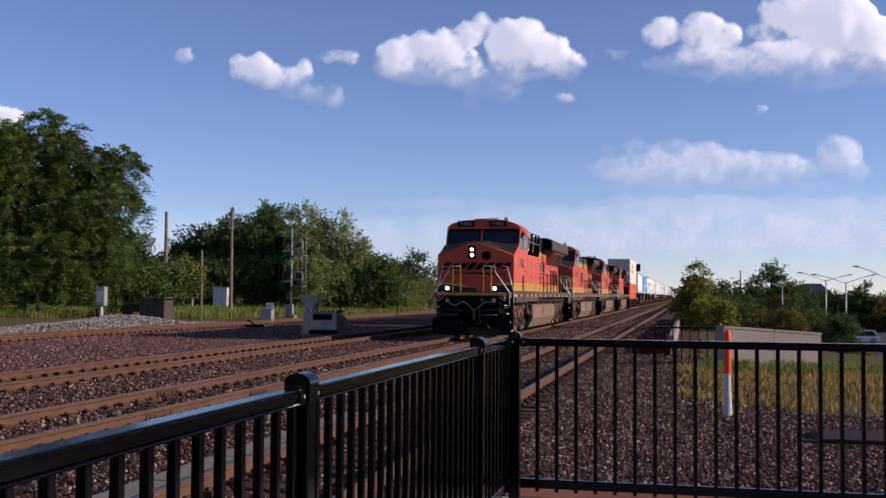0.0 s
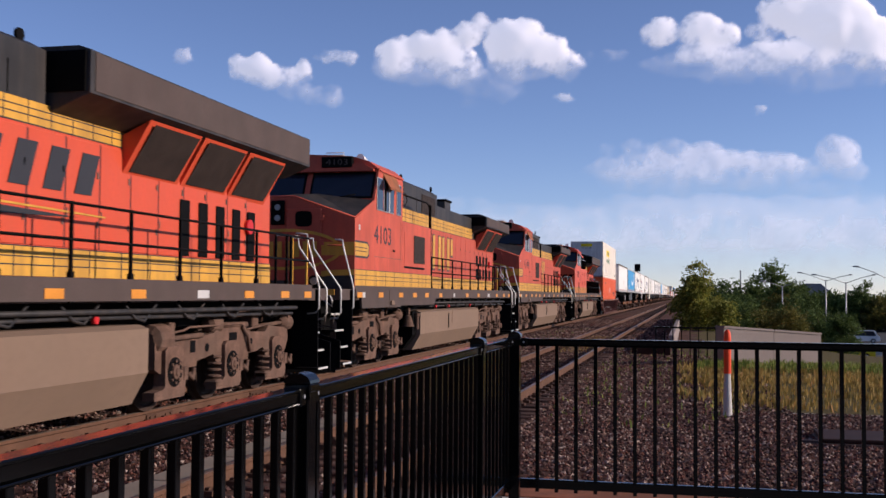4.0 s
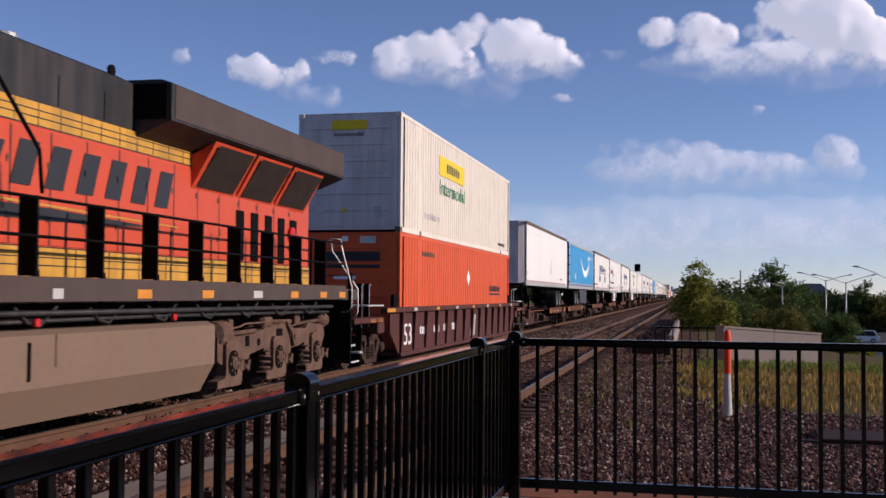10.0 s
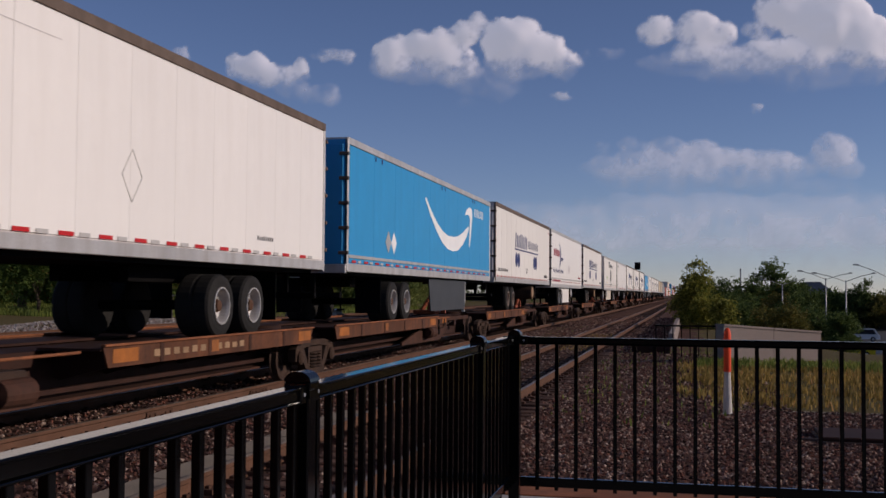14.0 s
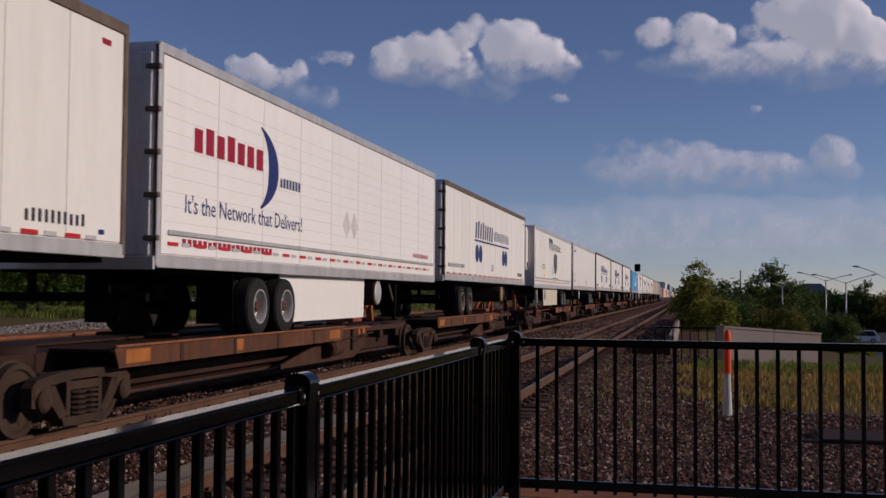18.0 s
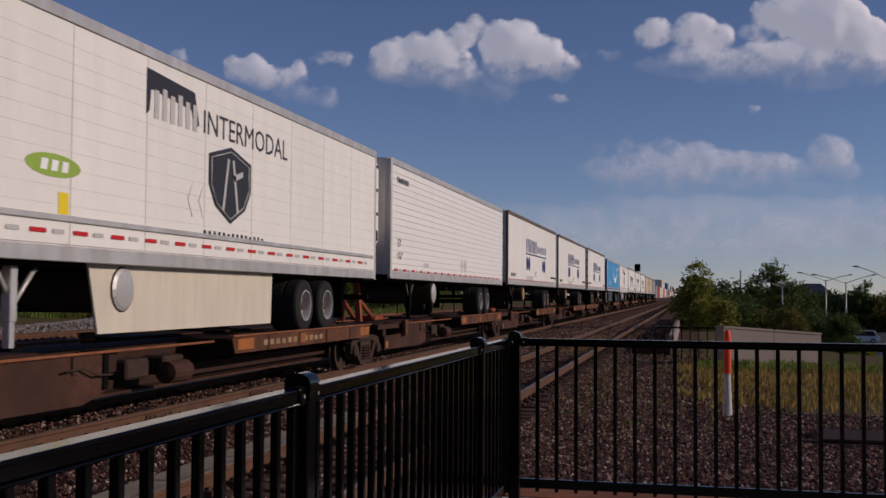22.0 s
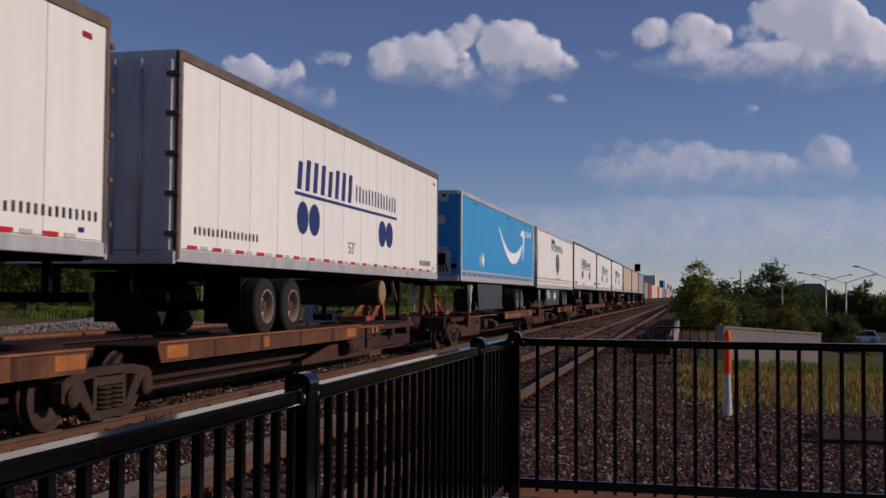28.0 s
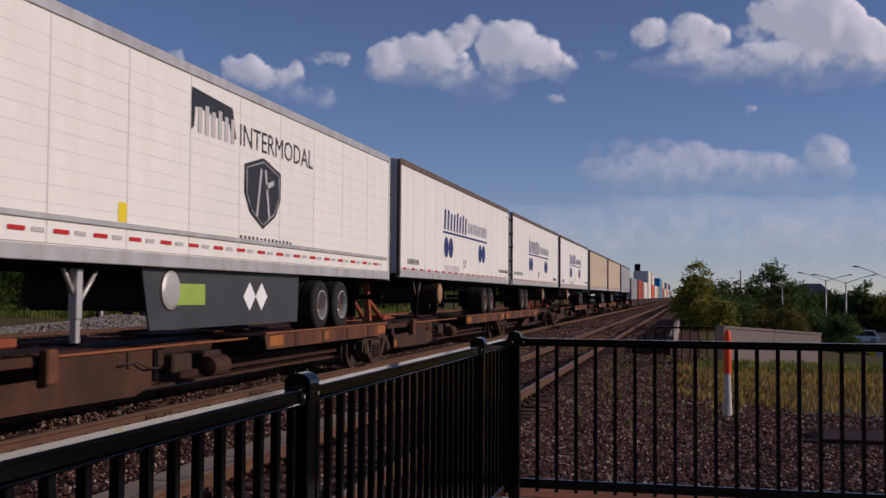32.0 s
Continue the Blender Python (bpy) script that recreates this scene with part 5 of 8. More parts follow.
    part("sunshade", Bag().add([(1.5, 2.0, 4.28), (1.5, 3.12, 4.28), (xo, 3.0, zo), (xo, 2.1, zo), (1.5, 2.0, 4.25), (1.5, 3.12, 4.25), (xo - 0.01, 3.0, zo - 0.03), (xo - 0.01, 2.1, zo - 0.03)], [(0, 1, 2, 3), (4, 5, 6, 7), (0, 3, 7, 4), (1, 2, 6, 5), (2, 3, 7, 6)]), paint if modern else M_rust, e, "" if modern else "rusty sunshade")
    part("rain_gutter", Bag().box(1.502, 1.53, 1.75, 3.68, 4.29, 4.325), paint, e)
    if modern:
        part("side_door", Bag().box(1.502, 1.512, 2.2, 2.55, 1.8, 2.4), M_black, e, "black recessed panel")
    part("panel_seam", Bag().box(1.502, 1.505, 1.4, 3.6, 2.42, 2.432).box(1.502, 1.505, 3.55, 3.562, 2.43, 3.3), M_trim, e)
    part("maker_plate", Bag().box(1.502, 1.507, 2.85, 3.05, 2.58, 2.63), M_black, e)
    part("cab_sticker", Bag().box(1.502, 1.506, 0.25, 0.35, 2.93, 3.04), M_refl, e)
    # Cab number.
    part("cab_number", lettering(number, 0.4, M_ink, "cab_number", 1.36), None, e, "dark number " + number, at=(1.503, 1.36, 2.71))
    # Hood.
    zs, yw = (3.45, 12.0) if modern else (3.46, 14.55)
    part("long_hood", Bag().box(-1.0, 1.0, 3.703, 18.6, 1.722, zs), paint, e)

    def shell(nm, y0, y1, zt, cut):
        part(nm, Bag().prism([(-1.0, zs), (1.0, zs), (1.0, zt - cut), (0.8, zt), (-0.8, zt), (-1.0, zt - cut)], "y", y0, y1), M_lblack, e)

    if modern:
        shell("upper_hood", 3.72, 11.9, hoodtop + 0.1, 0.1)
        part("hood_roof", Bag().box(-0.95, 0.95, 11.903, 18.6, zs, 4.2), M_lblack, e)
    else:
        shell("upper_hood", 3.72, 9.4, 4.58, 0.12)
        shell("middle_hood", 9.403, 14.5, 4.24, 0.08)
        part("hood_roof", Bag().box(-0.95, 0.95, 14.503, 18.6, zs, 4.1), M_lblack, e)
    zt = 3.72 if modern else 3.8
    part("upper_stripe", Bag().box(0.998, 1.003, 3.73, 14.6, zs + 0.003, zt), M_yellow, e, "yellow stripe with thin dark lines")
    lines = Bag()
    for z in (zs + 0.005, zs + (zt - zs) * 0.36, zs + (zt - zs) * 0.66):
        lines.box(1.0035, 1.006, 3.73, 14.6, z, z + 0.013)
    for i in range(24):
        lines.box(1.0035, 1.0055, 4.1 + 0.44 * i, 4.115 + 0.44 * i, zs, zt)
    pieces("pinstripe", lines, M_ink, e)
    # Hood doors.
    dm = Bag().box(1.003, 1.012, -0.36, 0.36, 2.14, 3.42, 0.004).mesh("hood_door", paint)
    gap = Bag().box(1.001, 1.007, 0.364, 0.386, 2.14, 3.42).mesh("door_gap", M_ink)
    latch = Bag().box(1.013, 1.022, 0.3, 0.33, 2.4, 2.48).box(1.013, 1.022, 0.3, 0.33, 3.0, 3.08).box(1.013, 1.02, -0.35, -0.33, 2.5, 2.6).mesh("latch", M_trim)
    for i in range(13 if modern else 15):
        h = part("hood_door", dm, None, e, at=(0, (8.2 if modern else 7.1) + 0.75 * i, 0))
        part("latch", latch, None, h)
        part("door_gap", gap, None, h)
    # Flush cabinet behind the cab.
    y1, zc = (7.6, 3.32) if modern else (6.6, 3.34)
    part("side_cabinet", Bag().box(0.99, 1.495, 3.72, y1, 1.78, zc, 0.012), paint, e)
    part("side_cabinet", Bag().box(-1.495, -0.99, 3.72, y1, 1.78, zc, 0.012), paint, e)
    if modern:
        for y in (3.85, 5.0, 6.2):
            part("cabinet_door", Bag().box(1.497, 1.502, y, y + 1.08, 2.2, 3.2, 0.003), paint, e)
            part("door_hinge", Bag().box(1.503, 1.512, y + 0.92, y + 0.96, 2.3, 2.5), M_trim, e)
            part("door_hinge", Bag().box(1.503, 1.512, y + 0.92, y + 0.96, 2.85, 3.05), M_trim, e)
    else:
        part("grille", Bag().box(1.497, 1.51, 4.8, 5.9, 2.38, 3.06, 0.01), M_mesh, e, "dark brown grille")
        part("cabinet_door", Bag().box(1.497, 1.503, 3.9, 4.72, 2.3, 3.1, 0.003), paint, e)
        part("cabinet_slot", Bag().box(1.497, 1.502, 3.9, 5.9, 2.24, 2.29), M_black, e)
    part("sill_band", Bag().box(1.5, 1.506, 0.02, y1, 1.722, 1.793), M_frame, e)
    # Lower yellow stripe with dark lines, along cab, cabinet and hood.
    for nm, x, a, b in (("lower_stripe", 1.502, 0.02, y1), ("lower_stripe", 1.016, y1, 18.6)):
        st = part(nm, Bag().box(x, x + 0.003, a, b, 1.795, 2.12), M_yellow_old if number == "7097" and x > 1.4 else M_yellow, e, "yellow stripe with dark lines")
        ln = Bag()
        for z in (1.91, 2.0, 2.115):
            ln.box(x + 0.0035, x + 0.005, a, b, z, z + 0.014)
        y = a + 0.75
        while y < b:
            ln.box(x + 0.0035, x + 0.0055, y, y + 0.02, 1.8, 2.12)
            y += 0.75
        pieces("stripe_line", ln, M_ink, st)
    for sx in (-1, 1):
        q = [(sx * 1.5, 2.0), (sx * 1.5, 2.12), (sx * 0.95, 2.1), (sx * 0.3, 1.98), (sx * 0.3, 1.9), (sx * 0.95, 1.99)]
        part("nose_stripe", Bag().prism(q, "y", -0.011, -0.0075), M_yellow, e, "swept yellow nose stripe")
    part("nose_band", Bag().prism([(-1.5, 1.722), (1.5, 1.722), (1.5, 2.0), (0.95, 1.985), (0.3, 1.89), (-0.3, 1.89), (-0.95, 1.985), (-1.5, 2.0)], "y", -0.0065, -0.003), M_lblack, e)
    # The railway's name stands as plain leaning bars.
    if modern:
        pieces("wordmark_bar", bars(Bag(), 1.018, 7.9, 13.0, 2.78, 3.28, 8, 0.35, 0.42), M_ink, e, "dark slanted wordmark bar")
        part("wordmark_wedge", slab(Bag(), 1.018, [(7.8, 2.4), (7.8, 2.58), (10.2, 2.56), (12.6, 2.5), (10.2, 2.42)]), M_ink, e)
        part("wedge_line", slab(Bag(), 1.018, [(7.8, 2.61), (13.2, 2.53), (13.2, 2.55), (7.8, 2.64)]), M_yellow, e)
        f = bars(Bag(), 0.0, -1.45, 1.25, 2.6, 2.87, 8, 0.9, 0.26)
        pieces("nose_wordmark_bar", f, M_black, e, "dark slanted wordmark bar", (0, -0.034, 0), -90)
        w2 = part("nose_wordmark_wedge", slab(Bag(), 0.0, [(-1.3, 2.45), (1.3, 2.4), (0.2, 2.5)]), M_black, e, at=(0, -0.034, 0))
        w2.rotation_euler = (0, 0, radians(-90))
    else:
        for i, y in enumerate((7.1, 8.35, 9.55, 10.7)):
            for dy, w, z0, z1 in ((0, 0.3, 2.36, 3.3), (0.5, 0.26, 2.36 if i != 3 else 2.8, 3.3)):
                part("wordmark_edge", slab(Bag(), 1.0165, [(y + dy - 0.05, z0 - 0.05), (y + dy + w + 0.03, z0 - 0.05), (y + dy + w + 0.03, z1 + 0.03), (y + dy - 0.05, z1 + 0.03)], 0.002), M_ink, e)
                part("wordmark_bar", slab(Bag(), 1.019, [(y + dy, z0), (y + dy + w, z0), (y + dy + w, z1), (y + dy, z1)], 0.003), M_yellow, e, "tall yellow wordmark bar")
        b = slab(Bag(), 1.502, [(0.02, 2.4), (0.85, 2.4), (0.95, 2.46), (0.95, 2.61), (0.85, 2.67), (0.02, 2.67)], 0.003)
        part("stripe_border", slab(Bag(), 1.5005, [(0.015, 2.36), (0.88, 2.36), (1.0, 2.43), (1.0, 2.64), (0.88, 2.71), (0.015, 2.71)], 0.0012), M_ink, e)
        ts = part("tiger_stripe", b, M_yellow, e, "yellow nose stripe with dark lines")
        l2 = Bag()
        for z in (2.49, 2.565):
            l2.box(1.5055, 1.507, 0.02, 0.84, z, z + 0.016)
        pieces("stripe_line", l2, M_ink, ts)
        part("nose_tiger_stripe", Bag().box(-1.5, -0.75, -0.007, -0.003, 2.4, 2.67), M_yellow, e)
        part("nose_tiger_stripe", Bag().box(0.75, 1.5, -0.007, -0.003, 2.4, 2.67), M_yellow, e)
        oval = Bag().add([(1.25 * math.cos(k * math.pi / 18), -0.036, 2.52 + 0.42 * math.sin(k * math.pi / 18)) for k in range(36)] + [(1.17 * math.cos(k * math.pi / 18), -0.036, 2.52 + 0.36 * math.sin(k * math.pi / 18)) for k in range(36)], [(k, (k + 1) % 36, 36 + (k + 1) % 36, 36 + k) for k in range(36)])
        part("nose_oval", oval, M_yellow, e, "thin yellow oval outline")
        pieces("nose_wordmark_bar", bars(Bag(), 0.0, -0.75, 0.75, 2.36, 2.68, 8, 0.0, 0.4), M_yellow, e, "", (0, -0.04, 0), -90)
    # Upper intake louvres, lifting eyes, catwalk rail.
    louvre = [(4.75, 3.86, 4.4)] if not modern else [(4.55, 3.84, 4.22), (6.0, 3.84, 4.24)]
    for y, z0, z1 in louvre:
        lv = part("louvre_frame", Bag().box(1.003, 1.012, y, y + 0.85, z0, z1, 0.004), M_black, e)
        for k in range(5):
            z = z0 + 0.03 + k * (z1 - z0 - 0.04) / 5
            part("slat", Bag().add([(1.013, y + 0.05, z + 0.05), (1.013, y + 0.8, z + 0.05), (1.05, y + 0.8, z), (1.05, y + 0.05, z)], [(0, 1, 2, 3)]), M_rust, lv, "rusty louvre slat")
    if modern:
        part("side_hatch", Bag().box(1.003, 1.012, 7.5, 7.85, 3.8, 4.22, 0.005), M_trim, e)
        part("hood_box", Bag().box(1.003, 1.08, 5.45, 5.9, 3.74, 3.88, 0.01), M_frame, e)
    else:
        part("upper_grille", Bag().box(1.003, 1.02, 7.55, 9.1, 3.84, 4.34, 0.01), M_mesh, e, "dark mesh grille")
    for y in ((5.9, 9.2) if not modern else (7.9, 11.6)):
        zz = 4.6 if not modern else 4.43
        part("lifting_eye", Bag().turned((0.84, y, zz + 0.02), "x", [(0, 0.075), (0.04, 0.075)], 10), M_black, e)
    if modern:
        part("exhaust_pipe", Bag().box(-0.4, 0.4, 10.6, 11.4, hoodtop + 0.08, hoodtop + 0.13, 0.02), M_lblack, e)
        part("roof_vent", Bag().turned((0.55, 9.8, hoodtop + 0.1), "z", [(0, 0.16), (0.08, 0.16), (0.1, 0.08)], 12), M_galv, e)
    else:
        part("exhaust_pipe", Bag().box(-0.2, 0.5, 12.7, 13.5, 4.22, 4.6, 0.02), M_lblack, e)
        part("exhaust_rim", Bag().box(-0.24, 0.54, 12.66, 13.54, 4.6, 4.66, 0.01), M_black, e)
    for y in ((5.5, 7.0, 8.2) if not modern else (8.6, 10.2, 11.2)):
        part("hood_seam", Bag().box(1.001, 1.006, y, y + 0.018, zt + 0.02, 4.22 if y < 9.5 else 4.1), M_black, e)
    if modern:
        for y in (3.95, 5.55, 6.85, 7.75):
            part("catwalk_post", Bag().prism([(1.14, 3.33), (1.38, 3.33), (1.44, 3.5), (1.44, 4.3), (1.36, 4.3), (1.3, 3.6)], "y", y - 0.02, y + 0.02), M_black, e)
        part("catwalk_rail", Bag().tube([(1.42, 3.75, 4.28), (1.42, 7.8, 4.3), (1.42, 8.0, 4.2), (1.44, 9.2, 3.1), (1.45, 9.25, 2.65)], 0.022, 6), M_black, e)
        part("catwalk_rail", Bag().tube([(1.42, 3.75, 3.9), (1.42, 7.75, 3.9)], 0.018, 6), M_galv, e)
    else:
        part("grab_rail", Bag().tube([(1.4, 3.75, 4.0), (1.4, 6.5, 4.0), (1.42, 6.62, 3.95), (1.46, 6.66, 3.85), (1.46, 6.68, 2.6)], 0.024, 6), M_black, e)
        part("grab_post", Bag().box(1.43, 1.49, 6.62, 6.68, 1.75, 3.95), M_black, e)
        part("cable_run", Bag().tube([(1.01, 5.75, 4.2), (1.06, 5.8, 4.0), (1.02, 5.7, 3.85)], 0.012, 5), M_black, e)
    # Radiator wings with screens under them.
    z0, z1 = (3.86, 4.4) if modern else (3.9, 4.27)
    rp = [(-1.5, z0), (-1.5, z1 - 0.05), (-1.35, z1), (1.35, z1), (1.5, z1 - 0.05), (1.5, z0), (1.02, z0 - 0.2), (-1.02, z0 - 0.2)]
    part("radiator", Bag().prism(rp, "y", yw, 19.2), M_lblack, e, "overhanging dark radiator housing")
    part("radiator_top", Bag().box(-1.2, 1.2, yw + 0.4, 18.9, z1 + 0.004, z1 + 0.07, 0.01), M_black, e)
    part("radiator_end", Bag().box(-1.45, 1.45, yw - 0.03, yw - 0.003, z0 + 0.02, z1 - 0.06), M_black, e)
    part("radiator_face", Bag().box(1.503, 1.51, yw + 0.1, 19.15, z0 + 0.03, z1 - 0.07, 0.004), M_frame, e)
    for i in range(3 if modern else 2):
        y = (13.6 if modern else 15.2) + 1.6 * i
        sc = part("screen_frame", Bag().add([(1.0, y, 3.12), (1.0, y + 1.5, 3.12), (1.4, y + 1.5, z0 - 0.05), (1.4, y, z0 - 0.05), (1.0, y, 3.62), (1.0, y + 1.5, 3.62)], [(0, 1, 2, 3), (0, 3, 4), (1, 5, 2), (3, 2, 5, 4)]), paint, e)
        part("screen", Bag().add([(1.04, y + 0.12, 3.17), (1.04, y + 1.4, 3.17), (1.41, y + 1.4, z0 - 0.1), (1.41, y + 0.12, z0 - 0.1)], [(0, 1, 2, 3)]), M_mesh, sc, "dark mesh screen")
    for i in range(5):
        part("end_louvre", Bag().box(1.016, 1.03, 15.2 + 0.6 * i, 15.5 + 0.6 * i, 2.15, 2.95 if modern else 2.5, 0.01), M_black, e)
        if not modern and i < 4:
            part("end_louvre", Bag().box(1.016, 1.03, 15.2 + 0.6 * i, 15.5 + 0.6 * i, 2.6, 2.95, 0.01), M_black, e)
    part("hose_reel", Bag().turned((1.02, 17.6, 2.7), "x", [(0, 0.12), (0.06, 0.12)], 12), M_red, e)
    # Handrails along the walkway.
    pm = Bag().box(1.26 if wide else 1.44, 1.475, -0.018, 0.018, 1.79, 2.62).box(1.43, 1.485, -0.035, 0.035, 1.5, 1.85).mesh("stanchion", M_black)
    ys = [y1 + 0.25 + 1.3 * i for i in range(9 if modern else 10)]
    for y in ys:
        part("stanchion", pm, None, e, at=(0, y, 0))
    for z in (2.6, 2.2):
        part("handrail", Bag().tube([(1.458, y1 + 0.1, z), (1.458, 19.35, z)], 0.019, 6), M_black, e)
    # End platforms, steps, pilot.
    for y, s in ((-0.75, -1), (20.35, 1)):
        pil = part("pilot", Bag().prism([(-1.02, 0.5), (1.02, 0.5), (1.02, 1.1), (0.98, 1.54), (-0.98, 1.54), (-1.02, 1.1)], "y", y, y + s * 0.06), M_black, e)
        part("end_sill", Bag().box(-1.06, 1.06, y - 0.04, y + 0.04, 1.545, 1.72, 0.01), M_black, e)
        part("drawbar_pocket", Bag().box(-0.36, 0.36, y + s * 0.062, y + s * 0.2, 0.58, 1.2, 0.03), M_black, pil)
        part("lower_plate", Bag().prism([(-1.5, 0.2), (1.5, 0.2), (1.5, 0.72), (1.04, 0.86), (-1.04, 0.86), (-1.5, 0.72)], "y", y + s * 0.08, y + s * 0.12), M_black, pil)
        # Thin pale bars draw the highlight along the plate's top edge.
        part("plate_edge", Bag().tube([(0.25, y + s * 0.13, 0.86), (1.02, y + s * 0.13, 0.87)], 0.008, 6).tube([(-1.5, y + s * 0.13, 0.74), (-1.05, y + s * 0.13, 0.87), (-0.45, y + s * 0.13, 0.86)], 0.008, 6), M_galv, pil, "pale bar drawn as a highlight on the plate edge")
        for sx in (-0.92, 0.86):
            lamp = part("ground_lamp", Bag().turned((sx, y + s * 0.062, 1.4), "y", [(0, 0.09), (s * 0.07, 0.1), (s * 0.09, 0.07)], 14), M_frame, pil)
            part("lamp_glass", Bag().turned((sx, y + s * 0.153, 1.4), "y", [(0, 0.068), (s * 0.01, 0.06)], 14), M_lens, lamp)
        part("marker", Bag().turned((0.42, y + s * 0.062, 1.42), "y", [(0, 0.06), (s * 0.03, 0.05)], 12), M_cred, pil, "dull red round marker")
        for sx in (-1, 1):
            part("corner_loop", Bag().tube([(sx * 1.02, y + s * 0.03, 1.72), (sx * 1.2, y + s * 0.03, 1.7), (sx * 1.3, y + s * 0.03, 1.5), (sx * 1.3, y + s * 0.03, 1.38), (sx * 1.1, y + s * 0.03, 1.52)], 0.014, 6), M_silver, e, "bent silver grab loop")
            part("cut_lever", Bag().tube([(sx * 0.3, y + s * 0.22, 1.02), (sx * 0.9, y + s * 0.2, 1.06), (sx * 1.35, y + s * 0.14, 0.98), (sx * 1.4, y + s * 0.14, 1.25)], 0.013, 6), M_frame, e)
            part("brake_hose", Bag().tube([(sx * 0.42 + 0.3 * math.sin(k * 0.52), y + s * 0.24, 0.62 - 0.34 * math.sin(k * 0.2618)) for k in range(13)], 0.02, 6), M_frame, e, "looped dark air hose")
        part("coupler", Bag().box(-0.16, 0.16, y + s * 0.06, y + s * 0.62, 0.72, 1.0, 0.04).box(-0.24, 0.24, y + s * 0.4, y + s * 0.7, 0.66, 1.06, 0.06), M_black, pil)
        if s < 0:
            part("plow", Bag().add([(-1.45, y - 0.06, 0.75), (1.45, y - 0.06, 0.75), (1.45, y - 0.25, 0.12), (0, y - 0.6, 0.1), (-1.45, y - 0.25, 0.12), (0, y - 0.12, 0.75)], [(0, 5, 3, 4), (5, 1, 2, 3)]), M_black, pil)
            part("end_sill_stripe", Bag().box(-1.35, 1.35, y - 0.058, y - 0.043, 1.6, 1.71), M_yellow, e, "dull yellow platform edge")
        part("cable", Bag().tube([(-0.95 + 0.1 * k, y + s * (0.1 + 0.12 * math.sin(k * 0.165)), 1.36 - 0.16 * math.sin(k * 0.165) * (1 + math.sin(k * 0.7))) for k in range(20)], 0.014, 7), M_galv, e, "looped grey jumper cable")
        for k in (-0.6, 0.5, 0.65):
            part("air_hose", Bag().tube([(k, y + s * 0.08, 0.85), (k - 0.02, y + s * 0.25, 0.6), (k + 0.05, y + s * 0.2, 0.35), (k + 0.15, y + s * 0.12, 0.42)], 0.028, 6), M_black, e)
        for sx in (-1, 1):
            yy = y + (0.02 if s < 0 else -0.62)
            well = part("step_well", Bag().box(sx * 1.0, sx * 1.06, yy, yy + 0.62, 0.3, 1.7).box(sx * 1.06, sx * 1.5, yy + (0.6 if s < 0 else 0), yy + (0.64 if s < 0 else 0.04), 0.3, 1.7), M_black, e)
            for k, z in enumerate((0.25, 0.57, 0.89, 1.21, 1.5)):
                xo = 1.5 - 0.085 * k
                part("step", Bag().box(sx * 1.06, sx * xo, yy + 0.02, yy + 0.56, z, z + 0.03, 0.004), M_black, well)
                part("step_edge", Bag().box(sx * xo, sx * (xo + 0.014), yy + 0.04, yy + 0.56, z - 0.004, z + 0.034, 0.004), M_silver, well, "worn bright step edge")
            hr = Bag()
            hr.tube([(sx * 1.3, yy + (0.62 if s < 0 else 0), 1.26), (sx * 1.46, yy + (0.62 if s < 0 else 0), 1.28), (sx * 1.52, yy + (0.62 if s < 0 else 0), 1.36), (sx * 1.52, yy + (0.62 if s < 0 else 0), 1.75), (sx * 1.3, yy + (0.62 if s < 0 else 0), 2.55), (sx * 1.28, yy + (0.62 if s < 0 else 0), 2.7), (sx * 1.1, yy + (0.7 if s < 0 else -0.1), 2.72)], 0.016, 6)
            part("corner_handrail", hr, M_silver, e, "bright corner handrail")
            hr = Bag().tube([(sx * 1.25, yy + (0 if s < 0 else 0.6), 1.14), (sx * 1.4, yy + (0 if s < 0 else 0.6), 1.16), (sx * 1.46, yy + (0 if s < 0 else 0.6), 1.26), (sx * 1.46, yy + (0 if s < 0 else 0.6), 1.72), (sx * 0.9, yy + (0 if s < 0 else 0.6), 2.5), (sx * 0.88, yy + (0 if s < 0 else 0.6), 2.7), (sx * 0.45, yy + (0 if s < 0 else 0.6), 2.72)], 0.016, 6)
            part("corner_handrail", hr, M_silver, e, "bright corner handrail")
            part("end_post", Bag().box(sx * 0.43, sx * 0.46, yy + (-0.02 if s < 0 else 0.56), yy + (0.04 if s < 0 else 0.62), 1.72, 2.72), M_yellow if s < 0 else M_black, e)
            part("end_post", Bag().box(sx * 0.73, sx * 0.76, yy + (-0.02 if s < 0 else 0.56), yy + (0.04 if s < 0 else 0.62), 1.72, 2.72), M_yellow if s < 0 else M_black, e)
    # Lamps.
    hl = part("headlight_case", Bag().box(-0.29, 0.01, -0.045, -0.003, 3.02, 3.52, 0.02), M_black, e)
    for z in (3.38, 3.16):
        part("headlight", Bag().turned((-0.14, -0.046, z), "y", [(0, 0.066), (-0.02, 0.06)], 14), M_lamp if lit else M_lens, hl, "glowing headlight" if lit else "unlit headlight")
    for x in (-0.98, 0.86):
        dl = part("ditch_light_case", Bag().cyl((x, -0.62, 1.87), "y", 0.12, 0.3, 14).box(x - 0.08, x + 0.2, -0.6, -0.35, 1.722, 1.76), M_black, e)
        part("ditch_light", Bag().turned((x, -0.622, 1.87), "y", [(0, 0.075), (-0.02, 0.07)], 14), M_lamp if lit else M_lens, dl, "glowing ditch light" if lit else "unlit ditch light")
    # Fuel tank with a knee, air reservoirs, pipes under the walkway.
    tk = [(-1.42, 0.62), (-1.42, 1.17), (-1.3, 1.22), (1.3, 1.22), (1.42, 1.17), (1.42, 0.62), (1.2, 0.22), (-1.2, 0.22)]
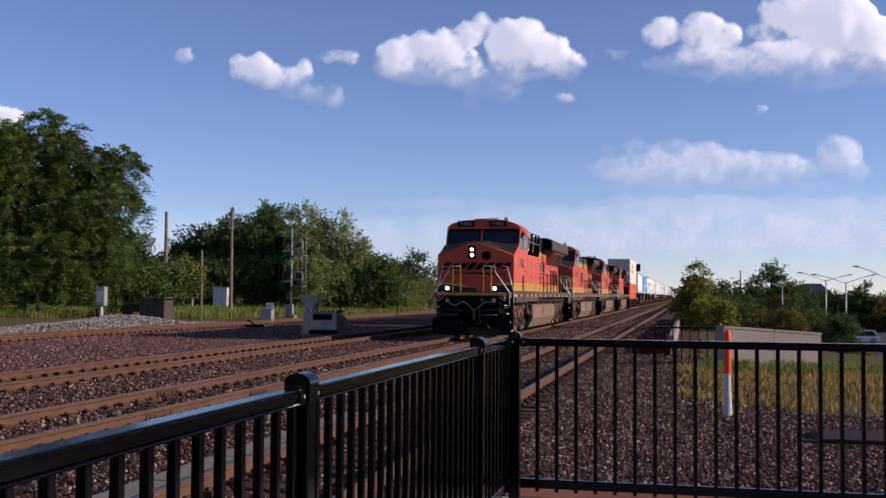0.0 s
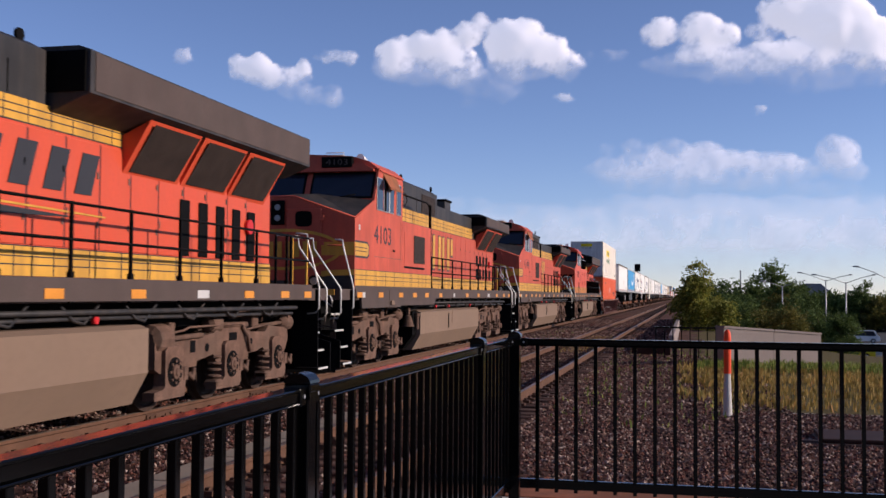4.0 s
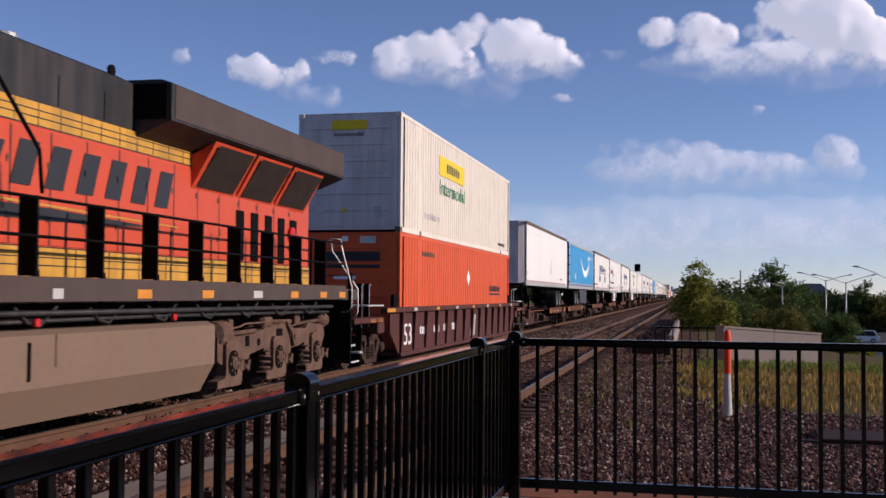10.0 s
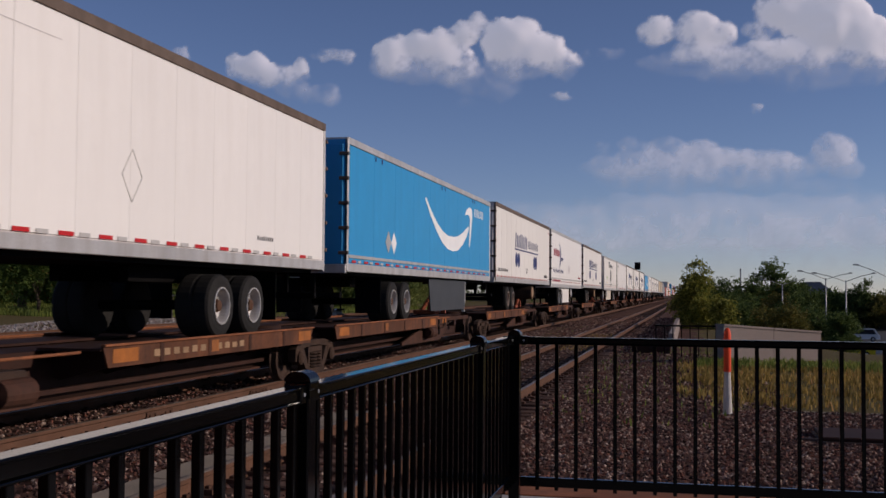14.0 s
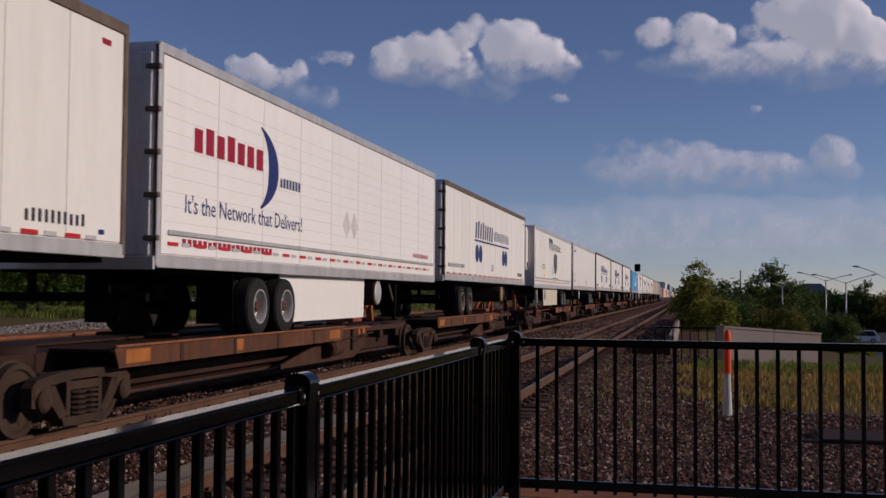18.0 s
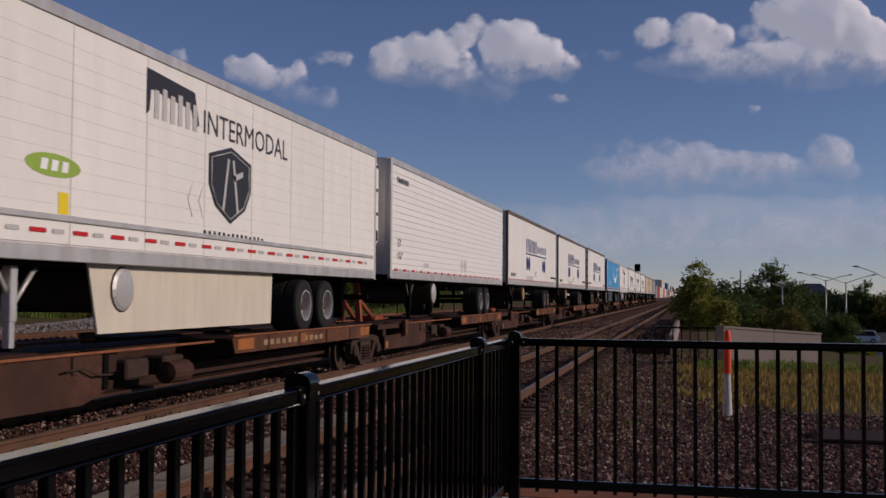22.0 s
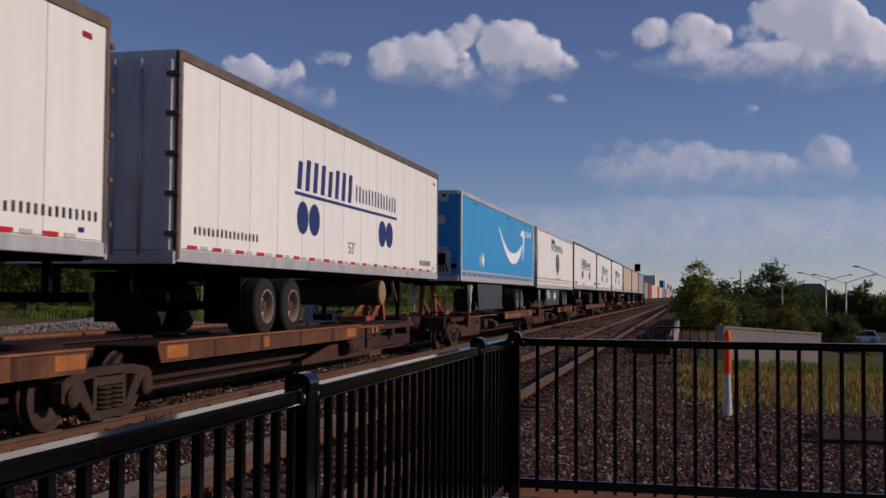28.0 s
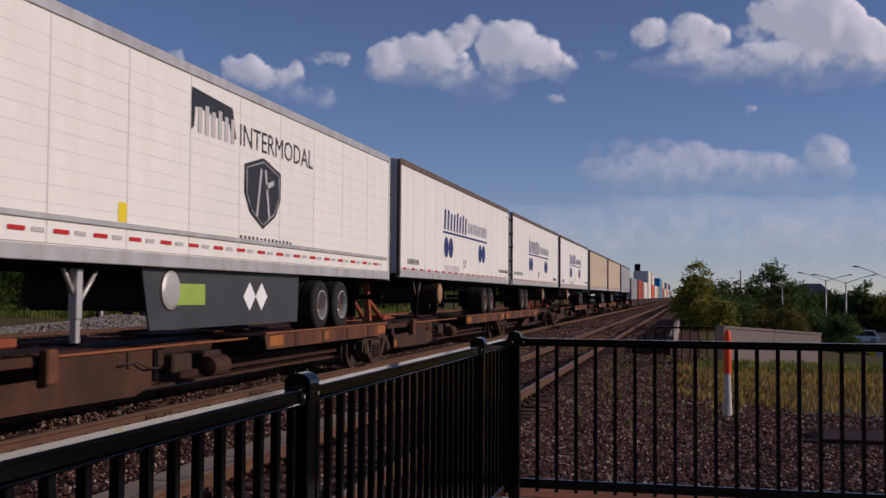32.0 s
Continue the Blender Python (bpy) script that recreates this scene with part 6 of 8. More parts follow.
    tank = part("fuel_tank", Bag().prism(tk, "y", 5.85, 13.6), M_tank, e, "dusty tan fuel tank")
    part("tank_end", Bag().prism([(x * 1.0, z) for x, z in ((-1.3, 0.6), (-1.3, 1.2), (1.3, 1.2), (1.3, 0.6), (1.05, 0.26), (-1.05, 0.26))], "y", 5.5, 5.847), M_black, tank, "dark recessed tank end")
    part("tank_pipe", Bag().turned((1.36, 5.72, 0.75), "z", [(0, 0.05), (0.3, 0.05), (0.32, 0.07), (0.4, 0.07)], 10), M_truck, tank)
    part("tank_seam", Bag().box(1.421, 1.428, 9.6, 9.63, 0.82, 1.17), M_truck, tank)
    part("tank_gauge", Bag().box(1.421, 1.44, 9.1, 9.14, 0.7, 1.1), M_black, tank)
    part("bell", Bag().turned((1.2, 5.45, 0.82), "z", [(0, 0.17), (0.03, 0.15), (0.16, 0.1), (0.26, 0.08), (0.3, 0.03)], 16), M_truck, e, "dusty hanging bell")
    part("bell_yoke", Bag().box(1.16, 1.24, 5.36, 5.54, 1.12, 1.3, 0.01), M_truck, e)
    part("underframe", Bag().box(-0.95, 0.95, 0.0, 19.4, 1.15, 1.5), M_black, e)
    pp = Bag()
    pp.tube([(1.35, 7.3, 1.4), (1.35, 19.0, 1.38)], 0.035, 6).tube([(1.28, 7.3, 1.3), (1.3, 12.0, 1.32), (1.28, 19.0, 1.28)], 0.025, 6)
    for i in range(8):
        y = 7.6 + 1.4 * i
        pp.tube([(1.3, y, 1.48), (1.34, y + 0.2, 1.3), (1.3, y + 0.5, 1.26), (1.34, y + 0.75, 1.48)], 0.02, 5)
    part("pipework", pp, M_lblack, e)
    for y in (7.7, 9.3, 12.4):
        part("filler_cap", Bag().cyl((1.36, y, 1.3), "x", 0.045, 0.05, 10), M_red, e, "small red cap")
    loco_truck(e, 2.2)
    loco_truck(e, 16.6)
    part("aerial", Bag().tube([(0.2, 2.0, 4.66), (0.2, 2.0, 4.75), (0.6, 2.0, 4.75), (0.6, 2.0, 4.66)], 0.012, 5), M_silver, e)
    part("horn", Bag().turned((0.7, 2.9, 4.74), "y", [(0, 0.1), (0.45, 0.04)], 10).box(0.6, 0.8, 3.0, 3.2, 4.6, 4.7), M_silver, e)
    part("roof_unit", Bag().box(-0.5, 0.5, 2.3, 3.3, 4.66, 4.75, 0.03), M_tan, e)
    return e


loco(41.1, "7482", True, True, "orange and black freight locomotive with yellow stripes, headlights lit")
loco(63.0, "4103", False, False, "faded orange and black freight locomotive with yellow stripes")
loco(84.7, "4144", False, False, "faded orange and black freight locomotive, yellow striped nose")
loco(106.4, "7097", True, False, "orange and black freight locomotive with yellow stripes, lights off")

# ---- freight cars ----
CT = {}


def car_truck(parent, y, name="truck"):
    """Two-axle freight truck with cast side frames and coil springs, centred on y."""
    if not CT:
        f = Bag()
        for s in (-1, 1):
            a, b = s * 0.98, s * 1.12
            f.prism([(-1.05, 0.36), (-1.05, 0.58), (-0.95, 0.66), (-0.5, 0.72), (0.5, 0.72), (0.95, 0.66), (1.05, 0.58), (1.05, 0.36), (0.9, 0.34), (0.86, 0.54), (0.5, 0.6), (-0.5, 0.6), (-0.86, 0.54), (-0.9, 0.34)], "x", a, b)
            for k in (-1, 1):
                f.prism([(k * 0.86, 0.55), (k * 0.62, 0.59), (k * 0.3, 0.14), (k * 0.45, 0.14)], "x", a, b)
                f.prism([(k * 0.3, 0.6), (k * 0.38, 0.6), (k * 0.38, 0.2), (k * 0.3, 0.2)], "x", a, b)
            f.prism([(-0.45, 0.1), (0.45, 0.1), (0.5, 0.2), (-0.5, 0.2)], "x", a - s * 0.02, b + s * 0.02)
            f.box(a, b, -0.3, 0.3, 0.5, 0.62)
        f.box(-1.05, 1.05, -0.2, 0.2, 0.42, 0.66, 0.03)
        CT["frame"] = f.mesh("side_frames", M_ctruck)
        c = Bag()
        for k in (-0.13, 0.13):
            coil(c, 1.08, k, 0.2, 0.5, 0.12, 5)
        CT["coil"] = c.mesh("spring_nest", M_ctruck)
        CT["cap"] = Bag().turned((1.0, 0, 0.42), "x", [(0, 0.13), (0.16, 0.125), (0.19, 0.09), (0.2, 0.05)], 14).box(0.96, 1.13, -0.17, 0.17, 0.44, 0.6, 0.02).mesh("bearing_cap", M_ctruck)
    e = part(name, CT["frame"], None, parent, at=(0, y, 0))
    part("spring_nest", CT["coil"], None, e)
    for k in (-0.86, 0.86):
        wheelset(WS_CAR, 0.42, e, k)
        part("bearing_cap", CT["cap"], None, e, at=(0, k, 0))


def spine_unit(at, span, lead, breaks, label):
    """One unit of an articulated spine car. lead: the trailer's wheels stand at its leading end. breaks: it starts a new car."""
    e = rolling("spine_car", label, "flat car", at, "spine cars")
    y0, y1 = -1.35, span - 1.35
    m = lambda y: span - 2.7 - y if lead else y      # mirrors the layout end for end
    part("spine_beam", Bag().box(-0.4, 0.4, y0 + 0.1, y1 - 0.1, 0.26, 0.89, 0.01), M_car, e)
    if lead:
        web = [(3.6, 0.93), (6.4, 0.93), (6.4, 0.72), (9.0, 0.35), (9.0, 0.28), (4.7, 0.26), (3.9, 0.52)]
    else:
        web = [(0.7, 0.3), (4.4, 0.27), (5.0, 0.42), (5.0, 0.86), (2.3, 0.86), (2.3, 0.64), (0.7, 0.62)]
    da, la, lb = (6.4, 3.6, 6.4) if lead else (8.0, 2.3, 8.0)
    for s in (-1, 1):
        part("beam_web", Bag().prism([(m(y), z) for y, z in web], "x", s * 0.92, s * 0.97), M_web, e)
        part("neck_rail", Bag().box(s * 0.86, s * 0.92, min(m(0.3), m(la)), max(m(0.3), m(la)), 0.78, 0.9, 0.01), M_web, e)
        part("bottom_flange", Bag().box(s * 0.4, s * 0.66, y0 + 1.6, y1 - 1.6, 0.27, 0.31, 0.004), M_web, e)
        a, b = sorted((m(da), m(15.3)))
        part("deck_plate", Bag().box(s * 0.41, s * 1.26, a, b, 0.9, 0.935, 0.004), M_car, e)
        edge = part("deck_edge", Bag().box(s * 1.26, s * 1.33, a, b, 0.955, 0.985, 0.006), M_deck, e, "rust-orange worn deck edge")
        if s > 0:
            for k in (0.03, 0.4, 0.9):
                part("reflector", Bag().box(1.296, 1.3, a + (b - a) * k, a + (b - a) * k + (0.3 if k == 0.4 else 0.62), 0.75, 0.92), M_apanel, edge, "dirty amber panel")
        part("deck_fascia", Bag().prism([(a, 0.955), (b, 0.955), (b - 0.12, 0.7), (a + 0.12, 0.7)], "x", s * 1.27, s * 1.295), M_fascia, e, "rust-streaked deck side")
        for k in range(1, 5):
            part("fascia_rib", Bag().box(s * 1.295, s * 1.305, a + (b - a) * k / 5 - 0.05, a + (b - a) * k / 5 + 0.05, 0.7, 0.95, 0.003), M_web, e)
        if s > 0 and breaks:
            pieces("code_bar", bars(Bag(), 1.2955, a + 1.2, a + 4.2, 0.78, 0.87, 11, 0, 0.4, 7), M_rimold, e)
        part("lower_rail", Bag().box(s * 0.55, s * 0.62, min(a, b) - 0.5, max(a, b), 0.38, 0.44), M_car, e)
        for i in range(7):
            yy = a + 0.4 + (b - a - 0.8) * i / 6
            part("outrigger", Bag().prism([(0.4 * s, 0.55), (0.5 * s, 0.52), (1.26 * s, 0.72), (1.26 * s, 0.898), (0.4 * s, 0.898)], "y", yy - 0.03, yy + 0.03), M_car, e)
        for yy in (0.9, 2.3, 5.2):
            part("bracket", Bag().box(s * 0.5, s * 0.91, m(yy) - 0.12, m(yy) + 0.12, 0.6, 0.9, 0.02), M_car, e)
    for s in (-1, 1):
        part("side_ledge", Bag().box(s * 0.975, s * 1.02, min(m(la), m(lb)), max(m(la), m(lb)), 0.87, 0.905, 0.01), M_deck, e)
        if not lead:
            part("end_bracket", Bag().box(s * 0.972, s * 1.1, m(2.2), m(2.42), 0.58, 0.98, 0.02), M_fascia, e)
            part("web_tag", Bag().box(s * 0.972, s * 0.976, m(0.8), m(0.98), 0.34, 0.5), M_apanel, e)
            for yy in (5.6, 6.6):
                part("valve_box", Bag().box(s * 0.7, s * 1.05, m(yy) - 0.3, m(yy) + 0.3, 0.5, 0.76, 0.03), M_ctruck, e)
        else:
            part("web_tag", Bag().box(s * 0.972, s * 0.976, m(3.9), m(4.4), 0.72, 0.88), M_apanel, e)
            part("hand_rod", Bag().tube([(s * 1.05, m(5.9), 0.66), (s * 1.06, m(4.4), 0.74), (s * 1.05, m(3.5), 0.76)], 0.014, 5), M_ctruck, e)
        part("rib_plate", Bag().box(s * 0.97, s * 1.0, m(4.9) - 0.06, m(4.9) + 0.06, 0.42, 0.86, 0.01), M_black, e)
        part("rib_plate", Bag().box(s * 0.97, s * 1.0, m(4.2) - 0.05, m(4.2) + 0.05, 0.64, 0.86, 0.01), M_ctruck, e)
    # Trailer hitch: an A-frame that carries the king pin.
    k = m(1.0)
    d = -1 if lead else 1
    ht = part("hitch", Bag().prism([(-0.3, 0.96), (-0.16, 0.96), (-0.1, 1.9), (-0.22, 1.9)], "y", k - 0.08, k + 0.08).prism([(0.3, 0.96), (0.16, 0.96), (0.1, 1.9), (0.22, 1.9)], "y", k - 0.08, k + 0.08), M_hitch, e, "rust-red steel trailer hitch")
    part("strut", Bag().tube([(-0.2, k, 1.5), (-0.25, k + d * 1.1, 1.02)], 0.07, 4).tube([(0.2, k, 1.5), (0.25, k + d * 1.1, 1.02)], 0.07, 4), M_hitch, ht)
    part("hitch_foot", Bag().box(-0.34, 0.34, k + d * 1.05, k + d * 1.75, 0.96, 1.08, 0.02), M_hitch, ht, "worn red hitch foot")
    part("hitch_plate", Bag().box(-0.4, 0.4, k - 0.35, k + 0.35, 1.9, 1.98, 0.02), M_ctruck, ht)
    part("brake_cylinder", Bag().turned((1.12, m(6.2), 0.54), "y", [(0, 0.06), (0.02 * d, 0.15), (0.56 * d, 0.16), (0.62 * d, 0.1)], 16), M_web, e)
    part("brake_pipe", Bag().tube([(1.02, m(5.0), 0.6), (1.06, m(4.6), 0.62), (1.04, m(4.3), 0.72), (1.05, m(3.9), 0.7)], 0.014, 6), M_ctruck, e)
    part("articulation", Bag().turned((0, y0, 0.6), "z", [(0, 0.4), (0.38, 0.4)], 16), M_car, e)
    if breaks:
        car_truck(e, y0 + 1.15)
        part("end_sill", Bag().box(-1.1, 1.1, y0 - 0.1, y0 + 0.12, 0.62, 0.95, 0.02), M_car, e)
        part("end_ladder", Bag().tube([(1.1, y0, 0.35), (1.1, y0, 1.6)], 0.02, 6).tube([(0.7, y0, 0.35), (0.7, y0, 1.6)], 0.02, 6).tube([(0.7, y0, 0.4), (1.1, y0, 0.4)], 0.018, 5).tube([(0.7, y0, 0.75), (1.1, y0, 0.75)], 0.018, 5).tube([(0.7, y0, 1.1), (1.1, y0, 1.1)], 0.018, 5).tube([(0.7, y0, 1.55), (1.1, y0, 1.55)], 0.018, 5), M_car, e)
        part("brake_wheel", Bag().turned((-0.8, y0 + 0.05, 1.75), "y", [(0, 0.28), (0.02, 0.3), (0.04, 0.28), (0.03, 0.24), (0.0, 0.24)], 18).box(-0.82, -0.78, y0 + 0.06, y0 + 0.1, 0.95, 1.78), M_car, e)
        part("coupler", Bag().box(-0.16, 0.16, y0 - 0.55, y0 - 0.1, 0.7, 0.98, 0.04), M_truck, e)
    else:
        car_truck(e, y0)
    return e


WT = {}


def tyre_pair(parent, y, old, r=0.47):
    key = "old" if old else "new"
    if key not in WT:
        WT["tyre"] = Bag().turned((0.72, 0, 0), "x", [(0, r - 0.08), (0.02, r - 0.02), (0.06, r), (0.24, r), (0.28, r - 0.02), (0.31, r), (0.5, r), (0.54, r - 0.02), (0.56, r - 0.1), (0.555, r * 0.6), (0.3, r * 0.58)], 30).mesh("tyre", M_tyre)
        WT[key] = Bag().turned((1.275, 0, 0), "x", [(-0.3, 0.05), (-0.3, r * 0.58), (0.014, r * 0.595), (0.014, r * 0.55), (-0.03, r * 0.52), (-0.13, r * 0.49), (-0.16, r * 0.3), (-0.17, 0.1)], 26).mesh("rim", M_rimdirty if old else M_rim)
        hb = Bag().turned((1.11, 0, 0), "x", [(0, r * 0.3), (0.02, r * 0.3), (0.03, r * 0.2), (0.13, r * 0.18), (0.15, 0.03)], 16)
        for q in range(8):
            hb.cyl((1.12, 0.26 * r * math.cos(q * 0.785), 0.26 * r * math.sin(q * 0.785)), "x", 0.018, 0.05, 6)
        WT["hub"] = hb.mesh("hub", M_hub)
    w = part("tyre", WT["tyre"], None, parent, at=(0, y, 0.94 + r))
    part("hub", WT["hub"], None, w, "rusty wheel hub" if old else "")
    part("rim", WT[key], None, w, "rusty wheel rim" if old else "bright aluminium wheel rim")
    part("far_tyre", WT["tyre"], None, parent, at=(0, y, 0.94 + r)).rotation_euler = (0, 0, math.pi)


def trailer(at, L, kind, lead, label, top=4.86, seed=1, off=0.0):
    """A road trailer on its spine car. lead: its rear doors and wheels lead."""
    e = rolling("semi_trailer", label, "semi-trailer", at, "semi-trailers")
    rr = random.Random(seed)
    paint = {"blue": M_blue, "plain": M_white2, "grid": M_white2, "reefer": M_white2, "tan": M_tan, "grey": M_grey}.get(kind, M_white)
    endp = {"blue": M_blue, "tan": M_tan, "grey": M_grey}.get(kind, M_endwhite)
    z0, z1 = {"grid": 1.95, "prime": 1.96, "reefer": 1.99}.get(kind, 2.04), top
    m = lambda y: L - y if lead else y               # y counted from the nose end
    # Shell with rounded front corners.
    c = 0.34 if kind == "plain" or seed == 9 else 0.14
    pts = [(-1.28, L), (1.28, L), (1.28, c), (1.28 - 0.29 * c, 0.29 * c), (1.28 - c, 0.0), (-1.28 + c, 0.0), (-1.28 + 0.29 * c, 0.29 * c), (-1.28, c)]
    if lead:
        pts = [(x, L - y) for x, y in pts]
    part("shell", Bag().prism(pts, "z", z0 + 0.1, z1 - 0.02), endp, e)
    part("roof", Bag().prism([(x * 0.995, 0.01 + y * 0.998) for x, y in pts], "z", z1 - 0.019, z1 + 0.02), M_alu, e, "dirty aluminium roof sheet")
    n = 13 if kind in ("panel", "plain", "tan", "grey") else 9
    if kind == "reefer":
        hs = (z1 - 0.12 - z0 - 0.22) / 16
        me = Bag().box(1.281, 1.293, 0.1, L - 0.1, 0, hs - 0.012, 0.004).mesh("side_panel", paint)
        for i in range(16):
            part("side_panel", me, None, e, at=(0, 0, z0 + 0.2 + hs * i))
    else:
        w = (L - 0.24) / n
        gap = {"plain": 0.002, "blue": 0.003}.get(kind, 0.006)
        me = Bag().box(1.281, 1.294, gap, w - gap, z0 + 0.19, z1 - 0.13, 0.003).mesh("side_panel", paint)
        for i in range(n):
            part("side_panel", me, None, e, at=(0, 0.12 + w * i, 0))
    if kind == "panel":
        rv = Bag()
        for i in range(1, n):
            y = 0.12 + w * i
            rv.box(1.2945, 1.296, y - 0.004, y + 0.004, z0 + 0.22, z1 - 0.16)
        pieces("rivet_seam", rv, M_endwhite, e)
    if kind in ("grid", "prime"):
        ln = Bag()
        for i in range(10):
            z = z0 + 0.62 + 0.2 * i
            if z < z1 - 0.2:
                ln.box(1.2945, 1.2955, 0.2, L - 0.2, z, z + 0.006)
        for i in range(1, 9):
            ln.box(1.2945, 1.2955, 0.12 + w * i - 0.004, 0.12 + w * i + 0.004, z0 + 0.5, z1 - 0.16)
        pieces("panel_line", ln, M_endwhite, e)
        part("rub_rail", Bag().box(1.295, 1.325, 0.3, L - 0.3, z0 + 0.44, z0 + 0.51, 0.01), M_alu, e, "grey rub rail")
    if kind == "blue":
        part("rub_rail", Bag().box(1.295, 1.315, 0.1, L - 0.1, z0 + 0.28, z0 + 0.35, 0.006), M_alu, e)
    trim = M_trim if kind in ("panel", "tan", "grey", "plain") else M_alu
    for s in (-1, 1):
        part("top_rail", Bag().box(s * 1.282, s * 1.306, 0.02, L - 0.02, z1 - 0.12, z1 + 0.025, 0.008), trim, e, "worn brown top rail" if trim is M_trim else "aluminium top rail")
        part("bottom_rail", Bag().box(s * 1.2, s * 1.302, 0.03, L - 0.03, z0, z0 + 0.17, 0.008), M_alu, e, "dull aluminium bottom rail")
        for y in (0.0, L - 0.09):
            if c > 0.2 and (y > 1) == lead:
                continue
            part("corner_post", Bag().box(s * 1.22, s * 1.303, y, y + 0.09, z0 + 0.02, z1, 0.015), M_alu if kind in ("blue", "grid", "prime", "reefer", "plain") else trim, e)
    # Red and white reflector strips along the bottom rail.
    k = 18
    zr = z0 + (0.19 if kind not in ("grid", "prime") else 0.3)
    ra, rb = Bag().box(1.3035, 1.306, 0, 0.3, zr, zr + 0.05).mesh("reflector", M_red), Bag().box(1.3035, 1.306, 0, 0.22, zr, zr + 0.05).mesh("reflector", M_refl)
    for i in range(k):
        y = 0.3 + (L - 0.8) * i / k
        part("reflector", ra, None, e, at=(0, y, 0))
        part("reflector", rb, None, e, at=(0, y + 0.42, 0))
    # Nose end.
    s = -1 if lead else 1

    def nb(x0, x1, d0, d1, a, b, bev=0.0):
        return Bag().box(x0, x1, m(-d0), m(-d1), a, b, bev)

    if kind in ("reefer", "prime"):
        u = part("cooling_unit", nb(-0.95, 0.98, 0.0, 0.5, 2.75, 4.7, 0.06), M_white2, e, "white refrigeration unit")
        part("unit_grille", nb(-0.96, 0.58, 0.5, 0.52, 3.62, 4.68, 0.02), M_black, u)
        part("unit_side", nb(0.6, 1.0, 0.02, 0.53, 2.8, 4.55, 0.04), M_white2, u)
        part("unit_panel", Bag().box(1.001, 1.006, m(-0.4), m(-0.12), 2.85, 3.1), M_black, u)
        part("unit_panel", nb(0.68, 0.9, 0.531, 0.54, 2.95, 3.12), M_black, u)
        part("unit_door_gap", nb(-0.2, -0.185, 0.5, 0.505, 2.8, 3.72), M_ink, u)
    elif kind == "blue":
        part("nose_top_rail", nb(-1.21, 1.21, 0.001, 0.03, z1 - 0.1, z1 + 0.02, 0.008), M_alu, e, "worn aluminium front rail")
        part("nose_sill", nb(-1.21, 1.21, 0.001, 0.03, z0, z0 + 0.17, 0.008), M_alu, e, "dull aluminium front sill")
        lp = part("lamp_plate", nb(0.59, 0.89, 0.001, 0.012, 4.46, 4.75, 0.005), M_alu, e, "pale square plate with a dark lamp")
        part("marker_lamp", nb(0.69, 0.78, 0.012, 0.03, 4.62, 4.7, 0.004), M_black, lp)
        part("lamp_cable", Bag().tube([(0.72, m(-0.02), 4.5), (0.56, m(-0.02), 4.48), (0.54, m(-0.02), 4.4)], 0.012, 5), M_black, lp)
        bx = part("connector_box", nb(0.38, 0.94, 0.001, 0.008, 2.27, 2.95, 0.003), M_endwhite, e, "open connector recess with hoses")
        for x0, x1, a, b in ((0.36, 0.41, 2.25, 2.97), (0.91, 0.96, 2.25, 2.97), (0.41, 0.91, 2.92, 2.97), (0.41, 0.91, 2.25, 2.3)):
            part("box_frame", nb(x0, x1, 0.001, 0.03, a, b, 0.005), M_alu, bx)
        part("socket", Bag().turned((0.68, m(-0.009), 2.76), "y", [(0, 0.14), (m(-0.03) - m(0), 0.13), (m(-0.05) - m(0), 0.08)], 14), M_black, bx)
        part("socket_body", nb(0.55, 0.8, 0.009, 0.025, 2.56, 2.88, 0.02), M_black, bx)
        for k in (-0.16, -0.04, 0.05, 0.16):
            part("hose", Bag().tube([(0.68 + k * 0.3, m(-0.03), 2.6), (0.68 + k, m(-0.05), 2.5), (0.68 + k * 1.2, m(-0.03), 2.32)], 0.02, 6), M_black, bx)
        part("gladhand", nb(0.99, 1.15, 0.001, 0.05, 2.42, 2.58, 0.03), M_black, e)
        part("diamond_placard", Bag().prism([(-0.38, 2.72), (-0.16, 2.5), (0.06, 2.72), (-0.16, 2.94)], "y", m(-0.001), m(-0.012)), M_alu, e, "grey diamond placard holder")
        part("data_plate", nb(-0.22, 0.26, 0.001, 0.008, 2.3, 2.46), M_alu, e)
        for i in range(9):
            part("dark_bar", nb(-0.55 + 0.12 * i, -0.47 + 0.12 * i, 0.001, 0.004, 3.38, 3.49), M_lblack, e)
        for i in range(4):
            part("code_bar", nb(0.46 + 0.105 * i, 0.54 + 0.105 * i, 0.001, 0.004, 2.99, 3.1), M_alu, e)
    else:
        part("nose_plate", nb(-0.9, -0.2, 0.001, 0.012, 2.55, 2.95), M_trim, e, "rusty square vent plate") if kind == "plain" else None
        g = part("connector_box", nb(0.15, 0.55, 0.001, 0.05, 2.5, 2.95, 0.02), M_black if kind != "plain" else M_trim, e)
        part("marker_lamp", nb(-0.15, 0.15, 0.001, 0.03, z1 - 0.22, z1 - 0.14), M_navy, e)
        part("gladhand", nb(-0.5, -0.35, 0.001, 0.06, 2.6, 2.7), M_red, e)
        if kind == "plain":
            # The code on the nose is left as plain bars.
            q = Bag()
            for i in range(10):
                q.box(-0.62 + 0.12 * i, -0.62 + 0.12 * i + (0.1 if i < 4 else 0.06), m(0.0005) - 0.004, m(0.0005), 3.72, 3.84)
            pieces("code_bar", q, M_ink, e)
            part("vent", nb(-0.2, 0.15, 0.001, 0.04, z1 - 0.55, z1 - 0.48, 0.01), M_black, e)
    # Door end.
    dd = part("door", Bag().box(-1.2, -0.01, m(L - 0.01), m(L + 0.03), z0 + 0.16, z1 - 0.12, 0.01), endp, e)
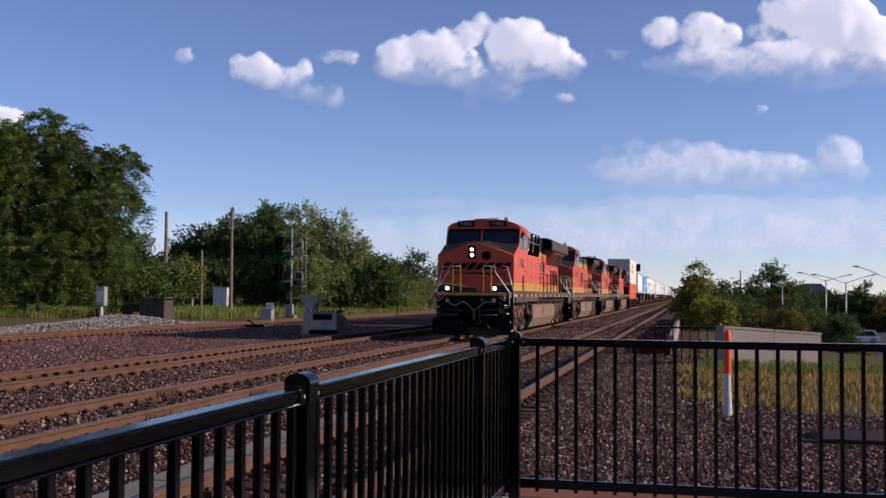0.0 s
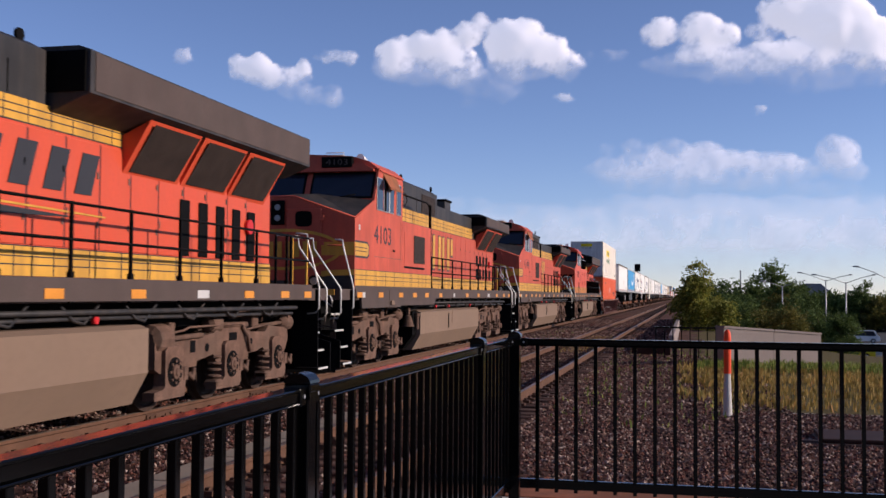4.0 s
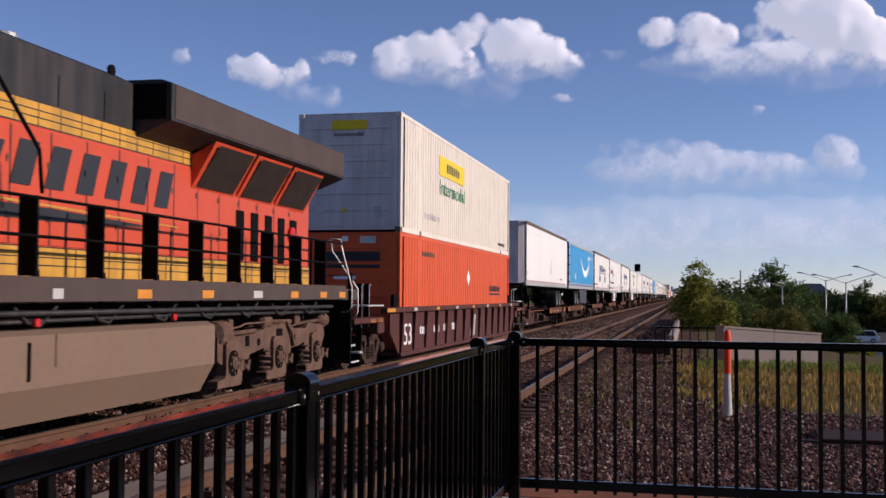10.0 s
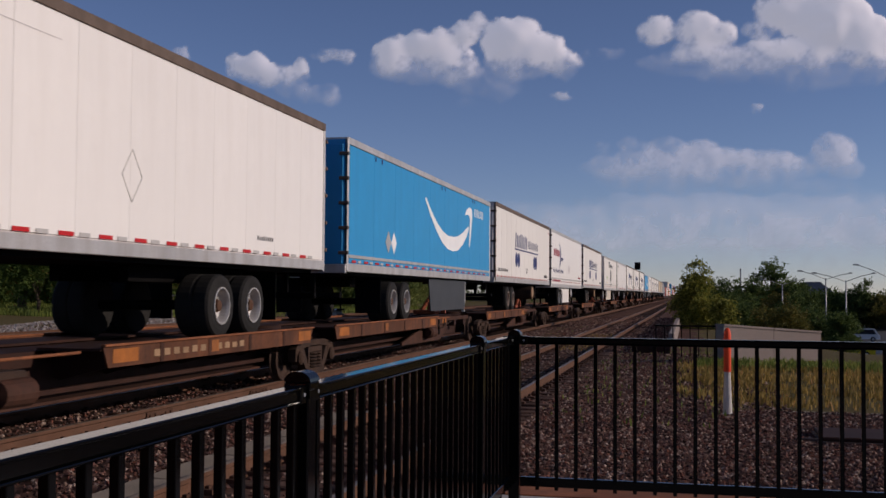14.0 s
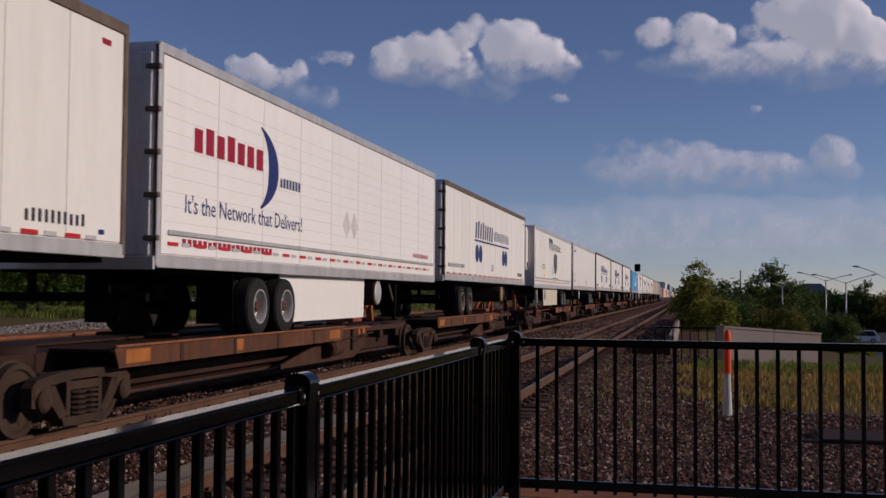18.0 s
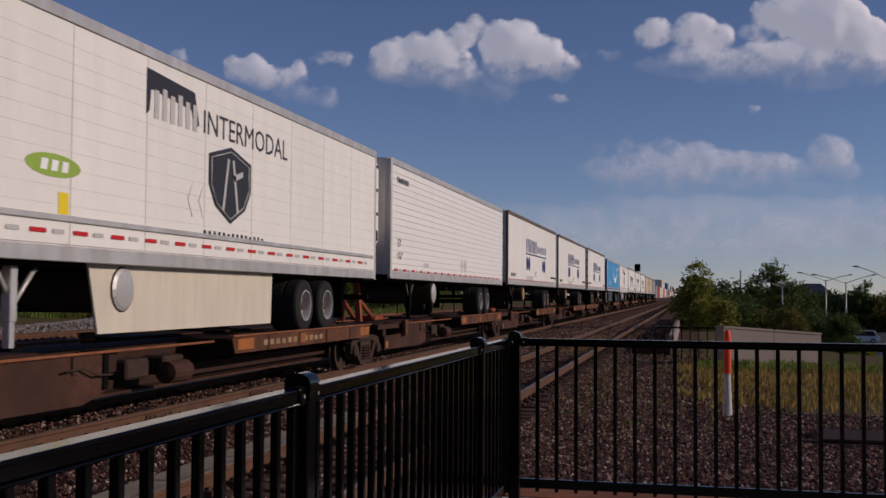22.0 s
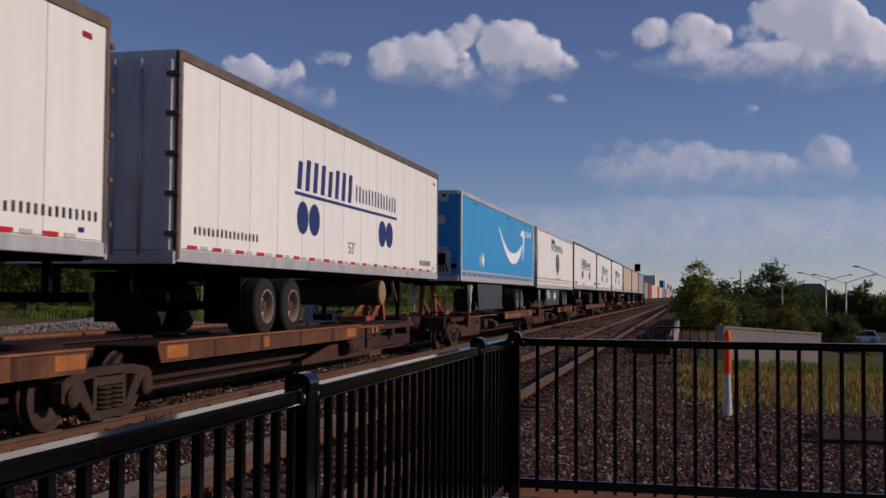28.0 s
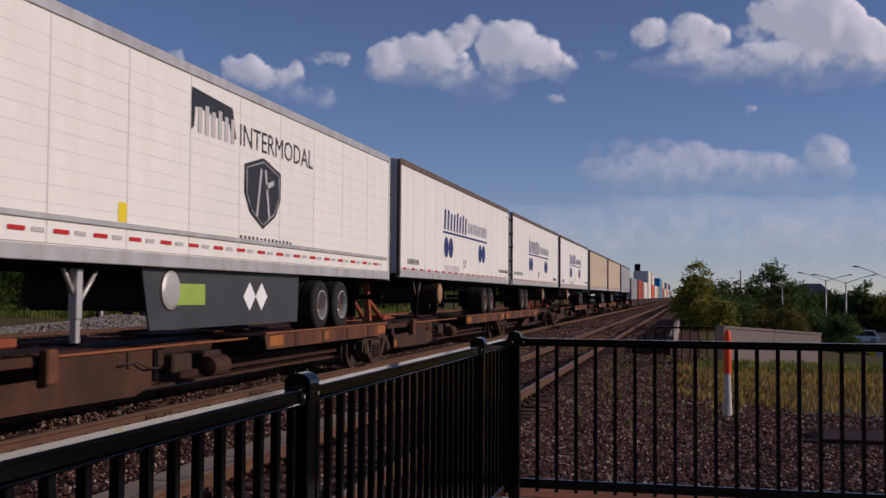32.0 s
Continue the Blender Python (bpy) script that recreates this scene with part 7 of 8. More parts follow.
    de = part("door", Bag().box(0.01, 1.2, m(L - 0.01), m(L + 0.03), z0 + 0.16, z1 - 0.12, 0.01), endp, e)
    for x, pr in ((-0.75, dd), (-0.35, dd), (0.35, de), (0.75, de)):
        part("lock_rod", Bag().cyl((x, m(L + 0.05), z0 + 0.1), "z", 0.02, z1 - z0 - 0.2, 8), M_alu, pr)
    for i in range(5):
        z = z0 + 0.35 + (z1 - z0 - 0.7) * i / 4
        part("hinge", Bag().box(1.12, 1.33, m(L - 0.02), m(L + 0.055), z, z + 0.07, 0.01), M_trim, de)
    part("door_sill", Bag().box(-1.28, 1.28, m(L), m(L + 0.05), z0 - 0.03, z0 + 0.15, 0.01), M_alu, e)
    part("bumper", Bag().box(-1.15, 1.15, m(L - 0.12), m(L - 0.02), 1.5, 1.62, 0.01).box(-0.6, -0.5, m(L - 0.1), m(L - 0.04), 1.62, 2.1).box(0.5, 0.6, m(L - 0.1), m(L - 0.04), 1.62, 2.1), M_black, e)
    # Underside: cross members, tandem wheels, landing legs.
    part("underframe", Bag().box(-1.1, 1.1, 0.2, L - 0.2, z0 - 0.06, z0 + 0.06), M_black, e)
    part("slider", Bag().box(-0.6, -0.45, m(9.8), m(13.8), 1.75, 2.03).box(0.45, 0.6, m(9.8), m(13.8), 1.75, 2.03), M_black, e)
    old = kind == "panel"
    for k in (11.35 + off, 12.55 + off):
        y = m(k)
        part("axle", Bag().cyl((-0.9, y, 1.41), "x", 0.07, 1.8, 10), M_black, e)
        tyre_pair(e, y, old)
    part("mud_flap", Bag().box(0.65, 1.25, m(13.55 + off), m(13.57 + off), 1.15, 1.95), M_black, e)
    part("mud_flap", Bag().box(-1.25, -0.65, m(13.55 + off), m(13.57 + off), 1.15, 1.95), M_black, e)
    ly = m(2.95)
    for s2 in (-1, 1):
        lg = part("landing_leg", Bag().box(s2 * 0.9, s2 * 1.02, ly - 0.06, ly + 0.06, 1.3, 2.05, 0.01).box(s2 * 0.92, s2 * 1.0, ly - 0.045, ly + 0.045, 1.0, 1.35), M_alu if kind in ("blue", "prime") else M_black, e)
        part("foot", Bag().box(s2 * 0.85, s2 * 1.08, ly - 0.12, ly + 0.12, 0.99, 1.02), M_black, lg)
        part("leg_brace", Bag().tube([(s2 * 0.95, ly, 1.4), (s2 * 0.95, ly + (0.6 if not lead else -0.6), 2.03)], 0.03, 6).tube([(s2 * 0.95, ly, 1.55), (s2 * 0.95, ly - (0.35 if not lead else -0.35), 2.03)], 0.03, 6), M_alu if kind in ("blue", "prime") else M_trim, lg)
    if kind in ("panel", "reefer", "prime", "grid") :
        tb = m(5.0)
        tk = part("side_tank", Bag().turned((-0.95, tb, 1.66), "x", [(0, 0.3), (2.07, 0.3), (2.1, 0.27)], 18), M_ctruck, e, "dark round air tank")
        part("tank_end", Bag().turned((1.151, tb, 1.66), "x", [(0, 0.27), (0.02, 0.22), (0.03, 0.1)], 18), M_rimold if kind == "panel" else M_rim, tk, "pale tank end")
    if kind == "prime" or kind == "blue":
        a, b = sorted((m(4.2 if kind == "prime" else 3.5), m(10.0 if kind == "prime" else 8.4)))
        col = M_dskirt if label.find("dark skirt") >= 0 or kind == "blue" else M_ivory
        part("side_fairing", Bag().prism([(a, 2.0), (b, 2.0), (b - 0.05, 1.12), (a + 0.25, 1.12)], "x", 1.1, 1.13), col, e, "dark side skirt" if col is M_dskirt else "ivory side skirt")
    if kind == "grid":
        a, b = sorted((m(6.0), m(11.0)))
        part("side_fairing", Bag().prism([(a, 2.0), (b, 2.0), (b - 0.05, 1.12), (a + 0.05, 1.12)], "x", 1.1, 1.13), M_white2, e, "white side skirt")
    X = 1.2965
    # Markings. Company names are left as plain bars, general words and figures are written.
    if kind == "panel":
        y0 = 4.45 if lead else 4.7
        pieces("wordmark_bar", bars(Bag(), X, y0, y0 + 3.35, 3.48, 4.05, 8, 0.14, 0.5, seed), M_navy, e, "bold navy wordmark bar")
        pieces("wordmark_small_bar", bars(Bag(), X, y0 + 3.5, y0 + 6.75, 3.54, 3.88, 14, 0.0, 0.66, seed + 5), M_navy, e, "light navy wordmark bar")
        part("underline", Bag().box(X, X + 0.004, y0, y0 + 6.8, 3.37, 3.43), M_navy, e)
        disc = lambda y: Bag().turned((X, y, 2.98), "x", [(0, 0.295), (0.004, 0.295)], 28)
        for y in (y0 + 0.42, y0 + 1.04, y0 + 5.58, y0 + 6.17):
            part("disc", disc(y), M_navy, e, "navy disc")
        yy = 0.47 if lead else L - 2.3
        pieces("web_bar", bars(Bag(), X, yy, yy + (2.38 if lead else 2.1), 2.44, 2.56, 16, 0.0, 0.6, seed + 9), M_ink, e)
        part("length_mark", lettering("53'", 0.25, M_ink, "length_mark", 0.42), None, e, at=(X, 7.56, 2.44))
        yy = L - 2.1 if lead else 0.73
        pieces("code_bar", bars(Bag(), X, yy, yy + 1.2, 2.37, 2.51, 10, 0.0, 0.55, seed + 3), M_ink, e)
        part("corner_sticker", Bag().box(X, X + 0.003, L - 0.62, L - 0.42, z1 - 0.34, z1 - 0.27), M_crim, e)
        part("plate_tag", Bag().box(X, X + 0.003, L - 0.62, L - 0.5, z0 + 0.26, z0 + 0.32), M_navy, e)
        if not lead:
            part("patch", Bag().box(X, X + 0.003, 4.9, 7.0, z0 + 0.2, z0 + 0.42), M_endwhite, e, "repair patch")
    elif kind == "plain":
        part("length_mark", lettering("53'", 0.14, M_green, "length_mark"), None, e, at=(X, 0.25, 2.5))
        pieces("code_bar", bars(Bag(), X, 12.6, 13.3, 2.45, 2.52, 8, 0, 0.5, 3), M_ink, e)
        q = [(8.35, 3.05), (8.6, 2.72), (8.85, 3.05), (8.6, 3.38)]
        for k in range(4):
            part("placard_edge", Bag().tube([(X, *q[k]), (X, *q[(k + 1) % 4])], 0.006, 4), M_alu, e)
        part("patch_line", Bag().box(X, X + 0.002, 1.0, 7.0, z1 - 0.42, z1 - 0.41), M_endwhite, e)
    elif kind == "blue":
        # A pale curved arrow.
        low = [(6.6, 4.1), (7.3, 3.66), (8.0, 3.3), (8.7, 3.03), (9.4, 2.88), (10.1, 2.84), (10.8, 2.9), (11.5, 3.1), (12.05, 3.36), (12.42, 3.62)]
        high = [(12.4, 3.72), (12.0, 3.62), (11.5, 3.47), (10.9, 3.34), (10.2, 3.27), (9.4, 3.27), (8.7, 3.36), (8.0, 3.56), (7.3, 3.84), (6.72, 4.14)]
        part("curved_stroke", slab(Bag(), X, low + high), M_signwhite, e, "white curved stroke")
        head = [(11.8, 4.02), (12.05, 4.22), (12.5, 4.32), (12.9, 4.3), (12.97, 4.1), (12.78, 3.5), (12.54, 3.06), (12.46, 3.1), (12.6, 3.9), (12.48, 4.06), (12.2, 4.08)]
        part("arrow_head", slab(Bag(), X, head), M_signwhite, e, "white arrow head")
        pieces("wordmark_bar", bars(Bag(), X, 13.26, 14.86, 4.08, 4.34, 7, 0.0, 0.58, 4), M_signwhite, e, "small white wordmark bar")
        for y in (3.08, 3.56):
            part("placard", slab(Bag(), X, [(y - 0.24, 2.78), (y, 2.52), (y + 0.24, 2.78), (y, 3.04)]), M_signwhite if y > 3.2 else M_alu, e, "diamond placard")
        for y in (2.0, 2.5, 8.6, 9.0, 13.0, 13.3):
            part("vent_dot", Bag().turned((X, y, 4.56), "x", [(0, 0.06), (0.004, 0.06)], 10), M_navy, e)
        q = Bag()
        for i, w in enumerate((0.22, 0.32, 0.22, 0.22, 0.24, 0.24)):
            x = (-0.92, -0.66, -0.3, -0.03, 0.24, 0.53)[i]
            q.box(x, x + w, m(L + 0.0345) if lead else -0.004, m(L + 0.038) if lead else -0.0005, 3.8, 4.06)
        pieces("front_mark", q, M_alu, e, "pale bar in place of a name")
        if not lead:
            arc = [(-0.75 + 0.1 * i, 3.76 - 0.1 * math.sin(math.pi * (0.12 + 0.088 * i))) for i in range(11)]
            part("front_stroke", Bag().tube([(x, -0.001, z) for x, z in arc], 0.02, 4), M_alu, e, "pale curved stroke")
    elif kind == "grid":
        pieces("wordmark_bar", bars(Bag(), X, 1.0, 3.6, 3.6, 3.98, 7, 0.0, 0.3, 5), M_crim, e, "crimson wordmark bar")
        b = Bag()
        for i in range(14):
            P = []
            for t in (i / 14, (i + 1) / 14):
                a = -1.15 + 2.3 * t
                for r in (0.85 - 0.28 * math.cos(a * 1.3), 0.86):
                    P.append((2.95 + r * 1.5 * math.cos(a), 3.65 + r * 0.85 * math.sin(a)))
            slab(b, X, [P[0], P[1], P[3], P[2]])
        part("crescent", b, M_navy, e, "navy crescent")
        pieces("wordmark_small_bar", bars(Bag(), X, 4.3, 5.3, 3.42, 3.58, 7, 0.0, 0.4, 6), M_navy, e)
        part("slogan", lettering("It's the Network that Delivers!", 0.26, M_navy, "slogan", 4.6), None, e, "navy slanted slogan", at=(X, 0.8, 2.72))
        pieces("web_bar", bars(Bag(), X, 0.7, 4.0, 2.26, 2.36, 20, 0, 0.3, 8), M_crim, e)
        for y in (8.0, 8.5):
            part("placard_outline", slab(Bag(), X, [(y - 0.25, 3.0), (y, 2.75), (y + 0.25, 3.0), (y, 3.3)], 0.002), M_endwhite, e)
        pieces("code_bar", bars(Bag(), X, L - 2.4, L - 0.8, 2.55, 2.66, 10, 0, 0.5, 3), M_crim, e)
    elif kind == "prime":
        b = Bag()
        slab(b, X, [(5.22, 4.5), (6.6, 4.42), (6.75, 3.98), (6.6, 3.92), (6.5, 4.16), (5.34, 4.24), (5.3, 3.95), (5.22, 3.9)])
        part("wordmark_shadow", b, M_ink, e, "black shadow block of a wordmark")
        pieces("wordmark_bar", bars(Bag(), X + 0.003, 5.38, 6.72, 3.88, 4.3, 6, 0.0, 0.45, 5), M_refl, e)
        part("word", lettering("INTERMODAL", 0.34, M_ink, "word", 3.3), None, e, "dark word reading INTERMODAL", at=(X, 6.9, 3.9))
        sh = [(7.08, 3.64), (7.85, 3.82), (8.62, 3.64), (8.62, 3.2), (8.4, 2.9), (7.85, 2.66), (7.3, 2.9), (7.08, 3.2)]
        sd = part("shield", slab(Bag(), X, sh), M_ink, e, "dark shield with a pale road")
        rim = Bag()
        for (ya, za), (yb, zb) in zip(sh, sh[1:] + sh[:1]):
            qa, qb = (7.85 + (ya - 7.85) * 0.88, 3.24 + (za - 3.24) * 0.88), (7.85 + (yb - 7.85) * 0.88, 3.24 + (zb - 3.24) * 0.88)
            rim.tube([(X + 0.005, *qa), (X + 0.005, *qb)], 0.011, 4)
        part("shield_rim", rim, M_refl, sd)
        for pts in ([(7.55, 2.85), (7.62, 2.83), (7.8, 3.62), (7.73, 3.64)], [(8.15, 2.85), (8.08, 2.83), (7.9, 3.62), (7.97, 3.64)], [(7.95, 3.3), (8.3, 3.42), (8.3, 3.5), (7.95, 3.4)]):
            part("shield_stroke", slab(Bag(), X + 0.0045, pts), M_refl, sd)
        pieces("web_bar", bars(Bag(), X, 6.9, 9.2, 2.42, 2.52, 14, 0, 0.55, 8), M_ink, e)
        part("caution_tag", Bag().box(X, X + 0.003, 3.3, 3.5, 2.48, 2.72), M_signyel, e)
        if label.find("dark skirt") >= 0:
            part("sticker", Bag().box(1.1305, 1.134, 5.0, 6.1, 1.45, 1.75, 0.001), M_lime, e, "lime green oval sticker")
            for y in (7.75, 8.25):
                part("placard", slab(Bag(), 1.1305, [(y - 0.25, 1.57), (y, 1.34), (y + 0.25, 1.57), (y, 1.8)], 0.003), M_signwhite, e)
        else:
            st = part("sticker", slab(Bag(), X, [(3.2 + 0.53 * math.cos(k * math.pi / 8), 3.0 + 0.13 * math.sin(k * math.pi / 8)) for k in range(16)]), M_lime, e, "lime green oval sticker")
            pieces("sticker_bar", bars(Bag(), X + 0.0045, 2.9, 3.5, 2.94, 3.06, 3, 0.2, 0.4, 2), M_signwhite, st)
            for k in (-0.17, 0.17):
                part("placard_outline", Bag().tube([(X, 6.75 + k, 3.16), (X, 6.6 + k, 2.92), (X, 6.75 + k, 2.68)], 0.008, 4), M_endwhite, e)
        q = Bag()
        for i in range(9):
            q.box(1.297, 1.3, 0.13, 0.22, 2.45 + 0.17 * i, 2.57 + 0.17 * i)
        pieces("code_bar", q, M_ink, e)
    elif kind == "reefer":
        part("figures", lettering("53'", 0.2, M_ink, "figures"), None, e, at=(X, 0.6, 2.75))
        part("figures", lettering("13'6\"", 0.18, M_ink, "figures"), None, e, at=(X, 0.6, 2.45))
        pieces("code_bar", bars(Bag(), X, 0.5, 1.6, 4.28, 4.42, 8, 0, 0.4, 3), M_ink, e)
        part("tag", Bag().box(X, X + 0.003, 3.2, 3.8, 2.32, 2.44), M_endwhite, e)
        for y in (8.1, 8.6):
            part("placard_outline", slab(Bag(), X, [(y - 0.25, 2.5), (y, 2.25), (y + 0.25, 2.5), (y, 2.75)], 0.002), M_endwhite, e)
    return e


def corrugated(bag, L, z0, z1, x=1.3, pitch=0.28, depth=0.036):
    """A corrugated side wall."""
    n = int((L - 0.5) / pitch)
    y, pts = (L - n * pitch) / 2, []
    for i in range(n):
        pts += [(x, y), (x, y + pitch * 0.45), (x - depth, y + pitch * 0.58), (x - depth, y + pitch * 0.88)]
        y += pitch
    pts.append((x, y))
    k = len(pts)
    bag.add([(a, b, z0) for a, b in pts] + [(a, b, z1) for a, b in pts], [(i, i + 1, k + i + 1, k + i) for i in range(k - 1)])
    return bag


def container(at, L, z0, h, paint, endp, label, big=0):
    e = rolling("container", label, "shipping container", at, "containers")
    z1 = z0 + h
    part("core", Bag().box(-1.26, 1.26, 0.03, L - 0.03, z0 + 0.05, z1 - 0.03), endp, e)
    part("side_wall", corrugated(Bag(), L, z0 + 0.13, z1 - 0.1), paint, e, "corrugated steel side")
    part("far_wall", Bag().box(-1.3, -1.262, 0.1, L - 0.1, z0 + 0.13, z1 - 0.1), paint, e)
    part("roof", Bag().box(-1.28, 1.28, 0.02, L - 0.02, z1 - 0.029, z1, 0.004), endp, e)
    for s in (-1, 1):
        part("top_rail", Bag().box(s * 1.22, s * 1.302, 0, L, z1 - 0.1, z1, 0.008), paint, e)
        part("bottom_rail", Bag().box(s * 1.2, s * 1.304, 0, L, z0, z0 + 0.13, 0.008), paint, e)
        for y in (0, 1.9, L - 2.0, L - 0.12):
            part("post", Bag().box(s * 1.24, s * 1.305, y, y + 0.1, z0 + 0.13, z1 - 0.1, 0.006), paint, e)
            for z in (z0, z1 - 0.12):
                part("corner_casting", Bag().box(s * 1.16, s * 1.31, y - 0.01, y + 0.16, z - 0.004, z + 0.124, 0.01), paint if z > z0 else M_trim, e)
    fr = part("front_wall", Bag().box(-1.22, 1.22, -0.002, 0.028, z0 + 0.13, z1 - 0.1), endp, e)
    for i in range(6):
        z = z0 + 0.5 + (h - 0.9) * i / 5
        part("rib", Bag().box(-1.0, 1.0, -0.022, -0.003, z, z + 0.05, 0.01), endp, fr)
    for x in (-0.8, -0.4, 0.4, 0.8):
        part("lock_rod", Bag().cyl((x, L + 0.03, z0 + 0.1), "z", 0.02, h - 0.2, 8), M_alu, e)
    X = 1.307
    if big == 1:
        sg = part("yellow_panel", Bag().box(X, X + 0.003, 4.1, 7.5, 4.95, 5.5), M_signyel, e, "yellow panel with plain bars")
        part("panel_bars", bars(Bag(), X + 0.0035, 5.0, 6.8, 5.1, 5.35, 6, 0, 0.4, 2), M_ink, sg)
        part("word", lettering("Intermodal", 0.42, M_green, "word", 3.4), None, e, "green word reading Intermodal", at=(X, 4.2, 4.42))
        pieces("code_bar", bars(Bag(), X, 2.4, 4.2, 3.62, 3.78, 9, 0, 0.4, 3), M_endwhite, e)
        pieces("code_bar", bars(Bag(), X, 13.6, 15.0, 3.42, 3.52, 9, 0, 0.4, 4), M_ink, e)
        part("end_panel", Bag().box(-0.45, 0.45, -0.03, -0.024, 5.62, 5.85), M_signyel, e)
        w = part("end_word", lettering("Intermodal", 0.11, M_ink, "end_word", 0.75), None, e, at=(-0.38, -0.03, 5.46))
        w.rotation_euler = (0, 0, radians(-90))
        part("hatch", Bag().box(0.65, 0.85, -0.03, -0.024, 3.45, 3.75, 0.003), M_alu, e)
        part("diamond", Bag().prism([(-0.95, 3.7), (-0.75, 3.5), (-0.55, 3.7), (-0.75, 3.9)], "y", -0.03, -0.024), M_alu, e)
        part("yellow_spot", Bag().box(-0.15, -0.05, -0.03, -0.024, 3.6, 3.72), M_signyel, e)
    if big == 2:
        part("end_mark", Bag().box(-0.85, 0.8, -0.03, -0.024, 2.42, 2.65).box(-0.85, 0.8, -0.03, -0.024, 2.25, 2.33), M_ink, e, "dark bars in place of a name")
        part("hatch", Bag().box(0.3, 0.7, -0.03, -0.024, 2.85, 3.02, 0.003), M_alu, e)
        part("tag", Bag().box(-0.35, 0.2, -0.03, -0.024, 1.98, 2.06).box(-0.15, 0.0, -0.03, -0.024, 2.9, 3.02), M_signwhite, e)
        pieces("code_bar", bars(Bag(), X, 12.0, 14.0, 1.75, 1.95, 9, 0, 0.4, 3), M_ink, e)
        part("underline", Bag().box(X, X + 0.003, 12.0, 14.0, 1.62, 1.68), M_ink, e)
        part("diamond", slab(Bag(), X, [(8.0, 2.15), (8.25, 1.9), (8.5, 2.15), (8.25, 2.4)]), M_signwhite, e)
        pieces("code_bar", bars(Bag(), X, 2.2, 3.6, 2.62, 2.75, 9, 0, 0.4, 3), M_trim, e)
    return e


def well_car(at):
    e = rolling("well_car", "red-brown double-stack well car with ribbed sides", "well car", at, "well cars")
    W = 19.3
    for s in (-1, 1):
        part("side_wall", Bag().prism([(1.5, 0.2), (17.8, 0.2), (18.6, 0.75), (18.6, 1.2), (0.7, 1.2), (0.7, 0.75)], "x", s * 1.36, s * 1.4), M_maroon, e)
        tc = part("top_chord", Bag().box(s * 1.33, s * 1.5, 0.15, W, 1.2, 1.32, 0.01), M_maroon, e)
        part("bottom_chord", Bag().box(s * 1.36, s * 1.46, 1.5, 17.8, 0.16, 0.26, 0.01), M_maroon, e)
        rib = Bag().prism([(s * 1.4, 0.2), (s * 1.45, 0.2), (s * 1.5, 1.2), (s * 1.4, 1.2)], "y", -0.06, 0.06).mesh("rib", M_maroon)
        for i in range(14):
            part("rib", rib, None, e, at=(0, 1.6 + 1.22 * i, 0))
        if s > 0:
            for i in range(8):
                part("reflector", Bag().box(1.501, 1.505, 0.1 + 2.45 * i, 0.8 + 2.45 * i if i == 0 else 0.4 + 2.45 * i, 1.22, 1.3), M_amber if i % 2 == 0 else M_refl, tc)
    part("floor", Bag().box(-1.35, 1.35, 1.5, 17.8, 0.18, 0.25), M_maroon, e)
    for y, d in ((0, -1), (W, 1)):
        part("end_platform", Bag().box(-1.45, 1.45, min(y, y + d * 2.1), max(y, y + d * 2.1), 1.0, 1.12, 0.02), M_maroon, e)
        part("end_beam", Bag().box(-0.5, 0.5, min(y + d * -0.6, y + d * 2.3), max(y + d * -0.6, y + d * 2.3), 0.66, 1.0, 0.02), M_maroon, e)
        part("body_bolster", Bag().box(-1.4, 1.4, y - 0.25, y + 0.25, 0.75, 1.0, 0.02), M_maroon, e)
        for x in (-1.3, 1.3):
            part("end_post", Bag().box(x - 0.04, x + 0.04, y + d * 2.0 - 0.04, y + d * 2.0 + 0.04, 0.45, 2.05), M_black, e)
            part("end_step", Bag().box(x - 0.25, x + 0.25, y + d * 2.0 - 0.1, y + d * 2.0 + 0.1, 0.42, 0.46), M_silver, e)
        part("end_rail", Bag().tube([(-1.3, y + d * 2.0, 2.0), (-0.6, y + d * 2.0, 2.0)], 0.02, 6).tube([(1.3, y + d * 2.0, 2.0), (0.7, y + d * 2.0, 2.0), (0.7, y + d * 2.0, 1.1)], 0.02, 6), M_maroon, e)
        part("walkway_board", Bag().box(0.75, 1.45, min(y, y + d * 1.2), max(y, y + d * 1.2), 1.36, 1.39), M_silver, e, "grey grating walkway")
        part("coupler", Bag().box(-0.16, 0.16, min(y + d * 2.3, y + d * 2.8), max(y + d * 2.3, y + d * 2.8), 0.7, 0.98, 0.04), M_truck, e)
        car_truck(e, y - d * 0.05)
        for k in (0.7, 0.15):
            part("grab_post", Bag().box(1.04, 1.16, y + d * k - 0.03, y + d * k + 0.03, 0.45, 1.85), M_black, e)
            part("grab_wire", Bag().tube([(1.2, y + d * k - 0.15, 0.9), (1.2, y + d * k - 0.15, 1.8), (1.2, y + d * k - 0.05, 1.84)], 0.01, 5), M_silver, e)
            part("warning_plate", Bag().box(1.452, 1.456, y + d * k - 0.3, y + d * k + 0.1, 1.01, 1.09), M_deck, e)
        part("brake_wheel", Bag().turned((-0.85, y + d * 2.05, 1.75), "y", [(0, 0.28), (0.02, 0.3), (0.04, 0.28), (0.03, 0.24), (0.0, 0.24)], 18), M_maroon, e)
        for x in (-1.35, 1.25):
            part("guide_post", Bag().box(x, x + 0.1, y - d * 1.4 - 0.15, y - d * 1.4 + 0.15, 1.32, 1.62, 0.02), M_black, e)
    part("figures", lettering("53", 0.52, M_signwhite, "figures", 0.72), None, e, "large white figures 53", at=(1.402, 1.95, 0.4))
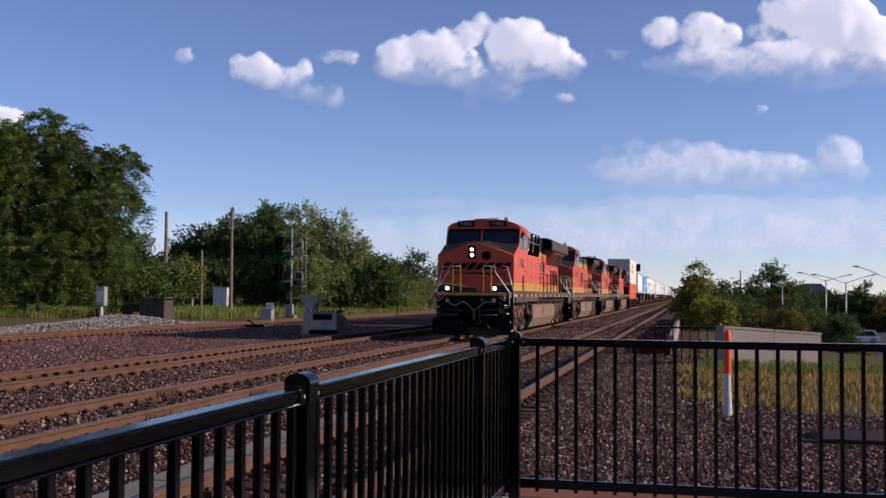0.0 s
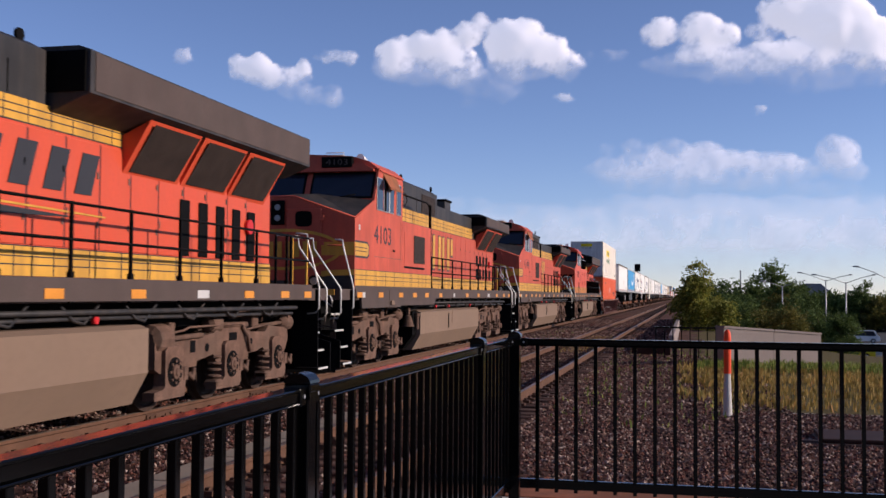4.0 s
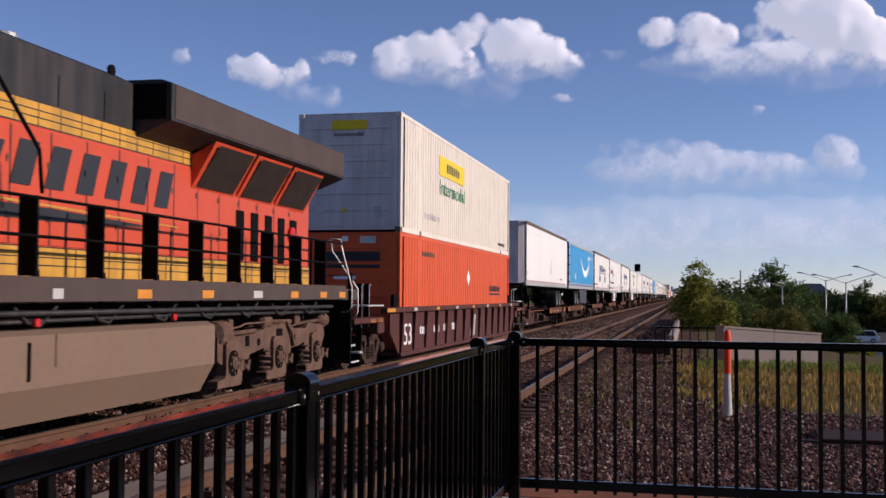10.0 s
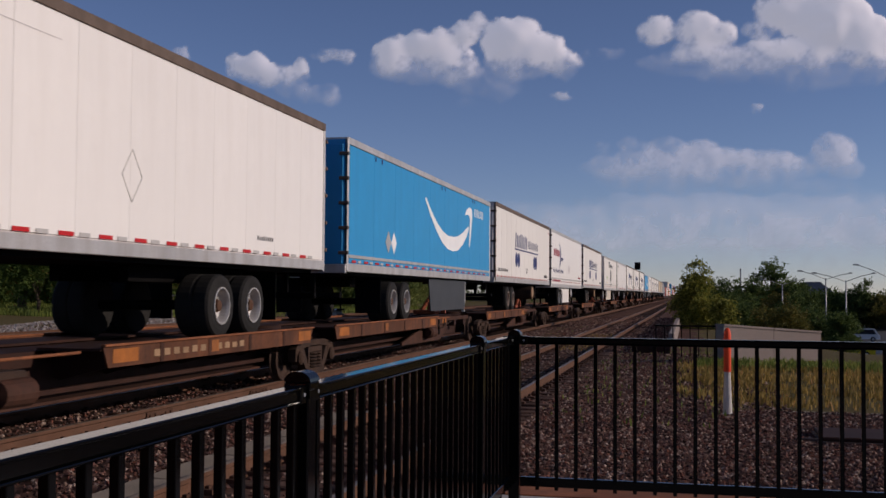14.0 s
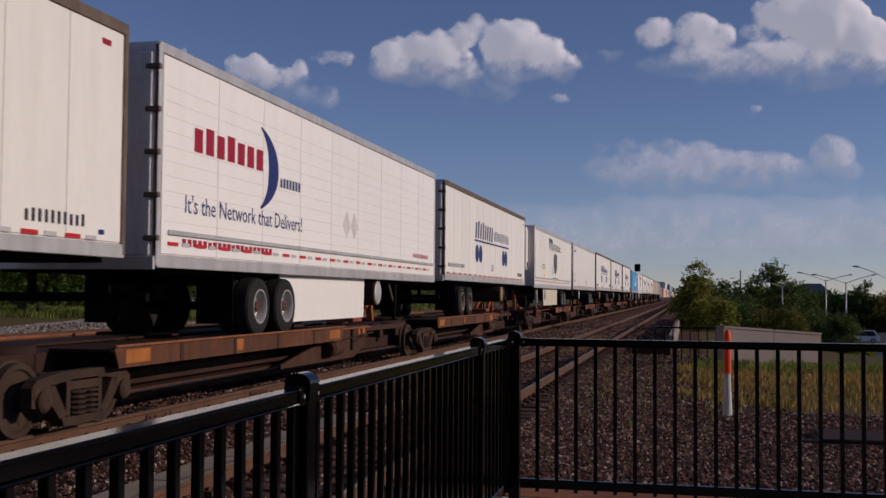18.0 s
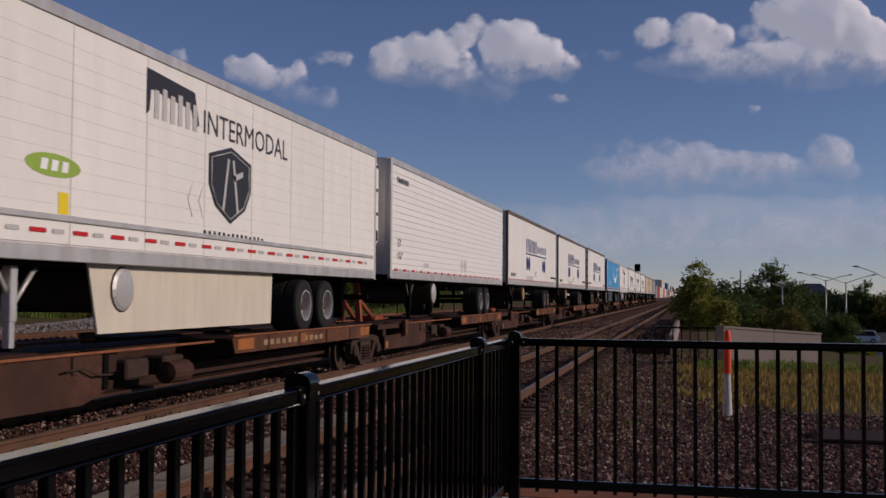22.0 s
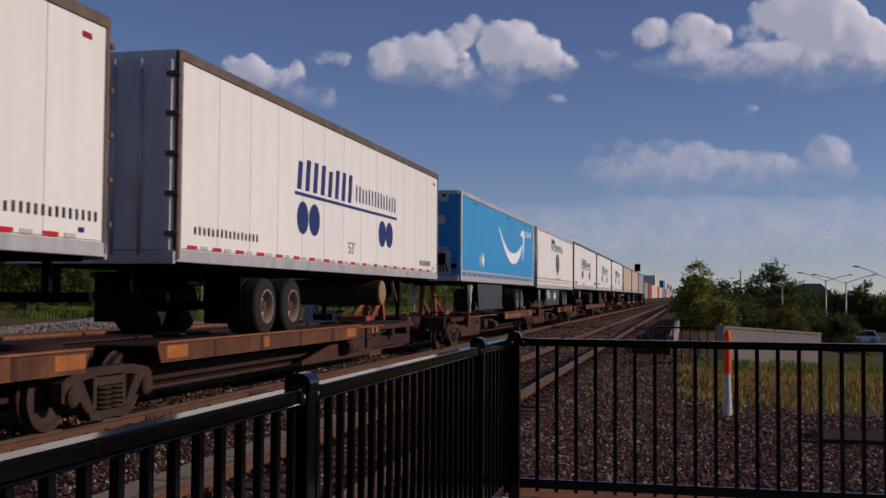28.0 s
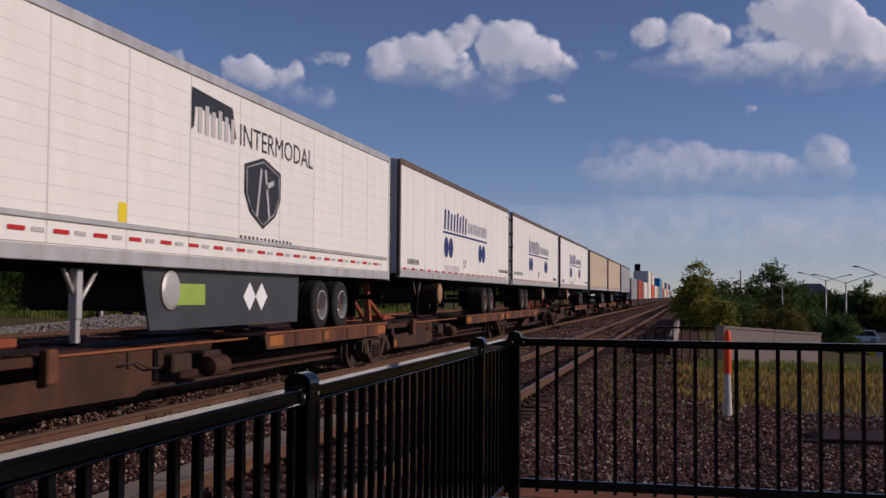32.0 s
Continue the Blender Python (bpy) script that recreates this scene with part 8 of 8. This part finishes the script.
    for y, w2 in ((3.5, 0.75), (5.0, 0.7), (6.2, 0.6), (7.3, 0.5)):
        pieces("code_bar", bars(Bag(), 1.402, y, y + w2, 0.62, 0.82, 4, 0, 0.4, int(y)), M_signwhite, e)
    part("chalk_scrawl", bars(Bag(), 1.402, 9.9, 10.8, 0.35, 1.0, 2, 0.3, 0.4, 5), M_alu, e)
    return e


well_car(128.7)
container(130.6, 16.15, 0.25, 2.87, M_corange, M_corange, "orange corrugated container in the well", 2)
container(130.6, 16.15, 3.13, 2.9, M_cwhite, M_endwhite, "cream-white corrugated container stacked on an orange one", 1)

ROAD = [(151.4, 15.9, "plain", False, True, "smooth white semi-trailer with a rust-stained nose", 4.8),
        (168.7, 16.2, "blue", True, False, "bright blue semi-trailer with a white curved arrow", 4.76),
        (186.0, 15.5, "panel", True, False, "white panelled semi-trailer with navy markings and discs", 4.9),
        (202.3, 15.8, "grid", True, False, "white semi-trailer with crimson and navy markings", 4.9),
        (219.3, 15.55, "panel", True, False, "white panelled semi-trailer with navy markings and discs", 4.88),
        (237.8, 15.65, "prime", False, True, "white refrigerated semi-trailer with a dark shield and ivory skirt", 4.76),
        (254.7, 15.5, "reefer", False, False, "white ribbed refrigerated semi-trailer with bright wheels", 4.8),
        (271.45, 15.5, "panel", False, False, "white panelled semi-trailer with navy markings and discs", 4.88),
        (288.05, 15.6, "panel", False, False, "scuffed white semi-trailer with rounded nose and navy discs", 4.88),
        (305.45, 15.6, "panel", True, False, "white panelled semi-trailer with brown rails and navy discs", 4.92),
        (324.25, 15.8, "blue", False, True, "bright blue semi-trailer with a white curved arrow", 4.8),
        (341.35, 15.5, "prime", False, False, "white refrigerated semi-trailer with a dark shield and dark skirt", 4.78),
        (357.75, 16.2, "panel", False, False, "white panelled semi-trailer with navy markings and discs", 4.88),
        (374.8, 15.4, "panel", True, False, "white panelled semi-trailer with navy markings and discs", 4.88),
        (391.2, 16.5, "panel", False, False, "white panelled semi-trailer with navy markings and discs", 4.88),
        (409.4, 16.6, "tan", False, True, "plain beige semi-trailer far down the train", 4.85), (427.6, 16.6, "tan", True, False, "plain beige semi-trailer far down the train", 4.85), (446.5, 16.4, "grey", False, False, "plain grey semi-trailer far down the train", 4.85)]
for i, (at, L, kind, lead, breaks, label, top) in enumerate(ROAD):
    nxt = ROAD[i + 1][0] - (0.0 if i + 1 >= len(ROAD) or not ROAD[i + 1][4] else 1.3) if i + 1 < len(ROAD) else at + L + 1.2
    spine_unit(at, nxt - at, lead, breaks, "rust-brown spine car carrying a semi-trailer")
    trailer(at, L, kind, lead, label, top, i + 1, {3: -0.3, 4: 0.33, 5: -0.1, 7: -0.2, 9: -0.22, 10: -0.1, 11: -0.5}.get(i, 0.0))


# The far end of the train: low containers in well cars.
def far_car(at, paints):
    e = rolling("well_car", "distant dark well car loaded with containers", "well car", at, "well cars")
    part("side_wall", Bag().box(-1.4, 1.4, 0.2, 17.6, 0.35, 1.2, 0.02), M_car, e)
    part("end_platform", Bag().box(-1.3, 1.3, -1.2, 0.2, 0.9, 1.1).box(-1.3, 1.3, 17.6, 18.4, 0.9, 1.1), M_car, e)
    car_truck(e, -0.9)
    for k, (p, z0, h) in enumerate(paints):
        c = rolling("container", "distant steel container in a well car", "shipping container", at + 0.9, "containers")
        part("body", Bag().box(-1.28, 1.28, 0, 15.8, z0, z0 + h, 0.01), p, c)
        part("side_wall", corrugated(Bag(), 15.8, z0 + 0.1, z0 + h - 0.1, 1.31), p, c)
        part("top_rail", Bag().box(1.25, 1.32, 0, 15.8, z0 + h - 0.1, z0 + h), p, c)


FAR = [M_grey, M_cwhite, M_tan, M_cred, M_corange, M_blue, M_cwhite, M_white2]
for i in range(18):
    at = 466 + 19.4 * i
    two = i in (3, 4, 7, 8, 9, 12, 13, 15)
    far_car(at, [(FAR[(3 * i) % 8], 1.205, 2.6)] + ([(FAR[(5 * i + 2) % 8], 3.81, 2.2)] if two else []))


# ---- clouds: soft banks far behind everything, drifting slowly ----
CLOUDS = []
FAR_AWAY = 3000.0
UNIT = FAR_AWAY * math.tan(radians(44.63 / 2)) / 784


def value_noise(X, Y, seed, octaves=5, scale=0.03):
    g = np.random.RandomState(seed)
    T = g.rand(256, 256)
    out, amp, tot = np.zeros_like(X), 1.0, 0.0
    for o in range(octaves):
        x, y = X * scale + 17 * o, Y * scale + 31 * o
        i, j = np.floor(x).astype(int), np.floor(y).astype(int)
        u, v = x - i, y - j
        u, v = u * u * (3 - 2 * u), v * v * (3 - 2 * v)
        a, b, c, d = T[i % 256, j % 256], T[(i + 1) % 256, j % 256], T[i % 256, (j + 1) % 256], T[(i + 1) % 256, (j + 1) % 256]
        out += amp * ((a * (1 - u) + b * u) * (1 - v) + (c * (1 - u) + d * u) * v)
        tot += amp
        amp, scale = amp * 0.52, scale * 2.1
    return out / tot - 0.5


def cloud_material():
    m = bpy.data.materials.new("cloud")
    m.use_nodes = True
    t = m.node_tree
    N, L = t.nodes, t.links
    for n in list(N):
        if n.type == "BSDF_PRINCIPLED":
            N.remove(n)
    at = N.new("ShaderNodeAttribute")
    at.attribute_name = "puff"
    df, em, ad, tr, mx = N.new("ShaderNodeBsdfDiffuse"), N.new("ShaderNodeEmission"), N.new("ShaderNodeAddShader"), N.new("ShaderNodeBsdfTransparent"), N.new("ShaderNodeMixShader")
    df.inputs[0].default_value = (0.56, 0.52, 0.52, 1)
    # The emission stands in for daylight scattered within the cloud.
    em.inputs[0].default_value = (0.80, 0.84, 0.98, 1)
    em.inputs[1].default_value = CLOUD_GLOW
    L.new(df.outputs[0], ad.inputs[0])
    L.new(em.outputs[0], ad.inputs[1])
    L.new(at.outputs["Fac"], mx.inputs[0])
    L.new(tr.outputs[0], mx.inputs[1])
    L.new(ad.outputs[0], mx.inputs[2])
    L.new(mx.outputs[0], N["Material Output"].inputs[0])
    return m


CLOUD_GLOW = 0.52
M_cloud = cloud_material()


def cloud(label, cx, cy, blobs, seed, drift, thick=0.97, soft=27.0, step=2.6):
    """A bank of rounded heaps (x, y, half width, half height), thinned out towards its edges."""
    B = np.array(blobs, float)
    x0, x1 = (B[:, 0] - B[:, 2]).min() - 14, (B[:, 0] + B[:, 2]).max() + 14
    y0, y1 = (B[:, 1] - B[:, 3]).min() - 14, (B[:, 1] + B[:, 3]).max() + 14
    X, Y = np.meshgrid(np.arange(x0, x1, step), np.arange(y0, y1, step))
    wx, wy = X + 16 * value_noise(X, Y, seed, 4, 0.045), Y + 16 * value_noise(X, Y, seed + 1, 4, 0.045)
    H = np.zeros_like(X)
    for bx, by, rx, ry in B:
        q = 1 - ((wx - bx) / rx) ** 2 - ((wy - by) / ry) ** 2
        H = np.maximum(H, 0) + 0
        h = min(rx, ry) * np.sqrt(np.clip(q, 0, None)) - 8 * (q < 0) * np.minimum(1, -q)
        H = np.where(h > 0, (H ** 4 + h ** 4) ** 0.25, H)
    fine = value_noise(X, Y, seed + 2, 6, 0.045)
    H2 = H * (1 + 1.1 * fine) + 15 * fine * (H > 0)
    G = H * (1 + 0.5 * value_noise(X, Y, seed + 2, 3, 0.03))
    for _ in range(3):
        p = np.pad(G, 2, "edge")
        G = sum(p[a:a + G.shape[0], b:b + G.shape[1]] for a in range(5) for b in range(5)) / 25
    relief = 0.5 * G
    A = np.clip((H2 - 1.5) / (soft * (1 + 1.6 * np.clip((np.mean(B[:, 1]) + 6 - Y) / 40, 0, 1.5))), 0, 1)
    A = A * A * (3 - 2 * A) * thick
    n, m = X.shape
    keep = A > 0.004
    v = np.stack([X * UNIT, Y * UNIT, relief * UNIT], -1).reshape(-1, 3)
    f = [(j * m + i, j * m + i + 1, (j + 1) * m + i + 1, (j + 1) * m + i) for j in range(n - 1) for i in range(m - 1) if keep[j, i] or keep[j + 1, i + 1] or keep[j, i + 1] or keep[j + 1, i]]
    me = bpy.data.meshes.new("cloud")
    me.from_pydata(v.tolist(), [], f)
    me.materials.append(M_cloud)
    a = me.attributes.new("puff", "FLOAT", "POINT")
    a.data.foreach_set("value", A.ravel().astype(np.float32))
    me.polygons.foreach_set("use_smooth", np.ones(len(me.polygons), bool))
    ob = tagged(new("cloud", me), label, "cloud", "clouds", "structure")
    ob.visible_shadow = False
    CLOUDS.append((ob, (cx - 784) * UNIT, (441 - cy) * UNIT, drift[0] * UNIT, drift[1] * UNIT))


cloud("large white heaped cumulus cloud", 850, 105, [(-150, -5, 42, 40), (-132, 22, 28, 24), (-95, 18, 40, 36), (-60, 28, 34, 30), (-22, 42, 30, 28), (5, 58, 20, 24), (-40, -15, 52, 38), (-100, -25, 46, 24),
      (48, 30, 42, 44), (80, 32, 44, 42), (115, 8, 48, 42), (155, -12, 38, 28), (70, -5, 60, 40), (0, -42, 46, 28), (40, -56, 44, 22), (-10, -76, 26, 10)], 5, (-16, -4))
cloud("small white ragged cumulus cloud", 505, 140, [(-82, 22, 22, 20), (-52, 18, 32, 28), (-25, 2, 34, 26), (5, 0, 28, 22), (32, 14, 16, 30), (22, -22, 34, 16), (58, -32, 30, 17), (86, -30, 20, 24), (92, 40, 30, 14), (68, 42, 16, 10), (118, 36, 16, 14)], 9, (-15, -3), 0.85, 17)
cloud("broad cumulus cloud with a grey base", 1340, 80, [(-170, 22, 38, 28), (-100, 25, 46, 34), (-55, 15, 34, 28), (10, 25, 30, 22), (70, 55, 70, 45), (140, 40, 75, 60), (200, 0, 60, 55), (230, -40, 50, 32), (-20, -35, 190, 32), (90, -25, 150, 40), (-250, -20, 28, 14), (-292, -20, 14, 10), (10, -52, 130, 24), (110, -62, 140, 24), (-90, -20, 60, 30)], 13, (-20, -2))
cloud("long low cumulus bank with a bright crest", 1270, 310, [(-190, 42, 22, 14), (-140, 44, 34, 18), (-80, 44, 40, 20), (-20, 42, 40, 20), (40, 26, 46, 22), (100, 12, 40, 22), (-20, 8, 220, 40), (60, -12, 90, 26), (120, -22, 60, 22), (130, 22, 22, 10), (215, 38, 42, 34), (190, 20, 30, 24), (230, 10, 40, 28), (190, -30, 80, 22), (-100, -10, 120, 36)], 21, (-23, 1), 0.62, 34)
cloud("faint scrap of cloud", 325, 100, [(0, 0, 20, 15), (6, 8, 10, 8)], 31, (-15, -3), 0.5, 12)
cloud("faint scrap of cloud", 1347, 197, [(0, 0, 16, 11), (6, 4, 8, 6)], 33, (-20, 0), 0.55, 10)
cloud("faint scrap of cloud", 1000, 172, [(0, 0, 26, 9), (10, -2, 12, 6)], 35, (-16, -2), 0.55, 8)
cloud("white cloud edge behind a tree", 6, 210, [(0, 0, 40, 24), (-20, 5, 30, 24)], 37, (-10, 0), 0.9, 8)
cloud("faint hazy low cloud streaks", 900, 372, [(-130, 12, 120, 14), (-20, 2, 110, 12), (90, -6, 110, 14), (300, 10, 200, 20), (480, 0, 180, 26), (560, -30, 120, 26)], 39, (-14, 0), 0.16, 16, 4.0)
# Glowing sheet added to turn the yellowish horizon sky lavender.
cloud("added glowing lavender sheet that tints the low sky", 950, 440, [(-850, -10, 300, 60), (-560, -5, 300, 70), (-300, -10, 300, 70), (0, 0, 320, 80), (300, 5, 320, 90), (620, 10, 300, 90)], 41, (-8, 0), 0.6, 130, 7.0)

# ---- movement ----
WAY = [(0, 0), (2, 21.14), (4, 42.27), (6, 63.39), (8, 84.51), (10, 105.62), (12, 126.73), (14, 147.83), (16, 168.85), (18, 189.47), (20, 210.0), (22, 230.53), (24, 251.05), (26, 271.55), (28, 292.05), (30, 312.54), (32, 332.8)]


def gone(t):
    """How far the train has come at t seconds."""
    T, S = [a for a, _ in WAY], [b for _, b in WAY]
    i = max(0, min(len(T) - 2, next((k for k in range(len(T) - 1) if t <= T[k + 1]), len(T) - 2)))
    slope = [(S[min(k + 1, len(S) - 1)] - S[max(k - 1, 0)]) / (T[min(k + 1, len(S) - 1)] - T[max(k - 1, 0)]) for k in range(len(S))]
    h = T[i + 1] - T[i]
    u = (t - T[i]) / h
    return S[i] * (2 * u ** 3 - 3 * u * u + 1) + slope[i] * h * (u ** 3 - 2 * u * u + u) + S[i + 1] * (3 * u * u - 2 * u ** 3) + slope[i + 1] * h * (u ** 3 - u * u)


def motions():
    for e, at in TRAIN:
        walk(e, [(t, pose(XC, at - gone(t), 0)) for t in range(0, 33)])
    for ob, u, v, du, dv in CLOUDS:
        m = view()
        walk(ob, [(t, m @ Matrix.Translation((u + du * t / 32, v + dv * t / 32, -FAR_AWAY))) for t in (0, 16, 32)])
    first = {}
    for w, r in WHEELS:
        if r not in first:
            walk(w, [(k / 30, Matrix.Rotation(gone(k / 30) / r, 4, "X")) for k in range(0, 961)])
            first[r] = w
        else:
            a = w.animation_data_create()
            a.action = first[r].animation_data.action
            a.action_slot = first[r].animation_data.action_slot
            w.rotation_mode = "QUATERNION"


motions()
